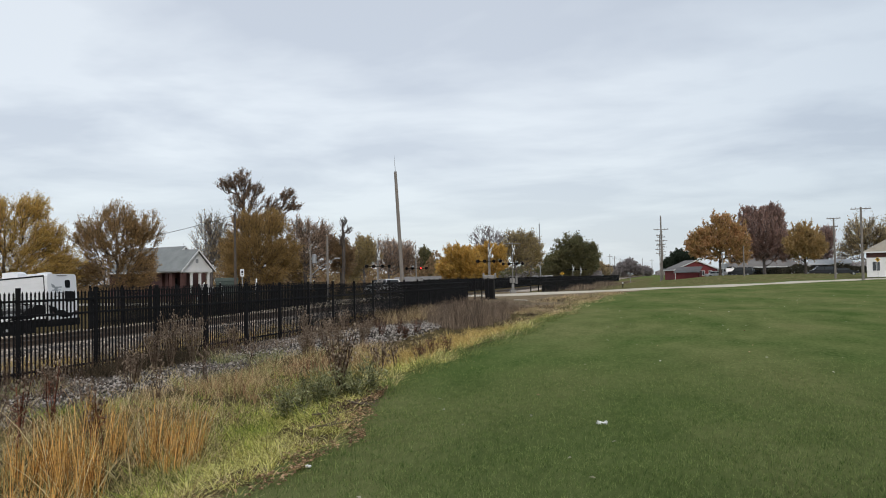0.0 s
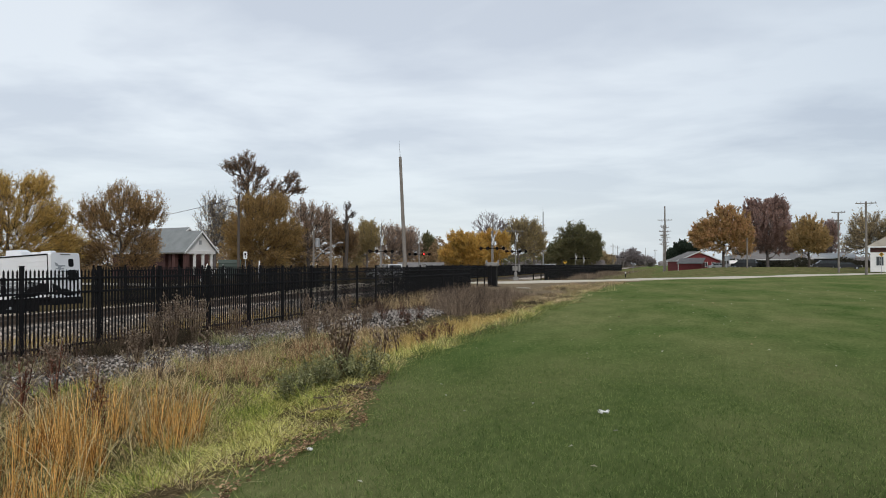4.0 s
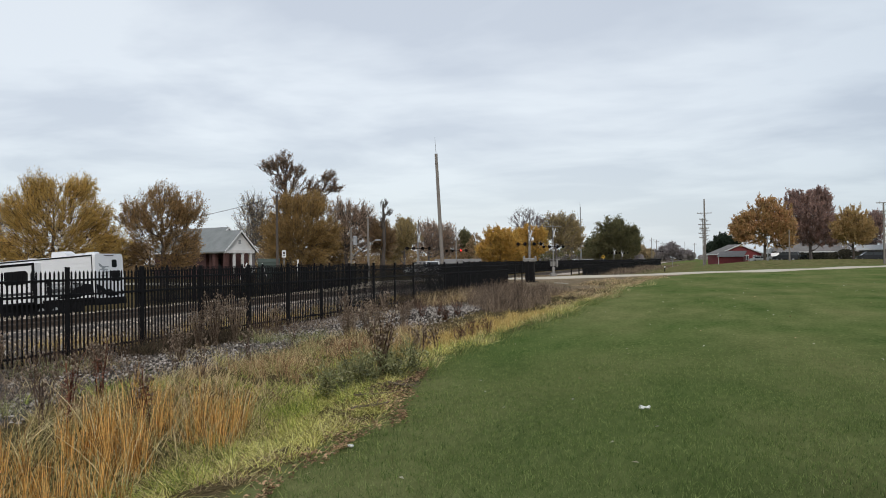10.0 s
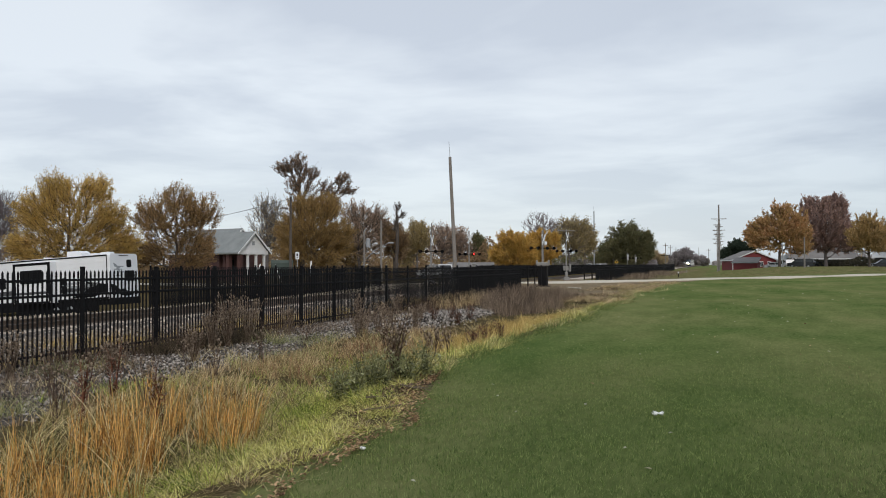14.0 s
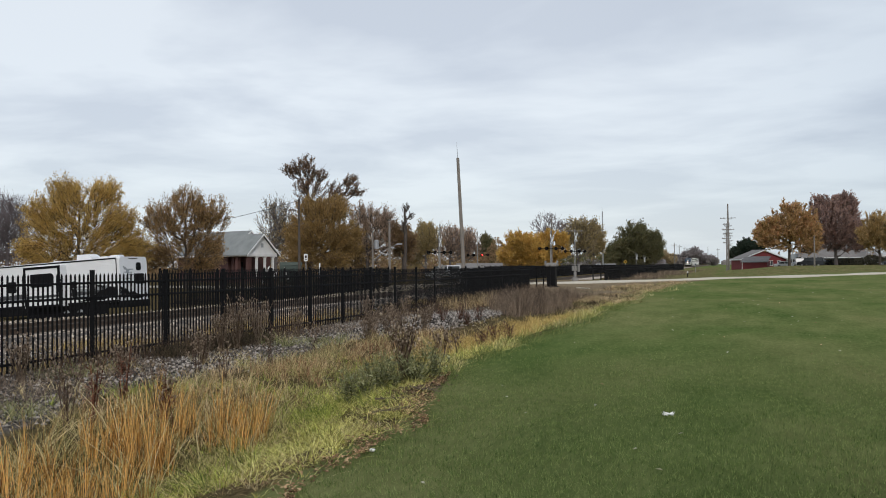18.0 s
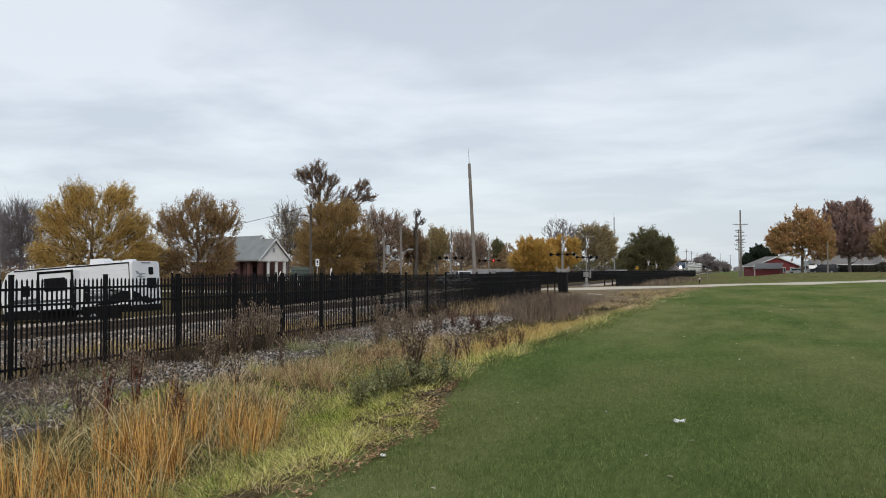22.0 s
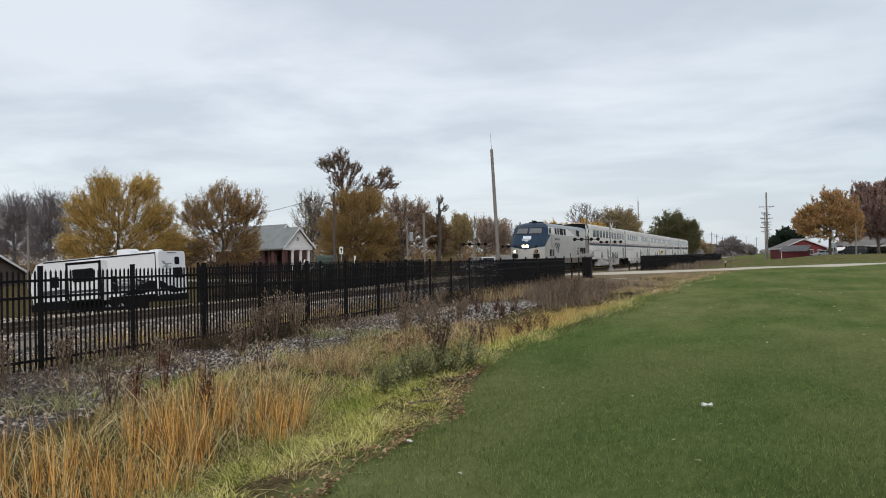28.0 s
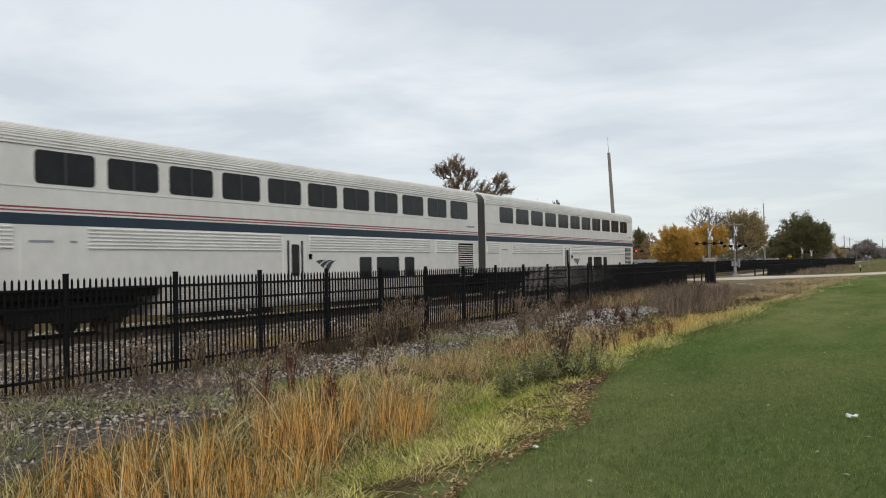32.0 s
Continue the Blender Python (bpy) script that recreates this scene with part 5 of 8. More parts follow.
tree("pinkish-brown tree beyond the tall pole", 17.55, 150, [(0.06, 5.03, 3.33, 3.52), (2.69, 4.5, 2.34, 3.32)], L_pinkish, M_barkgrey, 109, leafy=0.42)
tree("half-bare grey tree behind the house", 28.93, 135, [(-0.25, 8.39, 2.79, 3.48), (1.19, 6.37, 2.62, 3.14), (-0.56, 4.65, 3.48, 2.79)], L_cream, M_barkgrey, 110, leafy=0.12)
tree("brown tree behind the porch of the house", 23.83, 128, [(0.04, 3.91, 2.5, 3.0)], L_copper, M_bark, 111, leafy=0.7)
tree("bare grey-brown tree behind the trailer", 44.74, 92, [(0.04, 5.7, 2.3, 2.84), (-0.38, 3.62, 2.18, 1.64)], None, M_baretwig, 112, leafy=0.9)
tree("bare purple-brown tree beside another bare tree", 46.67, 96, [(0.04, 5.7, 2.36, 2.81), (-0.23, 3.73, 2.36, 1.68)], None, M_baretwig, 113, leafy=0.9)
tree("dark green rounded tree beyond the crossing", 15.21, 175, [(0.12, 4.33, 1.83, 2.97)], L_dark, M_bark, 114, leafy=1)
tree("bright orange-yellow maple beside the road", 12.98, 125, [(0.9, 4.1, 2.2, 2.0), (-0.4, 4.6, 1.6, 1.6), (-1.5, 3.0, 1.6, 1.5), (2.2, 3.2, 1.4, 1.6), (0.2, 2.4, 2.8, 1.3)], L_orange, M_bark, 115, leafy=0.9)
tree("bright orange-yellow maple of low broad shape", 10.94, 148, [(0.7, 3.6, 2.9, 2.2), (-1.42, 5.2, 2.0, 1.7), (-3.0, 3.3, 2.1, 1.7), (1.6, 5.6, 1.5, 1.3), (-0.2, 6.3, 1.2, 1.0), (-1.0, 2.4, 3.4, 1.4)], L_orange, M_bark, 116, leafy=0.85)
tree("bare grey tree with fine twigs", 11.05, 178, [(0.04, 9.2, 4.4, 2.9), (0.02, 6.39, 3.47, 2.77)], None, M_baretwig, 117, leafy=0, upward=0.2, spray=0.35)
tree("brown-leaved tree behind the crossing signals", 9.1, 180, [(-0.54, 7.79, 3.49, 3.26), (1.99, 8.47, 2.55, 2.55), (0.02, 5.23, 3.49, 3.02)], L_olive, M_barkgrey, 118, leafy=0.38)
tree("olive-brown tree beside a slender pole", 8.2, 200, [(0.28, 6.9, 2.32, 3.61)], L_olive, M_barkgrey, 119, leafy=0.7)
tree("broad dark green tree with a dense crown", 5.47, 290, [(0.05, 9.56, 7.79, 5.93), (-5.08, 5.89, 4.09, 4.46), (5.46, 7.29, 3.69, 5.17), (0.92, 5.11, 6.67, 3.33), (-6.5, 3.6, 4.6, 3.2), (4.6, 4.6, 3.4, 3.4), (0.0, 2.6, 7.0, 2.4)], L_dark, M_bark, 120, leafy=0.95, ends_share=1.15, upward=0.0, spray=0.26, fuzz=0.42)
tree("pale tan shrubs beyond the dark green tree", 4.05, 455, [(0.01, 5.2, 4.61, 4.2), (5.5, 3.6, 3.4, 2.8)], L_cream, M_barkgrey, 121, leafy=0.5)
tree("bare grey far-off wood along the railway", 1.8, 780, [(-0.94, 7.0, 9.5, 7.2), (-9.0, 4.6, 10.5, 4.6), (9.0, 4.4, 8.5, 4.2)], L_haze, M_barkgrey, 122, leafy=0.7, upward=0.2)
tree("bare grey far-off wood beyond the line", 0.75, 780, [(0.92, 3.2, 4.39, 2.6)], L_haze, M_barkgrey, 123, leafy=0.9)
tree("dark conifer behind the red house", -1.39, 225, [(-0.11, 5.08, 2.51, 2.23), (-2.25, 3.71, 1.96, 1.68), (1.99, 4.09, 1.94, 1.94)], L_conifer, M_bark, 124, leafy=1.4)
tree("large orange-amber maple beside the red house", -3.78, 172, [(0.3, 9.1, 4.0, 4.1), (-3.1, 7.9, 2.2, 2.5), (2.5, 7.6, 3.1, 4.0), (-0.3, 6.0, 4.1, 2.3), (-3.4, 5.9, 2.2, 1.8), (3.3, 5.0, 2.6, 2.0), (-4.5, 6.6, 1.5, 1.6)], L_amber, M_bark, 125, leafy=0.95, spray=0.42)
tree("tall purple-red ash with upright limbs", -6.4, 185, [(-0.3, 9.2, 4.9, 4.9), (2.6, 8.4, 2.9, 4.2), (-2.7, 12.2, 2.2, 2.5), (1.9, 12.5, 2.3, 2.3), (-1.6, 6.6, 4.6, 2.8), (3.6, 6.4, 2.6, 2.8), (-4.4, 8.6, 1.9, 3.0), (3.8, 5.4, 2.4, 2.0), (0.4, 5.4, 3.6, 2.0), (0.3, 12.9, 1.7, 1.5)], L_purple, M_barkgrey, 126, leafy=0.95, ends_share=1.0, upward=0.9, spray=0.42)
tree("orange-brown rounded tree before a low house", -8.75, 172, [(0.0, 7.4, 3.2, 3.4), (1.3, 6.0, 2.5, 2.3), (-1.4, 6.0, 2.4, 2.2), (0.2, 4.9, 3.1, 1.6)], L_russet, M_bark, 127, leafy=0.8, upward=0.8, spray=0.46)
tree("thin purple-brown tree between two houses", -9.97, 200, [(0.08, 8.21, 1.91, 2.63), (-0.71, 5.83, 2.39, 2.63)], L_purple, M_barkgrey, 128, leafy=0.4)
tree("half-bare olive-brown tree behind power poles", -12.21, 190, [(-0.22, 7.93, 4.68, 4.01), (2.55, 6.53, 3.32, 3.76), (-2.46, 5.52, 3.14, 2.47)], L_cream, M_barkgrey, 129, leafy=0.45)
tree("half-bare tan tree at the edge of the lots", -14.14, 185, [(0.09, 7.92, 3.84, 4.26), (1.92, 5.22, 3.18, 3.6)], L_cream, M_barkgrey, 130, leafy=0.5)

# ---- far woods along the horizon ----
def far_woods(az0, az1, rng, h, leafmat, n, seed, label):
    r = np.random.RandomState(seed)
    az = np.radians(r.uniform(az0, az1, n))
    R = rng * r.uniform(0.96, 1.06, n)
    top = h * (0.55 + 0.45 * np.abs(np.sin(az * 61 + seed)) * (0.6 + 0.4 * np.sin(az * 173 + 2)))
    z = r.uniform(0, 1, n) ** 0.8 * top
    x, y = -R * np.sin(az), R * np.cos(az)
    tagged(new("far_woods", leaf_mesh("far_woods", np.stack([x, y, z + zg(x, y)], 1), rng * 0.0024, leafmat, seed)), label, "woods", kind="stuff")


far_woods(12.5, 52, 165, 7.4, L_brown, 36000, 71, "distant brown hedges and shrubs between the houses")
far_woods(14, 34, 230, 6.0, L_olive, 15000, 72, "distant olive-brown trees along the horizon")
far_woods(4.4, 15, 300, 8.0, L_dark, 15000, 77, "dull olive-green trees behind the crossing")
far_woods(-24, -4, 260, 5.0, L_haze, 14000, 73, "distant grey-brown trees behind the houses")
far_woods(3.6, 12, 300, 4.5, L_haze, 9000, 74, "distant bare shrubs beyond the crossing")
far_woods(-4, 0.2, 900, 6.0, L_haze, 2500, 75, "far grey tree line on the horizon")
far_woods(-16, -3.4, 194, 2.0, L_hedge, 10000, 76, "dark hedges and clutter before the low houses")

# ---- poles, signals and signs ----
def slab(a, b, c, d, thick):
    """A sloping plate through four corners, thick downwards."""
    s = Shape()
    low = [(p[0], p[1], p[2] - thick) for p in (a, b, c, d)]
    return s.add([a, b, c, d] + low, [(0, 1, 2, 3), (7, 6, 5, 4), (0, 4, 5, 1), (1, 5, 6, 2), (2, 6, 7, 3), (3, 7, 4, 0)])


def utility_pole(az, rng, top, label, r=0.16, arms=(), lean=(0, 0), lamp=None, transformer=None, whip=0.0, mat=None, group="", rz=0.0):
    p = place(az, rng)
    h = top - p.z
    o = thing("utility_pole", label, "pole", group, pose(p.x, p.y, p.z, 0, 0, az + rz))
    tip = Vector((lean[0], lean[1], h))
    n = 6
    s = Shape().pipe([Vector((0, 0, -0.3))] + [tip * (k / n) for k in range(1, n + 1)], [r * (1 - 0.3 * k / n) for k in range(n + 1)], 10)
    part("shaft", s, mat or M_wood, o, "weathered grey wooden shaft")
    for z, w in arms:
        a = tip * (z / h)
        c = part("crossarm", Shape().box(a.x - w / 2, a.y - 0.22, z - 0.06, a.x + w / 2, a.y - 0.1, z + 0.06, 0.01), M_wood, o)
        for u in (-0.45, -0.25, 0.25, 0.45):
            part("insulator", Shape().tube((a.x + u * w, a.y - 0.16, z + 0.06), (a.x + u * w, a.y - 0.16, z + 0.22), 0.05, 0.035, 8), M_galv, c)
        part("brace", Shape().tube((a.x - w * 0.3, a.y - 0.16, z - 0.05), (a.x, a.y - 0.16, z - 0.55), 0.02, n=5).tube((a.x + w * 0.3, a.y - 0.16, z - 0.05), (a.x, a.y - 0.16, z - 0.55), 0.02, n=5), M_galv, c)
    if lamp:
        z, reach, rise = lamp
        a = part("lamp_arm", Shape().tube((0, 0, z - 0.8), (reach * 0.5, 0, z + rise * 0.4), 0.04, n=6).tube((reach * 0.5, 0, z + rise * 0.4), (reach, 0, z + rise), 0.035, n=6), M_galv, o)
        part("lamp_head", Shape().box(reach - 0.1, -0.12, z + rise - 0.08, reach + 0.55, 0.12, z + rise + 0.08, 0.04), M_galv, a, "grey street lamp head")
    if transformer:
        part("transformer", Shape().tube((0.42, 0, transformer - 0.5), (0.42, 0, transformer + 0.4), 0.26, n=12).tube((0.42, 0, transformer + 0.4), (0.42, 0, transformer + 0.5), 0.26, 0.1, n=12).box(0.1, -0.06, transformer - 0.1, 0.3, 0.06, transformer + 0.1), M_galv, o, "grey drum transformer")
    if whip:
        part("whip_antenna", Shape().tube(tip, tip + Vector((-0.1, 0, whip)), 0.03, 0.012, 6), M_galv, o)
    return o


utility_pole(16.62, 84, 12.0, "very tall weathered wooden pole leaning slightly, with a whip antenna", 0.2, lean=(-0.55, 0), whip=1.6)
utility_pole(21.55, 95, 6.4, "wooden pole with a street lamp on a long arm", 0.15, lamp=None)
utility_pole(22.66, 96, 5.35, "short grey pole carrying a drum transformer", 0.13, transformer=4.3, lamp=(3.2, 2.7, 1.1))
utility_pole(27.45, 88, 8.4, "dark wooden pole before the tall oak", 0.15, mat=M_bark)
utility_pole(7.56, 200, 13.6, "slender grey pole beyond the crossing", 0.17, whip=1.1, mat=M_galv)
utility_pole(45.9, 84, 4.9, "pale wooden pole with a drop lamp beside bare trees", 0.14)
line = "power poles along the railway"
for k, (yy, top) in enumerate([(186, 13.7), (246, 13.6), (306, 13.6), (366, 13.5), (426, 13.5), (500, 13.5)]):
    az = math.degrees(math.atan2(-(0.72 + 0.35 * k), yy))
    utility_pole(az, yy, top, "wooden power pole with crossarms beside the railway", 0.2, ((top - 3.1, 3.0), (top - 4.7, 1.5), (top - 6.2, 1.7)), group=line)
utility_pole(-10.4, 150, 9.8, "wooden power pole with two short crossarms behind the lawn", 0.17, ((9.5, 2.0), (8.2, 1.2)))
utility_pole(-11.9, 132, 10.2, "wooden power pole with one wide crossarm behind the lawn", 0.19, ((9.8, 2.6),))
utility_pole(-0.12, 168, 9.0, "slender wooden pole with short arms beside the taller one", 0.11, ((8.6, 1.2), (7.6, 1.6), (6.8, 1.3), (6.0, 1.6), (5.2, 1.3)))
utility_pole(-5.2, 150, 5.9, "plain grey pole before a maple", 0.13)
utility_pole(-3.95, 152, 4.9, "pale slender pole before a maple", 0.09, mat=M_galv)
for k, (az, rr, top) in enumerate([(3.05, 420, 11.5), (2.75, 480, 11.8), (1.0, 620, 13.0), (2.4, 560, 12.0), (0.4, 560, 11.0)]):
    utility_pole(az, rr, top, "far-off pole along the railway", 0.2, ((top - 0.8, 2.6),) if k != 2 else (), group="far poles")


def cable(a, b, sag, label):
    s = Shape()
    a, b = Vector(a), Vector(b)
    pts = [a.lerp(b, i / 14) - Vector((0, 0, sag * 4 * (i / 14) * (1 - i / 14))) for i in range(15)]
    for p, q in zip(pts, pts[1:]):
        s.tube(p, q, 0.022, n=5, caps=False)
    tagged(new("overhead_cable", s.mesh("overhead_cable", M_black)), label, "cable")


pa = place(27.45, 88)
pb = place(36.6, 80)
cable((pa.x, pa.y, 8.2), (pb.x, pb.y, 4.6), 0.25, "thin black service cable from a wooden pole")


def crossing_signal(x, y, rz, label, mast=4.6, plain=False, lit=None, tall=0.0, cantilever=False, cross=True, turn=62, lamps=3.1):
    z0 = zg(x, y)
    o = thing("crossing_signal", label, "railway signal", "level crossing signals", pose(x, y, z0, 0, 0, rz))
    part("base", Shape().box(-0.2, -0.2, -0.1, 0.2, 0.2, 0.3, 0.04), M_iron, o) if plain else part("base", Shape().box(-0.28, -0.28, -0.1, 0.28, 0.28, 0.3, 0.04).box(-0.13, -0.13, 0.3, 0.13, 0.13, 0.9, 0.03), M_mast, o, "grey cast junction base")
    part("mast", Shape().tube((0, 0, 0.3), (0, 0, mast), 0.06, n=10).tube((0, 0, mast), (0, 0, mast + 0.1), 0.075, 0.02, n=10), M_mast, o, "aluminium mast")
    if tall:
        part("extension", Shape().tube((0.12, 0.1, 0), (0.12, 0.1, tall), 0.055, 0.05, n=8), M_wood, o)
    if cross:
        for a in (45, -45):
            b = part("crossbuck", Shape().box(-0.6, -0.015, -0.11, 0.6, 0.015, 0.11, 0.004), M_white, o, "white crossbuck board")
            b.matrix_basis = pose(0, 0, mast - 0.75, 0, 0, turn) @ pose(0, -0.12 - 0.035 * (a < 0), 0, 0, a, 0)
            for u in (-0.5, 0.14):
                part("lettering", Shape().box(u, -0.019, -0.03, u + 0.36, -0.0165, 0.03), M_black, b)
    zl = lamps if not plain else 4.2
    across = math.degrees(math.atan2(-x, y)) - rz
    sw = -1 if lit is None else 1
    for d, ta, us in ((-1, across + 14, (sw * 0.42, sw * 1.02)), (1, across - 12, (-sw * 0.42, -sw * 1.02))):
        arm = part("light_arm", Shape().tube((0, d * 0.1, zl), (us[1] * 1.06, d * 0.1, zl), 0.03, n=6), M_iron, o, "black arm carrying a pair of flashing lights")
        arm.matrix_basis = pose(0, 0, 0, 0, 0, ta)
        for u in us:
            part("light", Shape().tube((u, d * 0.14, zl), (u, d * 0.17, zl), 0.15, n=16).tube((u, d * 0.17, zl), (u, d * 0.46, zl + 0.02), 0.12, 0.11, n=12, caps=False), M_black, arm, "round black light with hood")
            on = lit is not None and d < 0 and u == us[0]
            part("lens", Shape().tube((u, d * 0.172, zl), (u, d * 0.19, zl), 0.1, n=12), M_signred if on else M_lens, arm, "glowing red lens" if on else "dark red lens")
    if plain:
        return o
    g = part("gate_mechanism", Shape().box(-0.26, 0.1, 1.0, 0.26, 0.45, 1.5, 0.03), M_mast, o, "grey gate mechanism box")
    part("counterweight", Shape().box(0.35, 0.05, 0.9, 0.5, 0.15, 1.7, 0.02).box(0.35, 0.45, 0.9, 0.5, 0.55, 1.7, 0.02).box(0.3, 0.05, 1.6, 0.7, 0.55, 1.72, 0.02), M_mast, g, "grey counterweight arms")
    if cantilever:
        part("top_arm", Shape().tube((-0.9, 0, mast - 0.1), (0.9, 0, mast - 0.1), 0.045, n=6), M_mast, o)
    return o


M_lens = material("dark_red_lens", (0.02, 0.004, 0.004), (0.035, 0.006, 0.006), 3, 0.3)


def spot(az, rng):
    return -rng * math.sin(radians(az)), rng * math.cos(radians(az))


crossing_signal(*spot(18.28, 77), 30, "grey crossing signal with flashing lights beyond the track", 4.6, tall=5.4, lamps=2.85)
crossing_signal(*spot(15.74, 88), 10, "grey crossing signal showing one red light", 5.0, lit=1, turn=62, lamps=2.7)
crossing_signal(*spot(10.93, 76), 20, "grey crossing signal with a crossbuck behind the fence's end", 4.6, tall=5.7)
crossing_signal(*spot(9.36, 90), 20, "grey crossing signal at the roadside with a top arm", 5.2, cantilever=True, lamps=3.0)
crossing_signal(*spot(5.45, 165), 15, "far-off crossing signal with a white crossbuck", 4.0)
crossing_signal(*spot(4.95, 166), 15, "far-off crossing signal before a dark tree", 3.6)
crossing_signal(*spot(3.05, 236), 0, "far-off black flashing lights by the fence", 4.6, True, cross=False)
crossing_signal(*spot(2.6, 285), 0, "far-off black flashing lights beyond the fence", 5.0, True, cross=False)

# equipment cabinet on the fence line, with its pale lid
cx, cy = -12.55, 65.3
cab = thing("equipment_cabinet", "dark grey steel equipment cabinet at the end of the fence", "cabinet", m=pose(cx, cy, zg(cx, cy)))
part("cabinet_body", Shape().box(-0.34, -0.3, 0.05, 0.34, 0.3, 1.72, 0.03), M_iron, cab)
part("lid", Shape().box(-0.42, -0.38, 1.55, 0.42, 0.38, 1.84, 0.05), M_mast, cab, "grey overhanging lid")
for x in (-0.45, 0.45):
    part("bracket", Shape().box(x - 0.05, -0.3, 1.6, x + 0.05, 0.1, 2.0, 0.03), M_mast, cab, "pale upright bracket on the lid")
part("plinth", Shape().box(-0.5, -0.45, -0.2, 0.5, 0.45, 0.06, 0.02), M_iron, cab)
part("cabinet_door", Shape().box(-0.3, -0.32, 0.15, 0.3, -0.304, 1.64, 0.004), M_black, cab)
for k in range(6):
    yy = 58.5 + k * 1.2
    if k in (0, 2, 4):
        g = thing("fence_post", "single black steel post in the gap of the fence", "post", "gap posts", pose(-12.3, yy, zg(-12.3, yy)))
        part("shaft", Shape().box(-0.04, -0.04, -0.1, 0.04, 0.04, 1.6, 0.006), M_black, g)
        part("cap", Shape().box(-0.05, -0.05, 1.6, 0.05, 0.05, 1.64, 0.01), M_black, g)
b = thing("timber_board", "pale weathered board lying on bare ground", "board", m=pose(-9.6, 61.5, zg(-9.6, 61.5) + 0.05, 2, 0, -58))
part("plank", Shape().box(-1.1, -0.08, -0.03, 1.1, 0.08, 0.03, 0.01), M_road, b)
for k, (az, rr) in enumerate([(7.7, 98), (8.2, 97), (7.2, 99), (6.5, 101)]):
    p = place(az, rr)
    g = thing("bollard", "dark steel post beside the road", "bollard", "road posts", pose(p.x, p.y, p.z))
    part("shaft", Shape().tube((0, 0, -0.1), (0, 0, 1.05), 0.07, n=8).tube((0, 0, 1.05), (0, 0, 1.1), 0.07, 0.03, n=8), M_iron, g)
    part("foot", Shape().box(-0.12, -0.12, -0.02, 0.12, 0.12, 0.03, 0.01), M_iron, g)
p = place(2.26, 112)
g = thing("marker_post", "short dark marker post with a white top", "post", m=pose(p.x, p.y, p.z))
part("shaft", Shape().box(-0.06, -0.06, -0.1, 0.06, 0.06, 0.5, 0.01), M_iron, g)
part("cap", Shape().box(-0.08, -0.08, 0.5, 0.08, 0.08, 0.68, 0.02), M_white, g, "white reflective top")


def road_sign(az, rng, zc, w, h, mat, label, diamond=False, bars=True):
    p = place(az, rng)
    o = thing("road_sign", label, "sign", m=pose(p.x, p.y, p.z, 0, 0, az))
    c = zc - p.z
    part("post", Shape().box(-0.03, -0.02, -0.2, 0.03, 0.02, c + h / 2, 0.004), M_galv, o)
    pl = Shape()
    if diamond:
        pl.prism([(-w / 2, c), (0, c - h / 2), (w / 2, c), (0, c + h / 2)], "y", -0.03, -0.022)
    else:
        pl.prism(rounded(-w / 2, c - h / 2, w / 2, c + h / 2, 0.05), "y", -0.03, -0.022)
    f = part("plate", pl, mat, o)
    if bars:
        part("lettering", Shape().box(-w * 0.22, -0.036, c - h * 0.05, w * 0.22, -0.031, c + h * 0.28).box(-w * 0.16, -0.036, c - h * 0.32, w * 0.2, -0.031, c - h * 0.16), M_black, f)
    return o


road_sign(27.02, 72, 2.3, 0.30, 0.6, M_white, "small white road sign with dark lettering on a post")
road_sign(6.13, 150, 1.95, 0.62, 0.62, M_yellow, "yellow diamond warning sign beyond the crossing", True)
road_sign(-12.7, 140, 3.0, 0.7, 0.7, M_yellow, "yellow round-cornered sign before a white house", True)
road_sign(1.78, 175, 1.4, 0.34, 0.34, M_galv, "small pale sign beside the far fence")


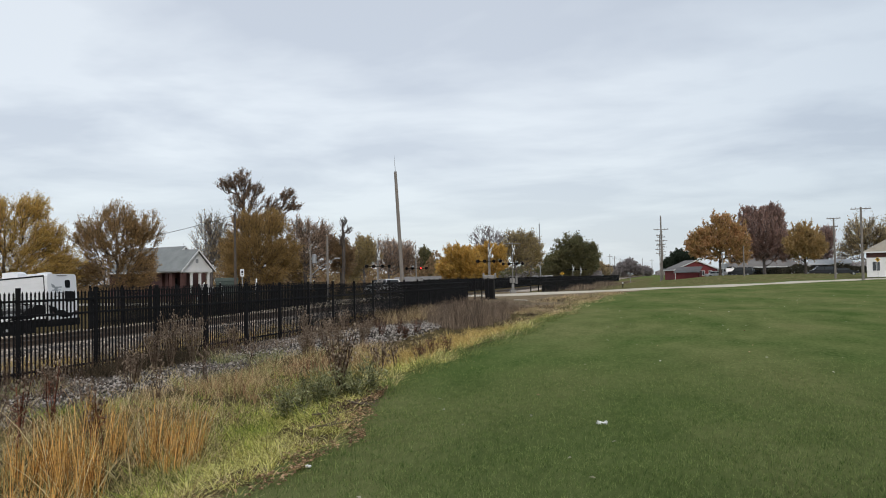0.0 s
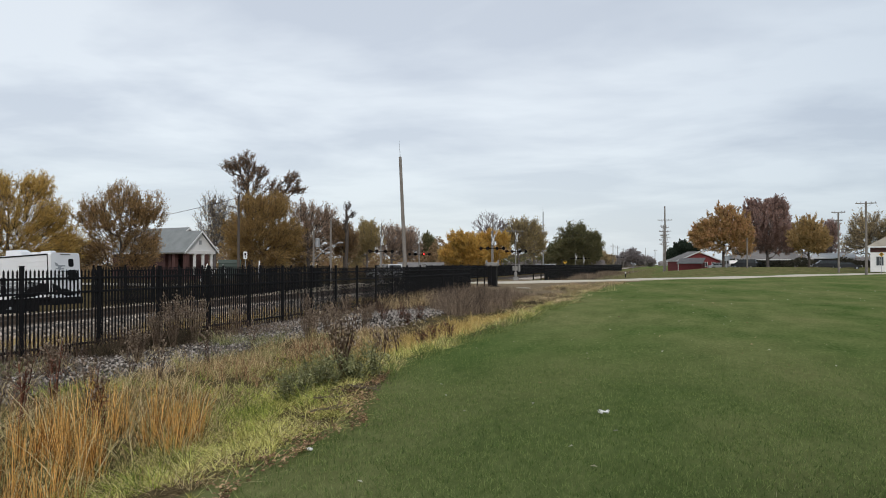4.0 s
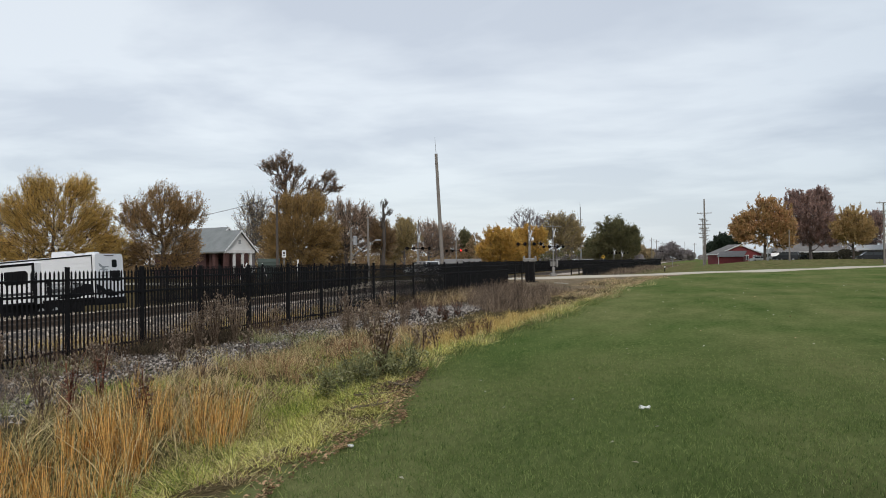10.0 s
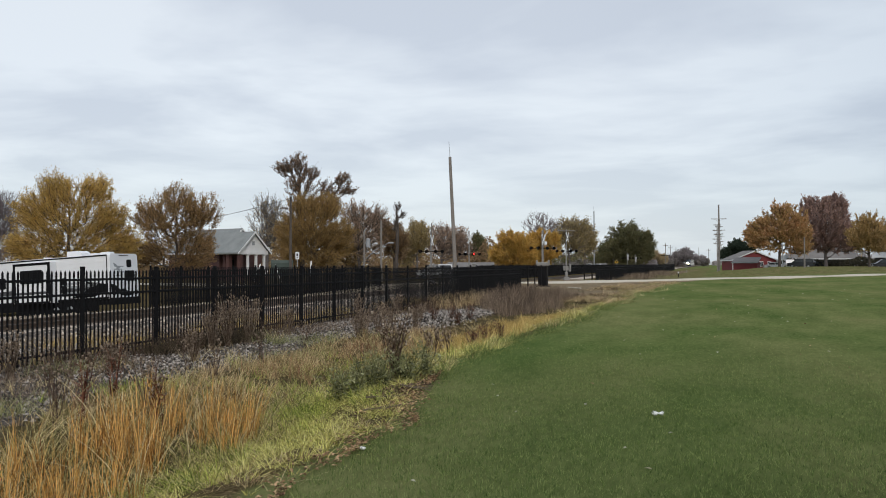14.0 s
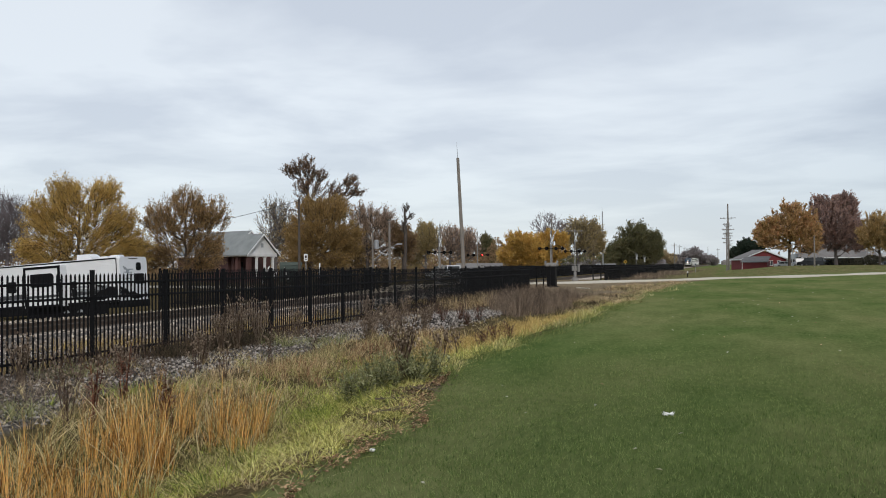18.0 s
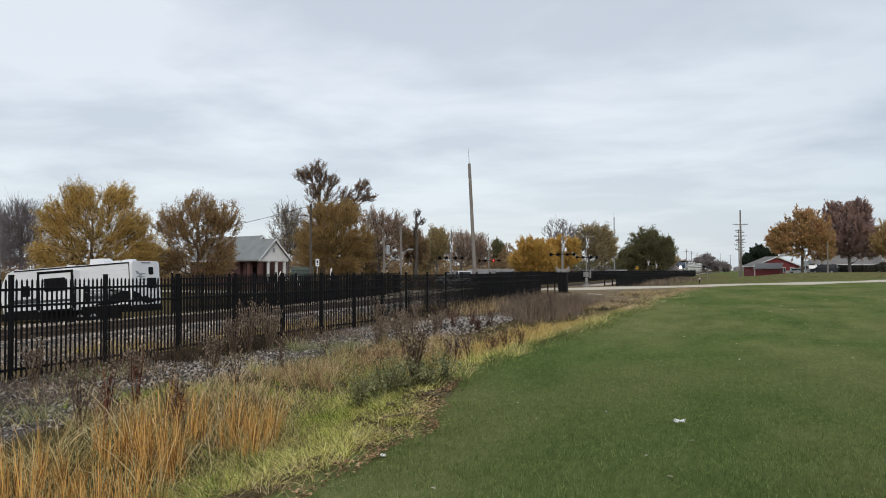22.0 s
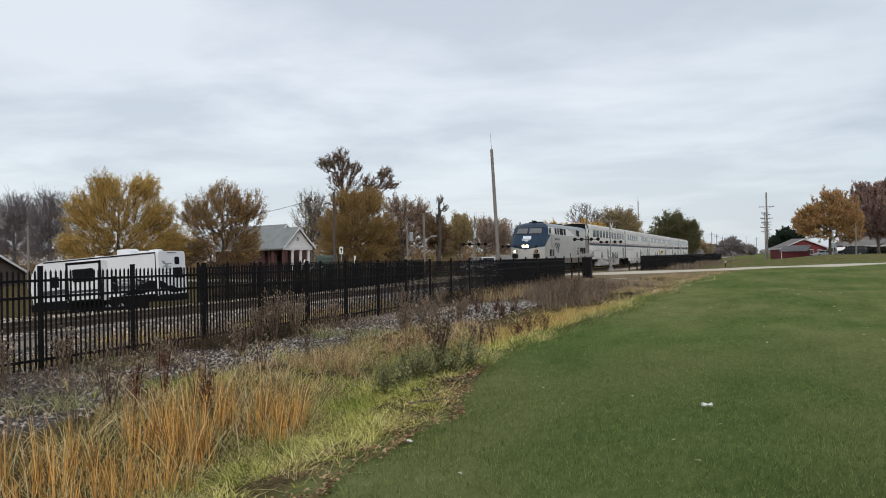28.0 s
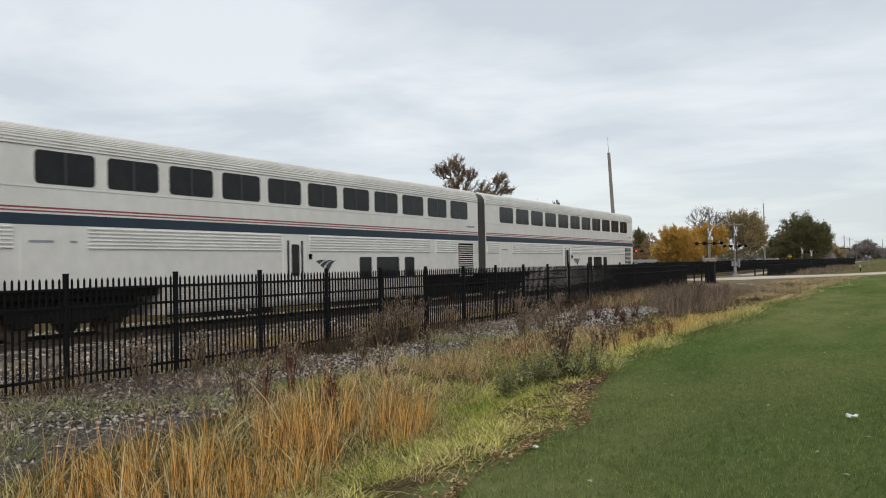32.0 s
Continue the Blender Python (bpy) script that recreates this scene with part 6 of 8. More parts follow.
# ---- trailer beyond the tracks ----
def trailer():
    L, W, H = 8.7, 2.44, 2.45
    t = thing("travel_trailer", "white travel trailer with a dark-framed slide-out, parked beyond the tracks", "trailer", m=pose(-31.12, 39.25, -1.0, 0, 0, 182.2) @ pose(0, 0, 0, 0, 3.6, 0))
    z0, z1 = 0.72, 0.72 + H
    prof = [(0, z0), (0, z1 - 0.25), (0.05, z1 - 0.08), (0.22, z1), (L - 0.9, z1), (L - 0.4, z1 - 0.15), (L, z1 - 0.75), (L + 0.1, z0 + 0.8), (L - 0.05, z0)]
    s = Shape().prism(prof, "y", -W, 0)
    part("shell", s, M_rv, t, "white corrugated aluminium shell")
    part("roof_edge", Shape().box(0.12, -0.02, z1 - 0.10, L - 0.9, 0.035, z1 - 0.03, 0.01), M_black, t, "black roof moulding")
    part("rear_cap", Shape().prism(rounded(-W - 0.01, z0 + 0.02, 0.01, z1 + 0.015, 0.2), "x", -0.06, 0.12), M_rv, t, "smooth white rear cap with rounded corners")
    for k in range(8):
        z = z0 + 0.35 + k * 0.24
        part("siding_rib", Shape().box(0.2, -0.005, z, L - 1.0, 0.012, z + 0.02), M_rv, t)
    sl = part("slide_out", Shape().box(3.35, -0.1, z0 - 0.02, 5.75, 0.55, z1 - 0.22, 0.02), M_rv, t, "slide-out room section")
    for a, b, c, d in ((3.35, z1 - 0.36, 5.75, z1 - 0.22), (3.35, z0 + 0.1, 3.5, z1 - 0.36), (5.6, z0 + 0.1, 5.75, z1 - 0.36)):
        part("trim", Shape().box(a, 0.5, b, c, 0.575, d, 0.01), M_black, sl, "black slide-out trim")
    part("window", Shape().prism(rounded(3.85, z1 - 1.35, 5.3, z1 - 0.62, 0.1), "y", 0.55, 0.575), M_black, sl, "black tinted window")
    for a, b, zz, hh in ((6.75, 7.3, z0 + 0.9, 0.62), (2.72, 3.05, z0 + 0.35, 0.95)):
        part("window", Shape().prism(rounded(a, zz, b, zz + hh, 0.08), "y", -0.01, 0.02), M_black, t, "black tinted window")
    part("rear_window", Shape().prism(rounded(-1.86, z1 - 0.74, -1.44, z1 - 0.31, 0.1), "x", -0.085, -0.05), M_black, t, "small black rear window")
    part("rear_panel", Shape().prism(rounded(-2.12, z1 - 1.5, -1.36, z1 - 0.92, 0.05), "x", -0.08, -0.05), M_black, t, "black panel on the rear wall")
    part("corner_trim", Shape().box(0.115, -0.02, z0 + 0.02, 0.165, 0.03, z1 - 0.12, 0.008), M_black, t, "black corner moulding")
    part("bumper", Shape().box(-0.22, -W + 0.05, z0 - 0.32, 0.1, -0.02, z0 + 0.06, 0.02), M_black, t, "black steel bumper")
    part("emblem", Shape().prism([(-0.28, z1 - 0.5), (-0.5, z1 - 0.56), (-0.62, z1 - 0.66), (-0.92, z1 - 0.7), (-0.74, z1 - 0.82), (-0.84, z1 - 0.95), (-0.5, z1 - 0.86), (-0.56, z1 - 0.74), (-0.36, z1 - 0.68)], "x", -0.07, -0.055), M_roofgrey, t, "grey swept emblem")
    part("swoosh", Shape().prism([(-0.02, z1 - 1.62), (-0.6, z1 - 1.78), (-0.75, z1 - 1.95), (-1.2, z1 - 1.9), (-1.5, z1 - 2.1), (-2.1, z1 - 2.25), (-1.2, z1 - 2.34), (-0.5, z1 - 2.16), (-0.02, z1 - 2.1)], "x", -0.072, -0.055), M_black, t, "black sweeping graphic round the rear corner")
    part("swoosh", Shape().prism([(0.17, z1 - 1.62), (0.17, z1 - 2.05), (1.1, z1 - 2.28), (2.6, z1 - 2.3), (1.7, z1 - 2.05), (1.2, z1 - 1.72), (1.5, z1 - 1.42), (0.7, z1 - 1.55)], "y", 0.0, 0.02), M_black, t, "black sweeping graphic round the rear corner")
    part("swoosh", Shape().prism([(0.4, z1 - 1.3), (0.9, z1 - 1.52), (2.2, z1 - 1.62), (3.2, z1 - 1.5), (2.2, z1 - 1.78), (0.9, z1 - 1.7)], "y", 0.0, 0.02), M_roofgrey, t, "grey sweeping graphic along the side")
    for k, (a, b, w, h) in enumerate([(-1.15, 2.45, 0.5, 0.06), (-1.05, 2.3, 0.7, 0.05), (-1.2, 2.15, 0.6, 0.06), (-1.0, 1.95, 0.55, 0.05), (-1.1, 1.7, 0.8, 0.04)]):
        part("decal", Shape().box(-0.068, a, b, -0.061, a + w, b + h), M_roofgrey, t)
    for k, (a, b, w) in enumerate([(0.5, 1.75, 1.1), (1.5, 1.1, 1.2), (6.0, 1.16, 1.2), (1.9, 1.62, 0.8), (7.3, 1.36, 1.0)]):
        part("decal", Shape().box(a, 0.002, b, a + w, 0.009, b + 0.12), M_roofgrey, t, "grey sweeping decal")
    for y in (-W + 0.2, -0.3):
        part("tail_light", Shape().box(-0.09, y - 0.08, z0 + 0.2, -0.05, y + 0.08, z0 + 0.45, 0.01), M_lens, t)
    part("marker_lights", Shape().box(-0.08, -1.6, z1 - 0.1, -0.055, -0.8, z1 - 0.06), M_lens, t)
    ac = part("air_conditioner", Shape().prism([(2.35, z1), (3.35, z1), (3.3, z1 + 0.34), (2.55, z1 + 0.34), (2.35, z1 + 0.2)], "y", -1.6, -0.85), M_rv, t, "white rooftop air conditioner")
    for x, w, h in ((1.35, 0.5, 0.14), (0.55, 0.6, 0.16), (4.6, 0.3, 0.1)):
        part("roof_vent", Shape().box(x, -1.3, z1 - 0.01, x + w, -0.8, z1 + h, 0.04), M_rv, t, "white roof vent cover")
    part("chassis", Shape().box(0.1, -W + 0.2, z0 - 0.3, L - 0.1, -0.12, z0, 0.02), M_black, t, "black frame under the floor")
    # black panels reach low, standing for undercarriage and the shade below it
    part("skirt", Shape().box(0.9, -0.16, 0.12, 6.2, -0.04, z0, 0.02).box(1.5, -0.14, -0.08, 5.9, 0.02, 0.3, 0.02).box(6.2, -0.16, 0.3, L + 0.2, -0.04, z0, 0.02), M_black, t, "black gear under the body, drawn down to include the shade beneath")
    part("lower_band", Shape().box(0.1, -0.01, z0, L - 0.1, 0.014, z0 + 0.13, 0.004), M_black, t, "black lower graphics band")
    for a, b in ((0.9, 3.2), (5.85, L - 0.3)):
        part("grey_band", Shape().prism([(a, z0 + 0.54), (b, z0 + 0.5), (b - 0.15, z0 + 0.7), (a + 0.2, z0 + 0.8)], "y", -0.01, 0.016), M_rvgrey, t, "dark grey sweeping graphics")
    part("grey_band", Shape().box(3.52, 0.5, z0 + 0.5, 5.58, 0.562, z0 + 0.64, 0.004), M_rvgrey, t, "dark grey graphics on the slide-out")
    part("lower_band", Shape().box(3.4, 0.5, z0 - 0.02, 5.7, 0.565, z0 + 0.1, 0.004), M_black, t, "black graphics on the slide-out")
    for x in (2.6, 3.5):
        w = part("wheel", Shape().tube((x, -0.32, 0.26), (x, -0.05, 0.26), 0.36, n=18), M_rubber, t)
        part("rim", Shape().tube((x, -0.06, 0.26), (x, -0.03, 0.26), 0.2, n=12), M_roofgrey, w)
    part("hitch", Shape().box(L - 0.2, -W / 2 - 0.1, z0 - 0.2, L + 1.1, -W / 2 + 0.1, z0 - 0.05, 0.02), M_black, t)
    return t


M_rvgrey = material("dark_grey_graphic", (0.03, 0.03, 0.033), (0.07, 0.07, 0.075), 1.0, 0.45)
M_rv = material("trailer_white", (0.66, 0.67, 0.68), (0.78, 0.79, 0.80), 0.8, 0.42, 0, 0.03)
trailer()


# ---- houses ----
def gable_house(name, az, rng, rz, w, d, eave, apex, wall, roof, label, z=None, trim=None, windows=(), doors=(), over=0.35, back=0.0, gable=None):
    """A house whose gabled front is w wide and faces local -y; its ridge runs d metres back."""
    p = place(az, rng, z)
    h = thing(name, label, "house", m=pose(p.x, p.y, p.z, 0, 0, rz))
    s = Shape()
    s.box(-w / 2, 0, -0.3, w / 2, d, eave)
    part("wall", s, wall, h, "outer walls")
    gs = Shape()
    gs.prism([(-w / 2, eave), (w / 2, eave), (0, apex)], "y", 0.002, d - 0.002)
    part("gable", gs, gable or wall, h)
    k = (apex - eave) / (w / 2)
    for sg in (-1, 1):
        a = (sg * (w / 2 + over), -over, eave - k * over + 0.12)
        b = (sg * (w / 2 + over), d + over, eave - k * over + 0.12)
        part("roof", slab(a, (0, -over, apex + 0.12), (0, d + over, apex + 0.12), b, 0.12), roof, h, "shingled roof slope")
        part("bargeboard", slab((sg * (w / 2 + over), -over - 0.05, eave - k * over + 0.1), (0, -over - 0.05, apex + 0.1), (0, -over - 0.004, apex + 0.1), (sg * (w / 2 + over), -over - 0.004, eave - k * over + 0.1), 0.22), trim or M_white, h)
        part("fascia", Shape().box(sg * (w / 2 + over) - 0.03, -over, eave - k * over - 0.1, sg * (w / 2 + over) + 0.03, d + over, eave - k * over + 0.1), trim or M_white, h)
    for x, z0, ww, hh in windows:
        f = part("window", Shape().box(x - ww / 2 - 0.08, -0.06, z0 - 0.08, x + ww / 2 + 0.08, 0.0, z0 + hh + 0.08, 0.01), M_white, h)
        part("pane", Shape().box(x - ww / 2, -0.075, z0, x + ww / 2, -0.061, z0 + hh), M_window, f)
        part("glazing_bar", Shape().box(x - 0.02, -0.082, z0, x + 0.02, -0.074, z0 + hh), M_white, f)
    for x, ww, hh in doors:
        f = part("door", Shape().box(x - ww / 2, -0.07, 0, x + ww / 2, 0, hh, 0.01), M_white, h)
        part("door_handle", Shape().tube((x + ww * 0.36, -0.1, hh / 2), (x + ww * 0.36, -0.06, hh / 2), 0.03, n=8), M_black, f)
    return h


gable_house("brick_house", 30.6, 113.2, 68, 6.6, 11, 3.75, 6.6, M_brick, M_shingle, "red-brown brick house with a grey shingled roof", z=-0.5, gable=M_white, windows=((-2.2, 1.3, 0.9, 1.3),))
pp = place(29.75, 108.5, -0.5)
porch = thing("porch", "white gabled porch on square columns before the brick house", "porch", m=pose(pp.x, pp.y, pp.z, 0, 0, 73))
part("deck", Shape().box(-2.3, 0, -0.2, 2.3, 4.2, 0.6, 0.03), M_brick, porch, "raised brick deck")
for x in (-0.85, 0.5, 1.85):
    c = part("column", Shape().box(x - 0.13, 0.15, 0.6, x + 0.13, 0.41, 3.3, 0.015), M_white, porch, "square white column")
    part("capital", Shape().box(x - 0.19, 0.09, 3.2, x + 0.19, 0.47, 3.32, 0.01), M_white, c)
    part("plinth", Shape().box(x - 0.19, 0.09, 0.6, x + 0.19, 0.47, 0.75, 0.01), M_white, c)
part("beam", Shape().box(-2.35, 0.05, 3.32, 2.35, 0.5, 3.75, 0.02).box(-2.35, 0.5, 3.32, -1.95, 4.2, 3.75, 0.02).box(1.95, 0.5, 3.32, 2.35, 4.2, 3.75, 0.02), M_white, porch, "white entablature")
part("gable", Shape().prism([(-2.3, 3.75), (2.3, 3.75), (0, 5.95)], "y", 0.2, 0.35), M_white, porch, "white boarded gable")
part("vent", Shape().box(-0.2, 0.17, 4.45, 0.2, 0.205, 4.95), M_roofgrey, porch, "grey louvred vent")
for sg in (-1, 1):
    part("roof", slab((sg * 2.75, -0.15, 3.55), (0, -0.15, 6.15), (0, 5.2, 6.15), (sg * 2.75, 5.2, 3.55), 0.14), M_shingle, porch, "grey shingled roof slope")
    part("bargeboard", slab((sg * 2.75, -0.2, 3.54), (0, -0.2, 6.14), (0, -0.152, 6.14), (sg * 2.75, -0.152, 3.54), 0.24), M_white, porch)
for x, y in ((-1.2, 3.6), (1.2, 3.6), (-2.05, 0.1), (-2.05, 2.0)):
    part("brick_pier", Shape().box(x - 0.26, y, 0.6, x + 0.26, y + 0.5, 3.32, 0.02), M_brick, porch)
part("front_door", Shape().box(-0.5, 4.15, 0.6, 0.5, 4.25, 2.7, 0.02), M_iron, porch, "dark front door")

M_cottage = material("brown_siding", (0.055, 0.042, 0.034), (0.10, 0.078, 0.062), 1.0, 0.85, 0, 0.2)
gable_house("brown_cottage", 47.6, 88, 95, 7.0, 9, 1.8, 3.4, M_cottage, M_brownroof, "dark brown cottage with a grey-brown roof behind bare trees", z=-1.0, windows=((0, 0.5, 1.1, 0.9),))
gable_house("red_house", -2.3, 188, 22, 9.4, 5.0, 2.4, 4.2, M_barnred, M_brownroof, "dark red boarded house with a grey low-pitched roof", z=0.0, windows=((1.4, 1.1, 0.9, 0.9), (3.2, 1.1, 0.6, 0.9)))
g = place(-1.75, 178, 0.0)
ext = thing("red_shed", "low dark red lean-to with a grey roof beside the red house", "shed", m=pose(g.x, g.y, g.z, 0, 0, -10))
part("wall", Shape().box(-2.3, 0, -0.3, 2.3, 4, 1.9), M_barnred, ext)
part("roof", slab((-2.5, -0.3, 1.9), (2.5, -0.3, 1.9), (2.5, 4.2, 2.9), (-2.5, 4.2, 2.9), 0.14), M_brownroof, ext)
part("fascia", Shape().box(-2.5, -0.36, 1.72, 2.5, -0.305, 1.9), M_roofgrey, ext)
part("corner_board", Shape().box(-2.3, -0.05, -0.3, -2.16, -0.002, 1.9), M_white, ext)
# siding colour kept near black, for the shade below eaves and porch
M_shadedtaupe = material("shaded_taupe_siding", (0.035, 0.031, 0.029), (0.07, 0.062, 0.057), 1.0, 0.8, 0, 0.2)
M_palesiding = material("pale_siding", (0.36, 0.375, 0.38), (0.48, 0.495, 0.50), 1.0, 0.7, 0, 0.15)


def ridge_house(name, az, rng, rz, w, d, eave, apex, wall, roof, label, z, windows=(), door=None, garage=None):
    """A house whose ridge runs along its front; the front faces local -y."""
    p = place(az, rng, z)
    h = thing(name, label, "house", m=pose(p.x, p.y, p.z, 0, 0, rz))
    part("wall", Shape().box(-w / 2, 0, -0.3, w / 2, d, eave), wall, h, "outer walls")
    part("gable", Shape().prism([(0.0, eave), (d, eave), (d / 2, apex)], "x", -w / 2, w / 2), wall, h)
    k = (apex - eave) / (d / 2)
    o = 0.5
    part("roof", slab((-w / 2 - o, -o, eave - k * o + 0.1), (w / 2 + o, -o, eave - k * o + 0.1), (w / 2 + o, d / 2, apex + 0.1), (-w / 2 - o, d / 2, apex + 0.1), 0.14), roof, h, "shingled front roof slope")
    part("roof", slab((-w / 2 - o, d + o, eave - k * o + 0.1), (w / 2 + o, d + o, eave - k * o + 0.1), (w / 2 + o, d / 2, apex + 0.1), (-w / 2 - o, d / 2, apex + 0.1), 0.14), roof, h, "shingled rear roof slope")
    part("fascia", Shape().box(-w / 2 - o, -o - 0.05, eave - k * o - 0.12, w / 2 + o, -o - 0.004, eave - k * o + 0.1), M_white, h)
    for x, z0, ww, hh in windows:
        f = part("window", Shape().box(x - ww / 2 - 0.08, -0.06, z0 - 0.08, x + ww / 2 + 0.08, 0.0, z0 + hh + 0.08, 0.01), M_white, h)
        part("pane", Shape().box(x - ww / 2, -0.075, z0, x + ww / 2, -0.061, z0 + hh), M_window, f)
        part("glazing_bar", Shape().box(x - 0.02, -0.082, z0, x + 0.02, -0.074, z0 + hh), M_white, f)
    if door is not None:
        f = part("door", Shape().box(door - 0.5, -0.07, 0, door + 0.5, 0, 2.1, 0.01), M_white, h)
        part("door_handle", Shape().tube((door + 0.36, -0.1, 1), (door + 0.36, -0.06, 1), 0.03, n=8), M_black, f)
    if garage is not None:
        f = part("garage_door", Shape().box(garage - 1.3, -0.06, 0, garage + 1.3, 0, 2.2, 0.01), M_white, h)
        for kk in range(3):
            part("panel_groove", Shape().box(garage - 1.25, -0.066, 0.5 + kk * 0.55, garage + 1.25, -0.0605, 0.54 + kk * 0.55), M_roofgrey, f)
    return h


ridge_house("low_house", -6.15, 205, -6, 12.5, 8, 2.7, 4.9, M_shadedtaupe, M_brownroof, "low house with shade-darkened walls and a pale grey roof behind the trees", 0.2, ((-4, 1.0, 1.4, 1.0),), None)
ridge_house("bungalow", -10.1, 195, -10, 7.2, 6, 2.7, 3.5, M_shadedtaupe, M_palesiding, "bungalow with a shallow pale roof and walls darkened for porch shade", 0.3, ((-2, 1.0, 1.2, 1.0), (2.2, 1.0, 1.2, 1.0)), 0.2)
ridge_house("grey_garage", -4.55, 206, -4, 4.6, 5, 2.3, 3.2, M_palesiding, M_shingle, "small pale garage between the red and the dark house", 0.2, (), None, 0.6)

# white house under a hipped tan roof, with brick between its windows and the eaves
p = place(-13.9, 152, 0.7)
h = thing("white_house", "white house with a broad hipped tan roof and a brick band", "house", m=pose(p.x, p.y, p.z, 0, 0, -14))
W2, D2, EAVE, APEX = 4.75, 8.0, 3.7, 6.3
part("wall", Shape().box(-W2, 0, -0.3, W2, D2, 2.75), M_white, h, "white outer walls")
part("brick_band", Shape().box(-W2 - 0.01, -0.01, 2.755, W2 + 0.01, D2 + 0.01, EAVE), M_brick, h, "dark brick band below the eaves")
e = 0.55
c = [(-W2 - e, -e, EAVE), (W2 + e, -e, EAVE), (W2 + e, D2 + e, EAVE), (-W2 - e, D2 + e, EAVE)]
ra, rb = (-W2 + 3.9, D2 / 2, APEX), (W2 - 3.9, D2 / 2, APEX)
part("roof", Shape().add(c + [ra, rb], [(0, 1, 5, 4), (1, 2, 5), (2, 3, 4, 5), (3, 0, 4), (3, 2, 1, 0)]), M_tan, h, "hipped tan shingle roof")
part("fascia", Shape().box(-W2 - e, -e - 0.05, EAVE - 0.2, W2 + e, -e - 0.004, EAVE), M_white, h)
for x, z0, ww, hh in ((-3.4, 0.7, 1.0, 1.4), (-1.5, 0.9, 1.0, 1.2), (2.5, 0.9, 1.4, 1.2)):
    f = part("window", Shape().box(x - ww / 2 - 0.08, -0.06, z0 - 0.08, x + ww / 2 + 0.08, 0.0, z0 + hh + 0.08, 0.01), M_white, h)
    part("pane", Shape().box(x - ww / 2, -0.075, z0, x + ww / 2, -0.061, z0 + hh), M_window, f)
    part("glazing_bar", Shape().box(x - 0.02, -0.082, z0, x + 0.02, -0.074, z0 + hh), M_white, f)
f = part("door", Shape().box(0.0, -0.07, 0, 1.0, 0, 2.1, 0.01), M_iron, h, "dark door")
part("door_handle", Shape().tube((0.86, -0.1, 1), (0.86, -0.06, 1), 0.03, n=8), M_galv, f)


# leaning stakes and a low green bin by the brick house
M_bin = material("dark_green_paint", (0.03, 0.05, 0.042), (0.06, 0.085, 0.072), 2, 0.6)
for az, rr, h, tilt in ((29.9, 84, 1.5, 22), (28.0, 82, 1.35, -18), (26.2, 82, 1.6, 3), (29.5, 85, 1.2, 35)):
    p = place(az, rr)
    g = thing("leaning_stake", "white painted stake leaning beside the brick house", "stake", "white stakes", pose(p.x, p.y, p.z, 0, 0, az) @ pose(0, 0, 0, 0, tilt, 0))
    part("shaft", Shape().box(-0.06, -0.04, -0.1, 0.06, 0.04, h + 0.5, 0.01), M_white, g)
    part("tip", Shape().add([(-0.06, -0.04, h + 0.5), (0.06, -0.04, h + 0.5), (0.06, 0.04, h + 0.5), (-0.06, 0.04, h + 0.5), (0, 0, h + 0.62)], [(0, 1, 4), (1, 2, 4), (2, 3, 4), (3, 0, 4)]), M_white, g)
p = place(28.0, 92)
g = thing("storage_bin", "low dark green steel bin beside the brick house", "bin", m=pose(p.x, p.y, p.z, 0, 0, 29))
part("body", Shape().box(-1.1, -0.8, 0.0, 1.1, 0.8, 2.0, 0.04), M_bin, g)
part("lid", Shape().prism([(-0.85, 2.0), (0.85, 2.0), (0.8, 2.2), (-0.8, 2.35)], "x", -1.15, 1.15), M_bin, g, "sloping green lid")
for x in (-0.9, 0.0, 0.9):
    part("rib", Shape().box(x - 0.04, -0.86, 0.1, x + 0.04, -0.802, 1.95), M_bin, g)


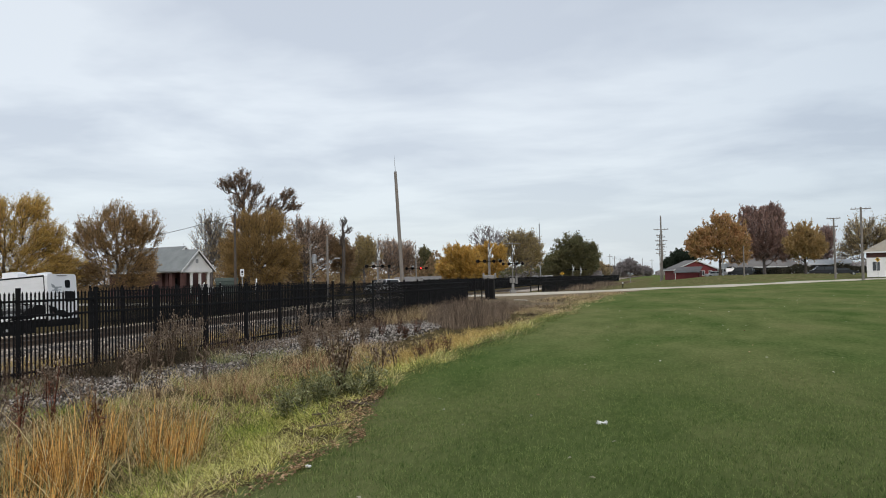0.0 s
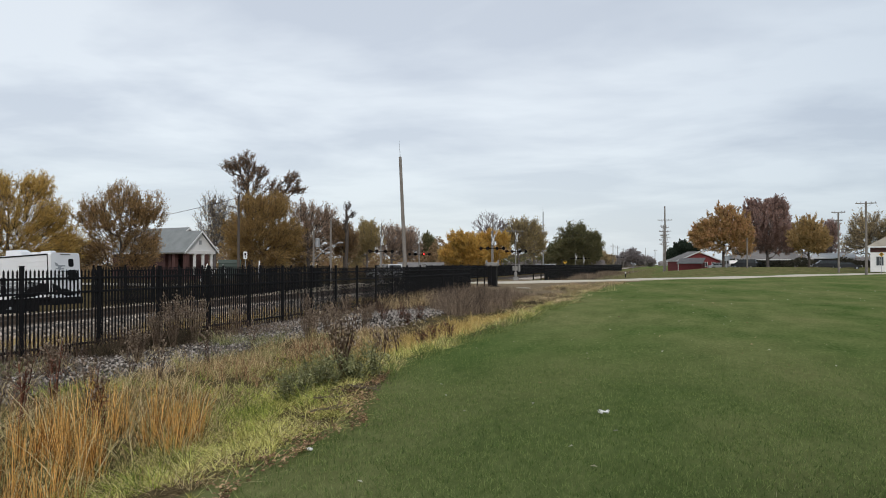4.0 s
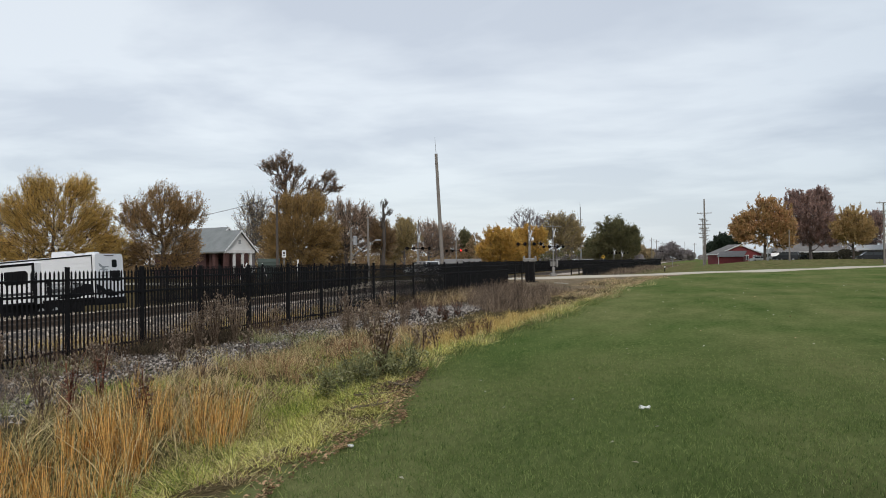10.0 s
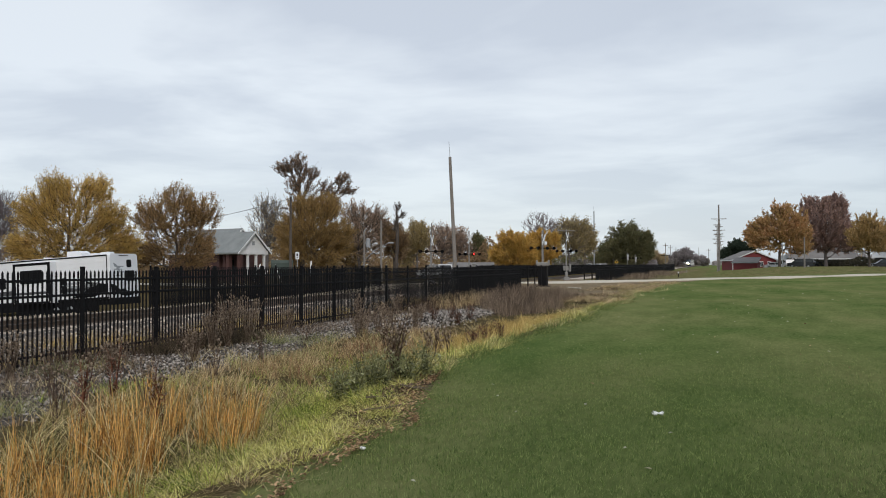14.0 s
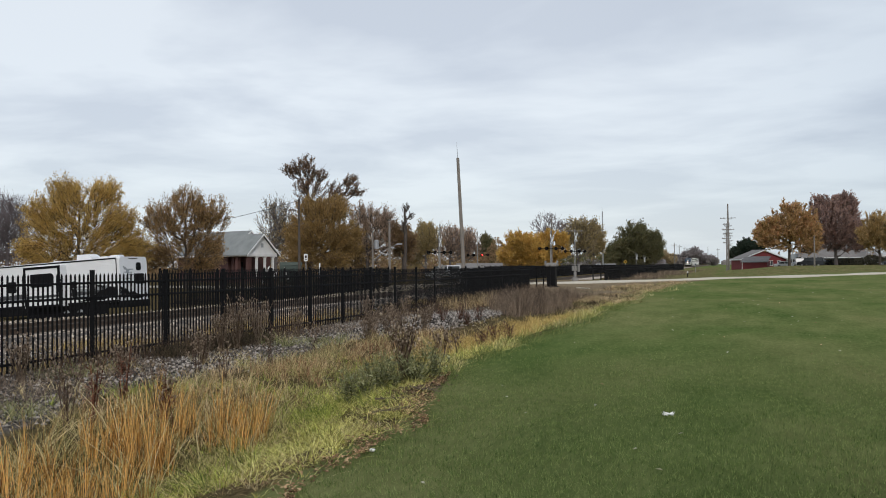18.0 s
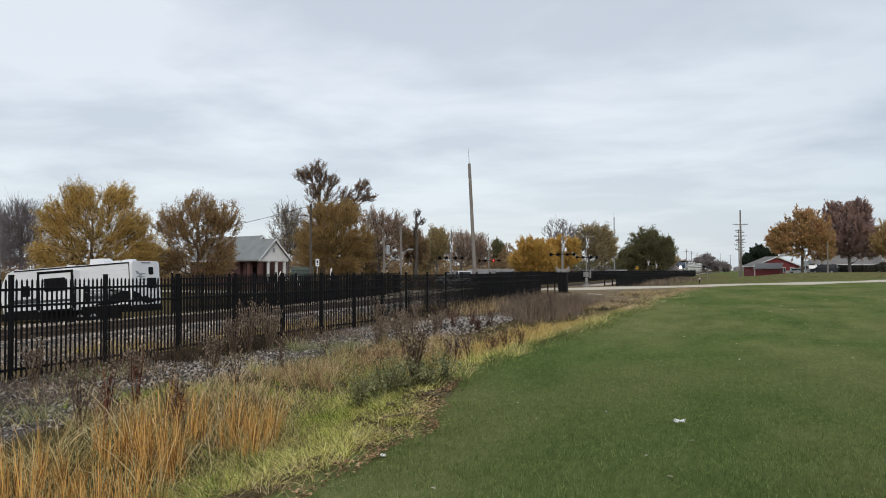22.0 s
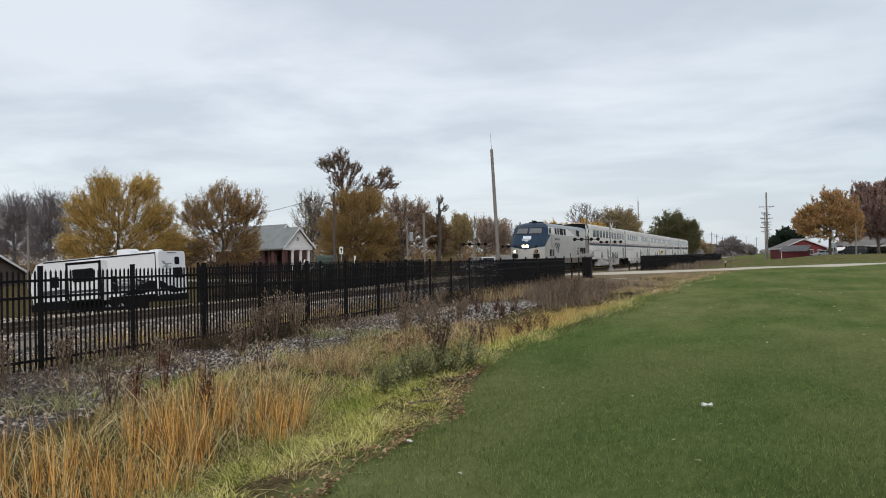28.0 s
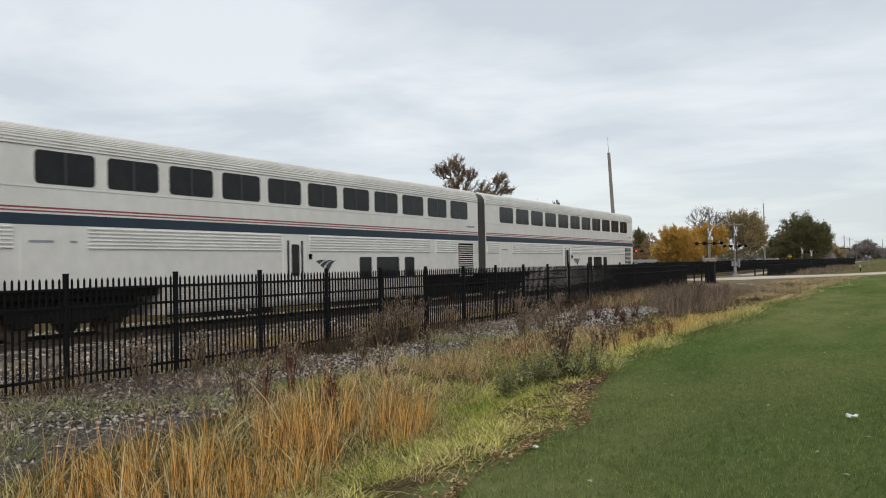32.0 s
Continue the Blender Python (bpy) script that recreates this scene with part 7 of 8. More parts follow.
# ---- vehicles ----
def vehicle(az, rng, rz, kind, paint, label, z=None):
    p = place(az, rng, z)
    L, W = (5.4, 1.95) if kind == "pickup" else (4.6, 1.8)
    v = thing(kind, label, "car" if kind != "pickup" else "pickup truck", "parked vehicles", pose(p.x, p.y, p.z, 0, 0, rz))
    if kind == "pickup":
        body = [(-2.7, 0.45), (-2.7, 1.05), (-1.1, 1.1), (2.7 - 0.05, 1.12), (2.7, 0.5)]
        cabin = [(-1.15, 1.08), (-0.55, 1.8), (0.95, 1.82), (1.15, 1.08)]
    elif kind == "van":
        body = [(-2.3, 0.4), (-2.3, 0.95), (-1.2, 1.1), (2.3, 1.12), (2.3, 0.4)]
        cabin = [(-1.45, 1.08), (-0.6, 1.78), (2.1, 1.8), (2.28, 1.08)]
    else:
        body = [(-2.3, 0.4), (-2.3, 0.75), (-1.2, 0.92), (2.1, 0.95), (2.3, 0.75), (2.3, 0.4)]
        cabin = [(-1.1, 0.92), (-0.35, 1.42), (1.0, 1.44), (1.7, 0.95)]
    b = part("body", Shape().prism(body, "y", -W / 2, W / 2), paint, v, "painted body")
    part("cabin", Shape().prism(cabin, "y", -W / 2 + 0.12, W / 2 - 0.12), paint, v)
    lo, hi = cabin[0][0] + 0.3, cabin[-1][0] - 0.2
    for sg in (-1, 1):
        y0 = sg * (W / 2 - 0.12)
        for a, c in ((lo + 0.1, (lo + hi) / 2 - 0.05), ((lo + hi) / 2 + 0.05, hi - 0.05)):
            zb, zt = cabin[0][1] + 0.06, cabin[1][1] - 0.12
            part("window", Shape().box(a, y0 - 0.012, zb, c, y0 + 0.012, zt, 0.01), M_window, v)
    part("windscreen", slab((cabin[0][0] - 0.01, -W / 2 + 0.25, cabin[0][1] + 0.06), (cabin[0][0] - 0.01, W / 2 - 0.25, cabin[0][1] + 0.06), (cabin[1][0] - 0.04, W / 2 - 0.25, cabin[1][1] - 0.06), (cabin[1][0] - 0.04, -W / 2 + 0.25, cabin[1][1] - 0.06), 0.03), M_window, v)
    for x in (-L * 0.31, L * 0.31):
        for sg in (-1, 1):
            w = part("wheel", Shape().tube((x, sg * (W / 2 - 0.2), 0.34), (x, sg * (W / 2 + 0.01), 0.34), 0.34, n=16), M_rubber, v)
            part("rim", Shape().tube((x, sg * (W / 2 + 0.0), 0.34), (x, sg * (W / 2 + 0.03), 0.34), 0.2, n=10), M_galv, w)
    part("bumper", Shape().box(-L / 2 - 0.08, -W / 2 + 0.05, 0.42, -L / 2 + 0.04, W / 2 - 0.05, 0.62, 0.03), M_galv, v)
    for sg in (-1, 1):
        part("headlight", Shape().box(-L / 2 - 0.03, sg * (W / 2 - 0.3) - 0.16, 0.66, -L / 2 + 0.05, sg * (W / 2 - 0.3) + 0.16, 0.82, 0.02), M_white, v)
    return v


M_carwhite = material("white_car_paint", (0.62, 0.63, 0.65), (0.72, 0.73, 0.75), 1, 0.25)
M_cardark = material("dark_car_paint", (0.02, 0.022, 0.026), (0.035, 0.037, 0.042), 1, 0.25)
vehicle(-4.35, 186, -85, "pickup", M_carwhite, "white pickup truck parked beside the red house", 0.6)
vehicle(-5.0, 176, -15, "van", M_cardark, "dark van parked before the low house", 0.75)
vehicle(-5.9, 190, 10, "car", M_cardark, "dark car parked before the low house", 0.6)
vehicle(-9.6, 178, 5, "van", M_cardark, "dark van parked at the bungalow", 0.6)
vehicle(-10.9, 176, 175, "car", M_cardark, "dark car parked beside the bungalow", 0.6)
vehicle(-3.6, 178, 185, "car", M_carwhite, "white car seen low behind the mound", 0.45)
vehicle(18.0, 112, 22, "van", M_carwhite, "white van waiting beyond the crossing", -0.2)
ridge_house("grey_shed", 15.65, 120, 14, 5.6, 4.5, 1.6, 2.15, M_palesiding, M_brownroof, "low shed with a grey roof beyond the tracks", -0.4)
vehicle(8.0, 212, 10, "pickup", M_carwhite, "white pickup truck on the road beyond the crossing", -0.1)
vehicle(7.3, 228, 10, "van", M_carwhite, "white van parked beyond the crossing", -0.1)

# ---- train ----
CAR_LEN, LOCO_LEN = 25.91, 21.03


def side_panel(y0, z0, y1, z1, out=0.004, r=0.0, x=1.55):
    """A plate on the near side, standing out from the wall."""
    s = Shape()
    if r:
        s.prism(rounded(y0, z0, y1, z1, r), "x", x - 0.02, x + out)
    else:
        s.box(x - 0.02, y0, z0, x + out, y1, z1)
    return s


def both(name, shape, material, parent, label=""):
    """The same part on the near and on the far side."""
    mesh = shape.mesh(name, material)
    part(name, mesh, material, parent, label)
    part(name, mesh, material, parent, label).scale = (-1, 1, 1)


def corrugated(z0, pitch, n, y0, y1, valley=1.5535, crest=1.59):
    """One sheet of n horizontal flutes, drawn out along the car."""
    pts = [(1.53, z0 - 0.02), (valley, z0 - 0.02)]
    for k in range(n):
        z = z0 + k * pitch
        pts += [(valley, z), (crest, z + pitch * 0.22), (crest, z + pitch * 0.42), (valley, z + pitch * 0.64)]
    pts += [(valley, z0 + n * pitch), (1.53, z0 + n * pitch)]
    return Shape().prism(pts, "y", y0, y1)


def bogie(parent, yc, axles, wheel_r, gauge=0.75):
    b = Shape()
    half = (axles - 1) * 1.3
    for sx in (-1.12, 1.0):
        b.box(sx, yc - half - 0.45, 0.42, sx + 0.12, yc + half + 0.45, 0.68, 0.03)
        for k in range(axles):
            ya = yc - half + 2 * half * k / (axles - 1)
            b.box(sx - 0.06, ya - 0.22, 0.3, sx + 0.18, ya + 0.22, 0.62, 0.04)
            b.tube((sx + 0.06, ya - 0.35, 0.62), (sx + 0.06, ya - 0.35, 0.95), 0.1, n=8)
            b.tube((sx + 0.06, ya + 0.35, 0.62), (sx + 0.06, ya + 0.35, 0.95), 0.1, n=8)
        b.box(sx - 0.05, yc - 0.5, 0.35, sx + 0.17, yc + 0.5, 0.9, 0.03)
        b.box(sx + 0.02, yc - half - 0.75, 0.62, sx + 0.1, yc + half + 0.75, 1.0, 0.03)
    b.box(-1.0, yc - 0.3, 0.4, 1.0, yc + 0.3, 0.8, 0.02)
    bo = part("bogie", b, M_iron, parent, "black cast truck frame")
    w = Shape()
    w.tube((0.68, 0, 0), (0.82, 0, 0), wheel_r, n=20)
    w.tube((-0.82, 0, 0), (-0.68, 0, 0), wheel_r, n=20)
    w.tube((-1.1, 0, 0), (1.1, 0, 0), 0.09, n=8)
    wm = w.mesh("wheelset", M_rail)
    for k in range(axles):
        o = part("wheelset", wm, M_rail, bo)
        o.location = (0, yc - half + 2 * half * k / (axles - 1), wheel_r)


WIN = None
M_curtain = material("dark_window_bar", (0.03, 0.029, 0.028), (0.045, 0.043, 0.041), 2, 0.5)


# three swept bars, drawn on the locomotive's side at full size
SWOOSH = ([(4.85, 2.70), (5.35, 2.80), (6.1, 2.80), (5.6, 2.70), (5.2, 2.42)],
          [(5.3, 2.34), (5.7, 2.64), (6.3, 2.78), (6.72, 2.78), (6.2, 2.60), (5.85, 2.36), (5.68, 2.10)],
          [(5.82, 2.02), (6.08, 2.42), (6.5, 2.66), (7.1, 2.76), (6.75, 2.5), (6.45, 2.15), (6.22, 1.84)])


def coach(label, windows, door, lower, louvre, panels, flutes, tail=False, first=False):
    """A double-deck stainless coach; local y runs backwards from its front coupling, z from the rail."""
    car = thing("double_deck_coach", label, "train car", "train")
    half = [(1.52, 1.2), (1.55, 1.24), (1.55, 4.46), (1.53, 4.68), (1.46, 4.82), (1.32, 4.93), (1.05, 5.0), (0.6, 5.04), (0, 5.06)]
    outline = half + [(-x, z) for x, z in reversed(half[:-1])]
    y0, y1 = -0.10, 24.98
    part("body", Shape().prism(outline, "y", y0, y1), M_steel, car, "silver stainless steel body")
    part("lower_body", Shape().prism([(1.5, 0.42), (1.548, 0.5), (1.548, 1.2), (-1.548, 1.2), (-1.548, 0.5), (-1.5, 0.42)], "y", 5.75, 19.9), M_skirt, car, "low-slung silver lower deck between the trucks")
    # black end walls and gangway bellows
    big = [(x * 0.985, z * 0.99 + 0.01) for x, z in outline]
    if first:
        part("end_diaphragm", Shape().prism(big, "y", -0.55, y0 - 0.004), M_black, car, "black rounded end of the leading car")
    if tail:
        part("end_diaphragm", Shape().prism([(-0.55, 2.6), (0.55, 2.6), (0.55, 4.6), (-0.55, 4.6)], "y", y1 + 0.002, y1 + 0.25), M_black, car)
    else:
        part("end_diaphragm", Shape().prism(big, "y", y1 + 0.004, 25.79), M_bellows, car, "dark grey gangway diaphragm between the cars")
    # fluted roof shoulder
    outer = []
    for (xa, za), (xb, zb) in zip(half[2:], half[3:-2]):
        ln = math.hypot(xb - xa, zb - za)
        nx, nz = (zb - za) / ln, -(xb - xa) / ln
        for u, o in ((0.02, 0.006), (0.10, 0.036), (0.22, 0.036), (0.30, 0.006), (0.36, 0.006), (0.44, 0.036), (0.56, 0.036), (0.64, 0.006), (0.70, 0.006), (0.78, 0.036), (0.90, 0.036), (0.98, 0.006)):
            outer.append((xa + (xb - xa) * u + nx * o, za + (zb - za) * u + nz * o))
    inner = [(x * 0.97, z - 0.03) for x, z in reversed(half[2:-2])]
    both("roof_fluting", Shape().prism(outer + inner, "y", y0 + 0.01, y1 - 0.01), M_steel_rib, car, "long bright flutes along the roof's shoulder")
    # stripes
    for z0, z1, m, nm in ((3.06, 3.10, M_red, "red_stripe"), (2.985, 3.02, M_red, "red_stripe"), (2.69, 2.94, M_blue, "blue_stripe")):
        both(nm, side_panel(y0 + 0.02, z0, y1 - 0.02, z1), m, car)
    both("belt_moulding", side_panel(y0 + 0.02, 3.54, y1 - 0.02, 3.575, 0.012), M_steel_rib, car)
    both("eave_moulding", side_panel(y0 + 0.02, 4.47, y1 - 0.02, 4.495, 0.03, x=1.53), M_roofgrey, car)
    # lower flutes, broken by doors and hatches
    for a, b in flutes:
        both("side_fluting", corrugated(2.14, 0.092, 6, a, b), M_steel_rib, car, "bright horizontal flutes below the stripes")
    both("skirt_fluting", corrugated(0.55, 0.072, 9, 5.8, 19.85, 1.551, 1.575), M_skirt, car, "fine dirty flutes on the lower skirt")
    # windows
    for sgn in (1, -1):
        for wy in windows:
            o = part("window", WIN["frame"], M_steel, car)
            o.location = (0, wy, 0)
            part("glass", WIN["glass"], M_glassdark, o, "dark tinted glass")
            part("mullion", WIN["bar"], M_curtain, o)
            if sgn < 0:
                o.scale = (-1, 1, 1)
        for wy, wd in lower:
            o = part("lower_window", side_panel(wy - 0.04, 1.16, wy + wd + 0.04, 2.0, 0.01, 0.1).mesh("lower_window", M_steel_rib), M_steel_rib, car)
            part("glass", side_panel(wy, 1.2, wy + wd, 1.96, 0.016, 0.08).mesh("glass", M_glassdark), M_glassdark, o)
            if sgn < 0:
                o.scale = (-1, 1, 1)
        d = part("side_door", side_panel(door, 0.62, door + 1.2, 2.56, 0.02, 0.06).mesh("side_door", M_steel_rib), M_steel_rib, car, "stainless side door with a narrow window")
        # two flat black strips stand for the shade in the door's recesses
        part("recess_shade", side_panel(door + 0.2, 0.7, door + 0.30, 2.48, 0.024).mesh("recess_shade", M_black), M_black, d)
        part("recess_shade", side_panel(door + 0.92, 0.7, door + 1.02, 2.48, 0.024).mesh("recess_shade", M_black), M_black, d)
        part("door_window", side_panel(door + 0.42, 1.35, door + 0.82, 2.36, 0.03, 0.07).mesh("door_window", M_glassdark), M_glassdark, d)
        part("grab_handle", side_panel(door + 1.36, 1.88, door + 1.5, 2.06, 0.03, 0.03).mesh("grab_handle", M_black), M_black, car)
        if sgn < 0:
            d.scale = (-1, 1, 1)
        if louvre:
            lv = part("louvre", side_panel(louvre, 1.05, louvre + 1.45, 2.56, 0.006).mesh("louvre", M_black), M_black, car, "dark air intake louvre")
            sl = Shape()
            for k in range(15):
                z = 1.1 + k * 0.095
                sl.prism([(1.55, z), (1.575, z + 0.01), (1.575, z + 0.03), (1.55, z + 0.045)], "y", louvre + 0.04, louvre + 1.41)
            part("slats", sl, M_steel, lv)["kind"] = "stuff"
            if sgn < 0:
                lv.scale = (-1, 1, 1)
        for pa, pb, pz0, pz1 in panels:
            o = part("hatch", side_panel(pa, pz0, pb, pz1, 0.012, 0.03).mesh("hatch", M_steel), M_steel, car, "flat equipment hatch")
            part("vent", side_panel(pa + 0.2, pz1 - 0.22, pb - 0.2, pz1 - 0.16, 0.018).mesh("vent", M_roofgrey), M_roofgrey, o)
            if sgn < 0:
                o.scale = (-1, 1, 1)
        # plain shapes for the operator's emblem and the car's lettering
        em = Shape()
        for sw in SWOOSH:
            em.prism([(door + 1.75 + (u - 4.85) * 0.5, 1.58 + (w - 2.1) * 0.40) for u, w in sw], "x", 1.545, 1.556)
        o = part("emblem", em.mesh("emblem", M_logo), M_logo, car)
        o2 = part("lettering", side_panel(y1 - 1.2, 3.28, y1 - 0.4, 3.36, 0.004).mesh("lettering", M_roofgrey), M_roofgrey, car)
        if sgn < 0:
            o.scale = o2.scale = (-1, 1, 1)
    part("underframe", Shape().box(-1.3, 0.4, 0.95, 1.3, 24.6, 1.22, 0.04), M_iron, car, "black underframe above the trucks")
    part("coupler", Shape().box(-0.12, -0.1, 0.75, 0.12, 0.3, 1.0, 0.03).box(-0.12, 25.6, 0.75, 0.12, 25.9, 1.0, 0.03), M_iron, car)
    bogie(car, 3.2, 2, 0.46)
    bogie(car, 22.7, 2, 0.46)
    return car


WIN = {"frame": side_panel(-0.06, 3.57, 1.72, 4.46, 0.010, 0.14).mesh("window", M_steel),
       "bar": side_panel(0.80, 3.64, 0.86, 4.39, 0.018).mesh("mullion", M_curtain),
       "glass": side_panel(0.0, 3.63, 1.66, 4.40, 0.016, 0.11).mesh("glass", M_glassdark)}
def row_of(y):
    return [y + 2.036 * k for k in range(11)]


CARS = []
spec = [
    ("silver double-deck coach with red and blue stripes behind the locomotive", row_of(1.95), 10.75, ((6.95, 0.8), (14.3, 1.65), (16.3, 1.65), (18.3, 0.75)), 22.95, ((1.5, 2.5, 1.2, 2.5),), ((0.0, 1.3), (2.7, 10.6), (12.2, 22.8), (24.5, 24.9)), False),
    ("silver double-deck sleeping car with two groups of upper windows", [1.77 + 2.036 * k for k in range(5)] + [15.78 + 2.036 * k for k in range(4)], 13.9, ((10.3, 0.9),), 22.8, ((2.1, 3.7, 0.8, 2.55), (3.75, 5.0, 0.8, 2.55), (5.6, 6.7, 0.8, 2.55), (6.75, 7.6, 0.8, 2.55)), ((0.0, 1.5), (5.05, 5.55), (7.7, 13.8), (15.2, 22.6), (24.3, 24.9)), False),
    ("silver double-deck coach with equipment hatches below the windows", row_of(1.42), 13.4, ((7.4, 0.9), (9.75, 1.4)), 22.95, ((1.7, 3.1, 0.8, 2.55), (3.2, 4.2, 0.8, 2.55), (4.8, 6.4, 0.8, 2.55)), ((0.0, 1.2), (4.25, 4.75), (6.5, 13.3), (14.8, 22.8), (24.5, 24.9)), False),
    ("silver double-deck coach with small lower windows", row_of(1.87), 10.7, ((15.05, 0.8), (16.2, 1.62), (18.25, 0.75)), 22.95, ((1.5, 2.55, 1.2, 2.5), (2.6, 3.2, 1.2, 2.5)), ((0.0, 1.3), (3.3, 10.6), (12.1, 20.3), (20.9, 22.8), (24.5, 24.9)), False),
    ("silver double-deck coach at the end of the train", row_of(1.5), 10.4, ((14.75, 0.8), (15.9, 1.62), (17.9, 0.75)), 22.95, ((1.5, 2.55, 1.2, 2.5),), ((0.0, 1.3), (3.0, 10.3), (11.8, 22.8)), True),
]
for k, a in enumerate(spec):
    CARS.append(coach(*a, first=k == 0))


def locomotive():
    lo = thing("diesel_locomotive", "silver diesel passenger locomotive with a blue nose and lit headlights", "locomotive", "train")
    lev = [(0.95, 0.40, 1.10, 1.05, 1.50), (2.40, 0.35, 1.12, 1.10, 1.50), (2.60, 0.42, 1.12, 1.15, 1.50), (3.38, 1.10, 1.08, 1.95, 1.50), (3.50, 1.22, 1.08, 2.05, 1.49), (4.10, 1.72, 1.02, 2.50, 1.46), (4.36, 2.35, 0.85, 2.90, 1.25), (4.55, 3.2, 0.45, 3.5, 0.72)]
    cols = [-1 + k / 7 for k in range(15)]

    def bow(u):
        return abs(u) ** 3.2

    def rowz(i, u):
        """The blue paint's lower edge dips to a blunt V in the middle."""
        return lev[i][0] if i != 1 else 2.19 + 0.25 * abs(u)
    rows = [[(w * u, yf + (yc - yf) * bow(u), rowz(i, u)) for u in cols] for i, (z, yf, hw, yc, w) in enumerate(lev)]

    def band(i0, i1):
        s = Shape()
        for i in range(i0, i1):
            for k in range(len(cols) - 1):
                s.add([rows[i][k], rows[i][k + 1], rows[i + 1][k + 1], rows[i + 1][k]], [(0, 1, 2, 3)])
        return s
    part("lower_nose", band(0, 1), M_silver, lo, "silver lower nose, dirty at the bottom", True)
    nose = band(1, 7)
    nose.add(rows[7], [tuple(range(len(cols)))])
    part("upper_nose", nose, M_locoblue, lo, "blue painted nose and cab front")

    def on_band(i, x, u, out):
        """A point of the nose between two levels, out metres before it."""
        (z0, f0, _, c0, w0), (z1, f1, _, c1, w1) = lev[i], lev[i + 1]
        y0, y1 = f0 + (c0 - f0) * bow(x / w0), f1 + (c1 - f1) * bow(x / w1)
        d = math.hypot(y1 - y0, z1 - z0)
        return (x, y0 + (y1 - y0) * u - out * (z1 - z0) / d, z0 + (z1 - z0) * u + out * (y1 - y0) / d)

    def sheet(i, x0, x1, u0, u1, out, skew=0.0):
        s = Shape()
        n = 6
        for k in range(n):
            a, b = x0 + (x1 - x0) * k / n, x0 + (x1 - x0) * (k + 1) / n
            s.add([on_band(i, a, u0, out), on_band(i, b, u0, out), on_band(i, b * (1 - skew), u1, out), on_band(i, a * (1 - skew), u1, out)], [(0, 1, 2, 3)])
        return s
    # long body behind the cab
    E = 20.55
    body = Shape()
    side = [(w, yc, z) for z, _, _, yc, w in lev]
    for sgn in (1, -1):
        for (w0, y0, z0), (w1, y1, z1) in zip(side, side[1:]):
            body.add([(sgn * w0, y0, z0), (sgn * w0, E, z0), (sgn * w1, E, z1), (sgn * w1, y1, z1)], [(0, 1, 2, 3)])
    body.add([(0.72, 3.5, 4.55), (0.72, E, 4.55), (-0.72, E, 4.55), (-0.72, 3.5, 4.55)], [(0, 1, 2, 3)])
    body.add([(sg * w, E, z) for sg, col in ((1, side), (-1, list(reversed(side)))) for w, _, z in col], [tuple(range(16))])
    body.add([(1.5, 1.05, 0.95), (1.5, E, 0.95), (-1.5, E, 0.95), (-1.5, 1.05, 0.95)], [(0, 1, 2, 3)])
    part("body", body, M_silver, lo, "silver body side, stained along the sill")
    patch_b = Shape().prism([(1.08, 2.44), (1.45, 2.62), (1.95, 2.88), (2.5, 3.14), (3.0, 3.34), (3.5, 3.58), (3.42, 4.12), (2.48, 4.1), (2.02, 3.48), (1.15, 2.6)], "x", 1.48, 1.506)
    both("blue_sweep", patch_b, M_locoblue, lo, "blue paint sweeping back onto the cab side")
    roof = Shape().add([(1.475, 2.7, 4.13), (1.475, E, 4.13), (1.262, E, 4.37), (1.262, 3.0, 4.37)], [(0, 1, 2, 3)])
    roof.add([(1.262, 3.0, 4.37), (1.262, E, 4.37), (0.73, E, 4.56), (0.73, 3.5, 4.56)], [(0, 1, 2, 3)])
    both("roof_edge", roof, M_roofgrey, lo, "grey sloping roof edge")
    for a, b in ((3.9, 4.6), (9.0, 12.0), (15.5, 17.5)):
        part("roof_hatch", Shape().box(-0.6, a, 4.53, 0.6, b, 4.67, 0.04), M_iron, lo)
    part("horn", Shape().tube((0.2, 3.3, 4.68), (0.2, 2.9, 4.68), 0.03, 0.07).tube((0.0, 3.3, 4.7), (0.0, 2.9, 4.7), 0.03, 0.07).box(-0.1, 3.25, 4.48, 0.3, 3.35, 4.68), M_iron, lo)
    # windscreen panes lie in the sloping band between the brow and the nose
    for x0, x1 in ((-1.12, -0.07), (0.07, 1.12)):
        w = part("windscreen", sheet(4, x0 - 0.05, x1 + 0.05, 0.0, 0.97, 0.008, 0.04), M_black, lo, "black rubber windscreen frame")
        part("pane", sheet(4, x0, x1, 0.08, 0.88, 0.016, 0.04), M_pane, w, "pale reflecting windscreen glass")
        part("wiper", sheet(4, (x0 + x1) / 2 - 0.3, (x0 + x1) / 2 + 0.3, 0.10, 0.13, 0.03), M_black, w)
    # emblem and number board on the nose
    part("number_board", sheet(2, -0.36, 0.36, 0.62, 0.95, 0.014), M_logolight, lo, "pale board with unreadable lettering")
    for j in range(4):
        part("nose_emblem", sheet(2, -0.5 + 0.14 * j, 0.36 - 0.1 * j, 0.53 - 0.065 * j, 0.575 - 0.065 * j, 0.014, 0.12), M_logolight, lo)
    # lights
    hb = part("headlight_housing", Shape().prism(rounded(-0.33, 2.33, 0.33, 2.61, 0.12), "y", 0.26, 0.6), M_black, lo)
    for x in (-0.16, 0.16):
        rf = part("reflector", Shape().tube((x, 0.252, 2.47), (x, 0.3, 2.47), 0.13, n=16), M_glare, hb, "reflector disc made to glow for the headlight's warm glare")
        part("headlight", Shape().tube((x, 0.242, 2.47), (x, 0.251, 2.47), 0.08, n=14), M_head, rf, "lit round headlight")
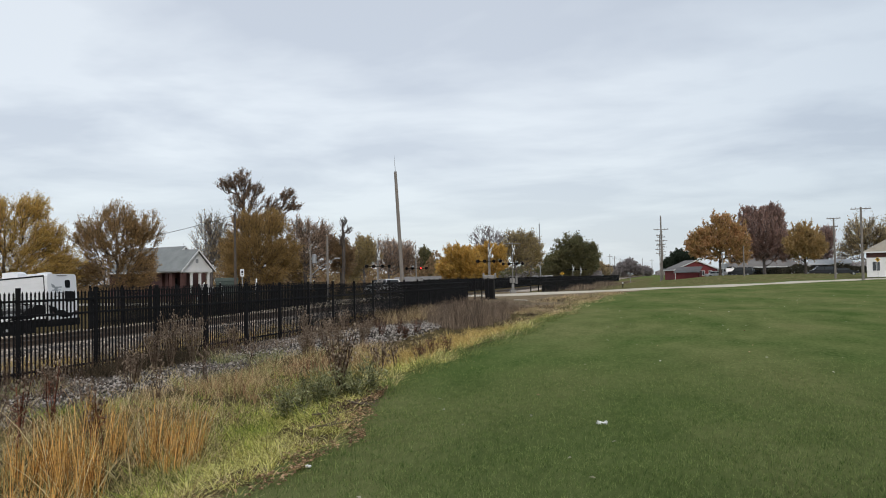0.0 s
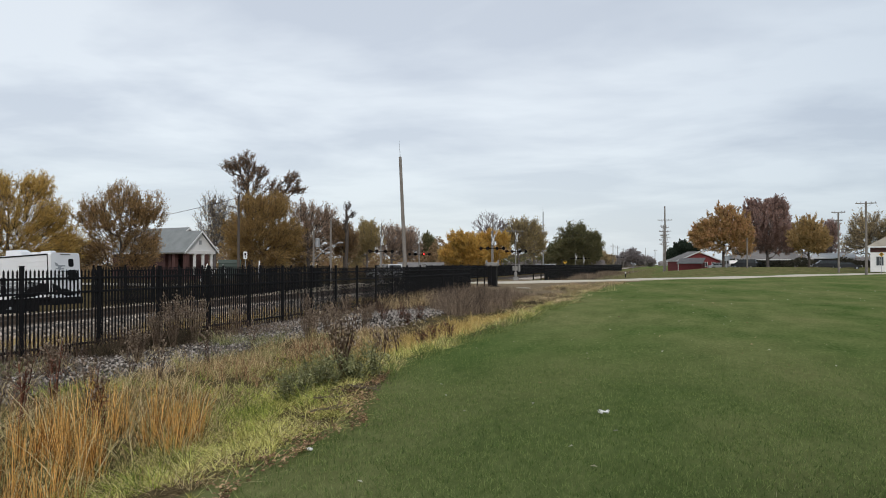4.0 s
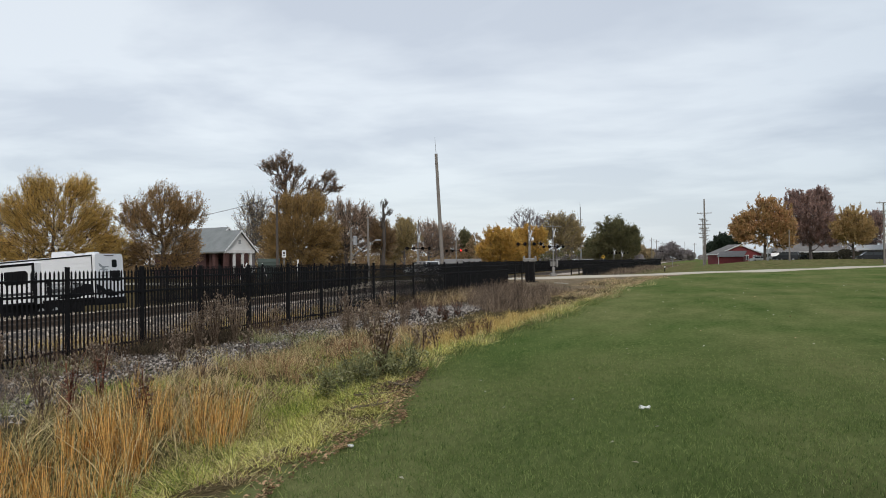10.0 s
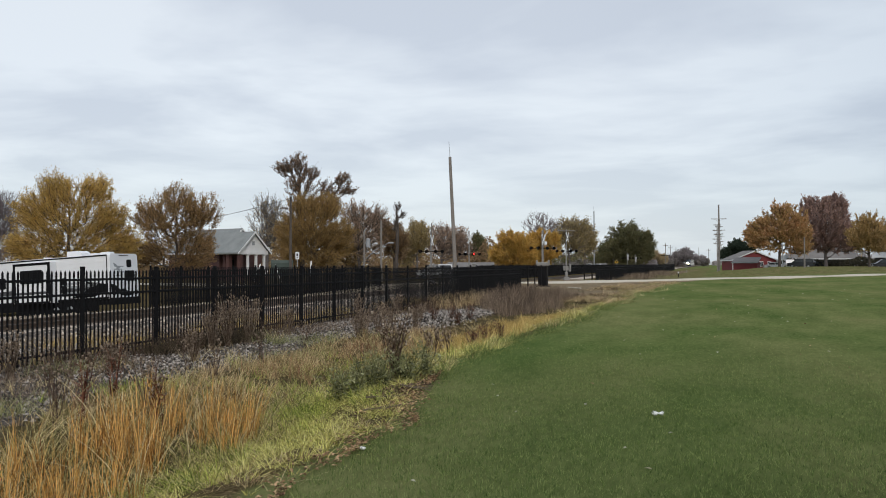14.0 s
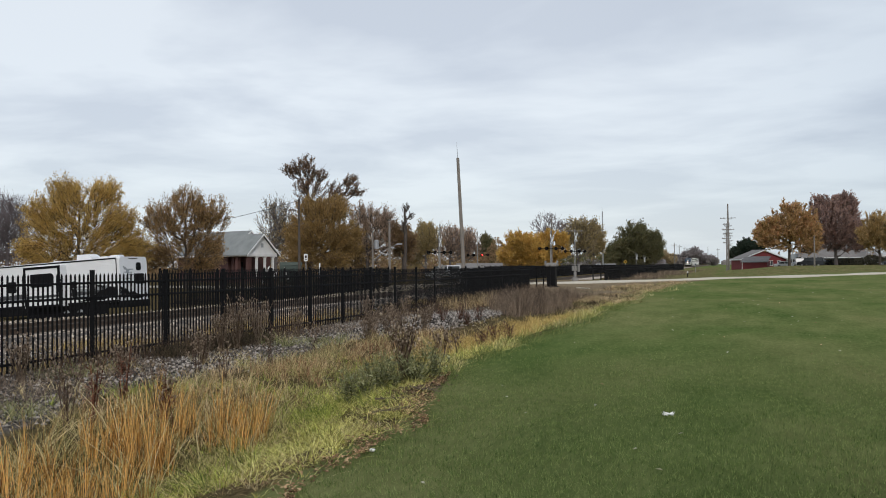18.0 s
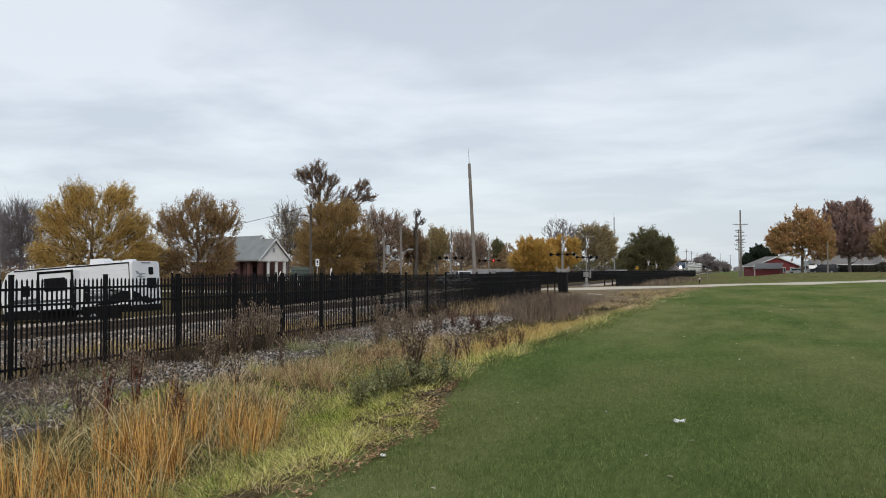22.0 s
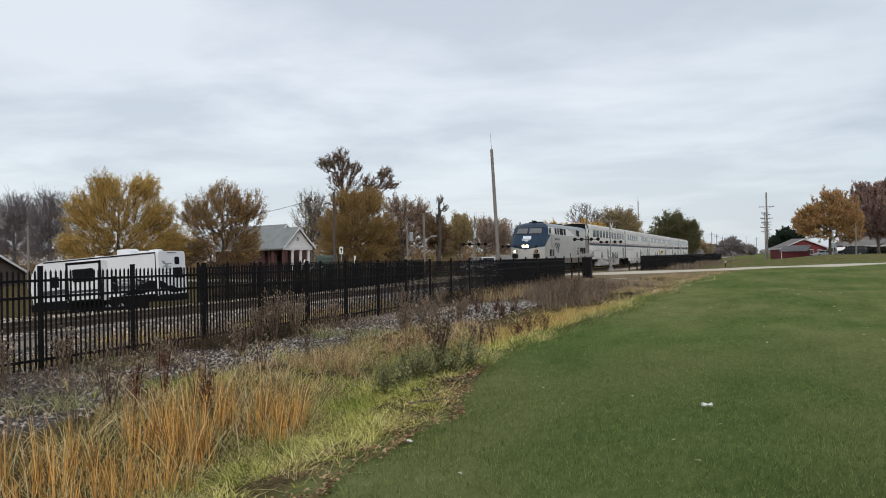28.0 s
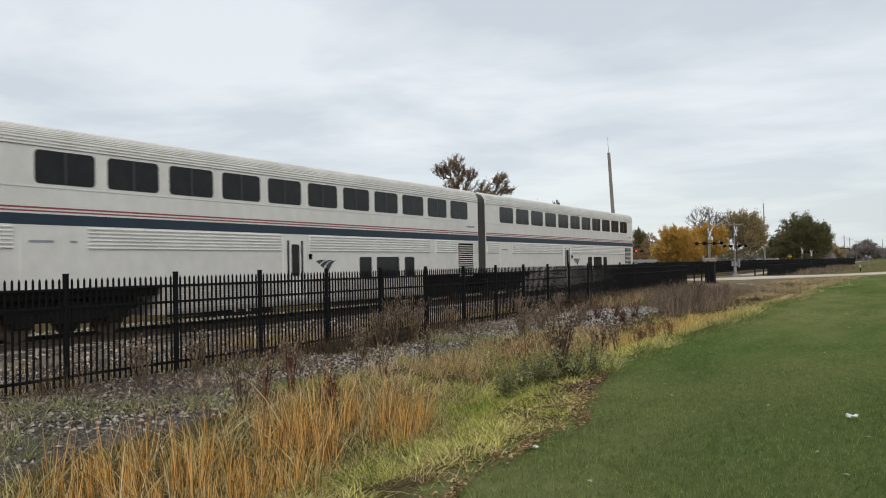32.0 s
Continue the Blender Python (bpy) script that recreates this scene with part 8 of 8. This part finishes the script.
    for x in (-0.92, 0.92):
        d = part("ditch_light", Shape().tube((x, 0.30, 2.04), (x, 0.5, 2.04), 0.15, n=14), M_iron, lo)
        part("lens", Shape().tube((x, 0.288, 2.04), (x, 0.31, 2.04), 0.085, n=14), M_ditch if x < 0 else M_amberlens, d, "glowing amber lens" if x < 0 else "dull amber lens")
        part("step_well", Shape().box(x - 0.25, 0.33, 1.48, x + 0.25, 0.6, 1.83, 0.02), M_black, lo)
        part("nose_marker", Shape().tube((x, 0.33, 2.48), (x, 0.5, 2.48), 0.09, n=10), M_iron, lo)
    part("pilot", Shape().add([(-1.4, 0.9, 0.95), (-1.0, 0.15, 0.95), (1.0, 0.15, 0.95), (1.4, 0.9, 0.95), (-1.35, 0.85, 0.18), (-0.95, 0.1, 0.18), (0.95, 0.1, 0.18), (1.35, 0.85, 0.18)], [(0, 1, 5, 4), (1, 2, 6, 5), (2, 3, 7, 6)]), M_iron, lo, "dark steel pilot plough")
    part("coupler", Shape().box(-0.14, -0.25, 0.72, 0.14, 0.2, 1.02, 0.03), M_iron, lo)
    X = 1.5
    for sgn in (1, -1):
        def put(o):
            if sgn < 0:
                o.scale = (-1, 1, 1)
            return o
        o = put(part("cab_window", side_panel(2.40, 3.50, 3.45, 4.12, 0.012, 0.05, X).mesh("cab_window", M_white), M_white, lo, "white framed cab side window"))
        part("pane", side_panel(2.52, 3.56, 2.92, 4.07, 0.018, 0.05, X).mesh("pane", M_glassdark), M_glassdark, o)
        part("pane", side_panel(2.98, 3.56, 3.38, 4.07, 0.018, 0.05, X).mesh("pane", M_glassdark), M_glassdark, o)
        for a, b in ((4.75, 5.55), (5.85, 6.45), (6.75, 8.2), (8.45, 9.35), (14.4, 15.55)):
            s = Shape().prism([(a + 0.15, 3.56), (b + 0.15, 3.51), (b, 4.1), (a, 4.12)], "x", X - 0.05, X + 0.006)
            g = put(part("intake_grille", s, M_black, lo, "slanted black intake grille"))
        hi = Shape().prism([(3.5, 4.12), (10.2, 4.12), (13.8, 3.6), (14.4, 3.5), (4.6, 3.5), (3.9, 3.3)], "x", X - 0.05, X + 0.003)
        put(part("white_flash", hi, M_white, lo, "white painted flash behind the cab"))
        for y in (3.55, 4.48):
            put(part("door_seam", side_panel(y, 1.05, y + 0.025, 3.6, 0.005, 0.0, X).mesh("door_seam", M_iron), M_iron, lo))
        put(part("sill_grime", side_panel(1.4, 0.97, 20.4, 1.42, 0.003, 0.0, X).mesh("sill_grime", M_grime), M_grime, lo, "brown road grime along the sill"))
        for a in (3.72, 4.55):
            put(part("cab_latch", side_panel(a, 2.35, a + 0.12, 2.6, 0.012, 0.02, X).mesh("cab_latch", M_iron), M_iron, lo))
        d = put(part("cab_door", side_panel(3.62, 1.1, 4.42, 3.45, 0.006, 0.04, X).mesh("cab_door", M_silver), M_silver, lo, "silver crew door with handrails"))
        for y in (3.66, 4.38):
            part("handrail", Shape().tube((X + 0.05, y, 1.2), (X + 0.05, y, 3.62), 0.018, n=6), M_galv, d)
        part("step_opening", side_panel(3.8, 1.6, 4.3, 2.2, 0.010, 0.0, X).mesh("step_opening", M_black), M_black, d)
        put(part("step_opening", side_panel(2.86, 1.6, 3.5, 2.2, 0.010, 0.0, X).mesh("step_opening", M_black), M_black, lo))
        put(part("filler_hatch", side_panel(11.2, 1.45, 11.5, 1.85, 0.008, 0.0, X).mesh("filler_hatch", M_black), M_black, lo))
        for a, b in ((16.05, 17.75), (17.9, 19.35)):
            g = put(part("radiator_grille", side_panel(a, 1.56, b, 2.42, 0.010, 0.0, X).mesh("radiator_grille", M_black), M_black, lo, "square dark grille"))
        for y in (13.0, 13.75):
            put(part("panel_seam", side_panel(y, 1.3, y + 0.02, 3.3, 0.004, 0.0, X).mesh("panel_seam", M_roofgrey), M_roofgrey, lo))
        put(part("rear_door", side_panel(19.6, 1.1, 20.25, 3.1, 0.008, 0.04, X).mesh("rear_door", M_silver), M_silver, lo))
        put(part("rear_vent", side_panel(19.72, 2.55, 20.12, 3.15, 0.016, 0.03, X).mesh("rear_vent", M_roofgrey), M_roofgrey, lo))
        put(part("rear_handrail", Shape().tube((X + 0.04, 20.35, 1.1), (X + 0.04, 20.35, 2.9), 0.018, n=6), M_galv, lo))
        # emblem of three swept bars and the name as plain bars
        for sw in SWOOSH:
            put(part("emblem", Shape().prism(sw, "x", X - 0.02, X + 0.004), M_logo, lo, "slate-blue swept emblem"))
        for j in range(6):
            put(part("name_bar", side_panel(5.0 + j * 0.36, 3.02, 5.24 + j * 0.36, 3.2, 0.004, 0.0, X).mesh("name_bar", M_logo), M_logo, lo))
    bogie(lo, 5.0, 2, 0.5)
    bogie(lo, 16.6, 2, 0.5)
    part("fuel_tank", Shape().box(-1.3, 8.0, 0.3, 1.3, 13.6, 0.94, 0.12), M_iron, lo, "black fuel tank between the trucks")
    # road number
    for sgn in (1, -1):
        c = bpy.data.curves.new("road_number", "FONT")
        c.body, c.size, c.extrude, c.align_x = "62", 1.05, 0.003, "CENTER"
        c.materials.append(M_black)
        o = new("road_number", c)
        bpy.context.view_layer.update()
        me = bpy.data.meshes.new_from_object(o)
        bpy.data.objects.remove(o)
        o = part("road_number", me, M_black, lo, "dark road number on the body side")
        o.matrix_basis = Matrix.Translation((sgn * (X + 0.006), 15.05, 1.72)) @ Euler((radians(90), 0, radians(90 * sgn))).to_matrix().to_4x4()
    return lo


M_grime = material("road_grime", (0.07, 0.055, 0.04), (0.17, 0.145, 0.115), 1.2, 0.8, 0, 0.1, 14)
M_amberlens = material("amber_lens", (0.25, 0.12, 0.05), (0.36, 0.2, 0.1), 5, 0.2)
M_pane = material("windscreen_glass", (0.09, 0.095, 0.10), (0.16, 0.165, 0.165), 1.0, 0.1, 0, 0, 3)


LOCO = locomotive()

# ---- litter on the lawn ----
def crumpled(name, x, y, w, label, seed):
    """A crumpled sheet of paper lying in the grass."""
    r = random.Random(seed)
    s = Shape()
    n = 5
    v = [(w * (i / n - 0.5) + r.uniform(-0.02, 0.02), w * 0.5 * (j / 3 - 0.5) + r.uniform(-0.015, 0.015), 0.03 + r.uniform(0, 0.045)) for j in range(4) for i in range(n + 1)]
    s.add(v, [(j * (n + 1) + i, j * (n + 1) + i + 1, (j + 1) * (n + 1) + i + 1, (j + 1) * (n + 1) + i) for j in range(3) for i in range(n)])
    o = new(name, s.mesh(name, M_litter))
    o.matrix_basis = pose(x, y, zg(x, y), 0, 0, 12)
    sol = o.modifiers.new("thickness", "SOLIDIFY")
    sol.thickness = 0.004
    return tagged(o, label, "litter")


crumpled("paper_scrap", -0.57, 8.98, 0.10, "crumpled white paper scrap lying in the grass", 1)
bm = bmesh.new()
bmesh.ops.create_icosphere(bm, subdivisions=2, radius=0.024)
me = bpy.data.meshes.new("foam_ball")
bm.to_mesh(me)
bm.free()
me.materials.append(M_litter)
o = new("foam_ball", me)
o.location = (-2.83, 6.73, zg(-2.83, 6.73) + 0.016)
o.scale = (1.25, 0.9, 0.62)
tagged(o, "small squashed white foam ball lying in the grass", "ball")


def fallen_stick(x, y, rz, ln, label, seed):
    r = random.Random(seed)
    o = thing("dead_branch", label, "branch", "dead branches", pose(x, y, zg(x, y) + 0.04, 0, 0, rz))
    s = Shape()
    p = Vector((-ln / 2, 0, 0))
    for k in range(5):
        q = p + Vector((ln / 5, r.uniform(-0.05, 0.05), r.uniform(-0.01, 0.03)))
        s.tube(p, q, 0.012 - 0.0015 * k, 0.0105 - 0.0015 * k, 6)
        p = q
    part("stem", s, M_stick, o)
    for k in range(3):
        a = Vector((r.uniform(-ln / 3, ln / 3), 0, 0.02))
        part("side_twig", Shape().tube(a, a + Vector((r.uniform(0.05, 0.2), r.choice((-1, 1)) * r.uniform(0.1, 0.2), 0.05)), 0.006, 0.003, 5), M_stick, o)


for k, (x, y, rz, ln) in enumerate([(-3.55, 10.0, -48, 0.75), (-3.75, 9.5, -20, 0.5), (-3.4, 8.6, 35, 0.4)]):
    fallen_stick(x, y, rz, ln, "dead grey branch lying at the lawn's edge", 10 + k)


def front(t):
    """Where the locomotive's coupling stands along the line at t seconds."""
    u = t - 29.0
    return 30.86 - 39.85 * u + 0.1128 * u * u


def motions():
    times = [0, 2, 4, 6, 8, 10, 12, 14, 16, 18, 20, 22, 24, 25, 26, 27, 28, 29, 30, 31, 32]
    walk(LOCO, [(t, pose(TRACK_X, front(t), RAIL_Z)) for t in times])
    for k, car in enumerate(CARS):
        walk(car, [(t, pose(TRACK_X, front(t) + LOCO_LEN + CAR_LEN * k, RAIL_Z)) for t in times])


motions()
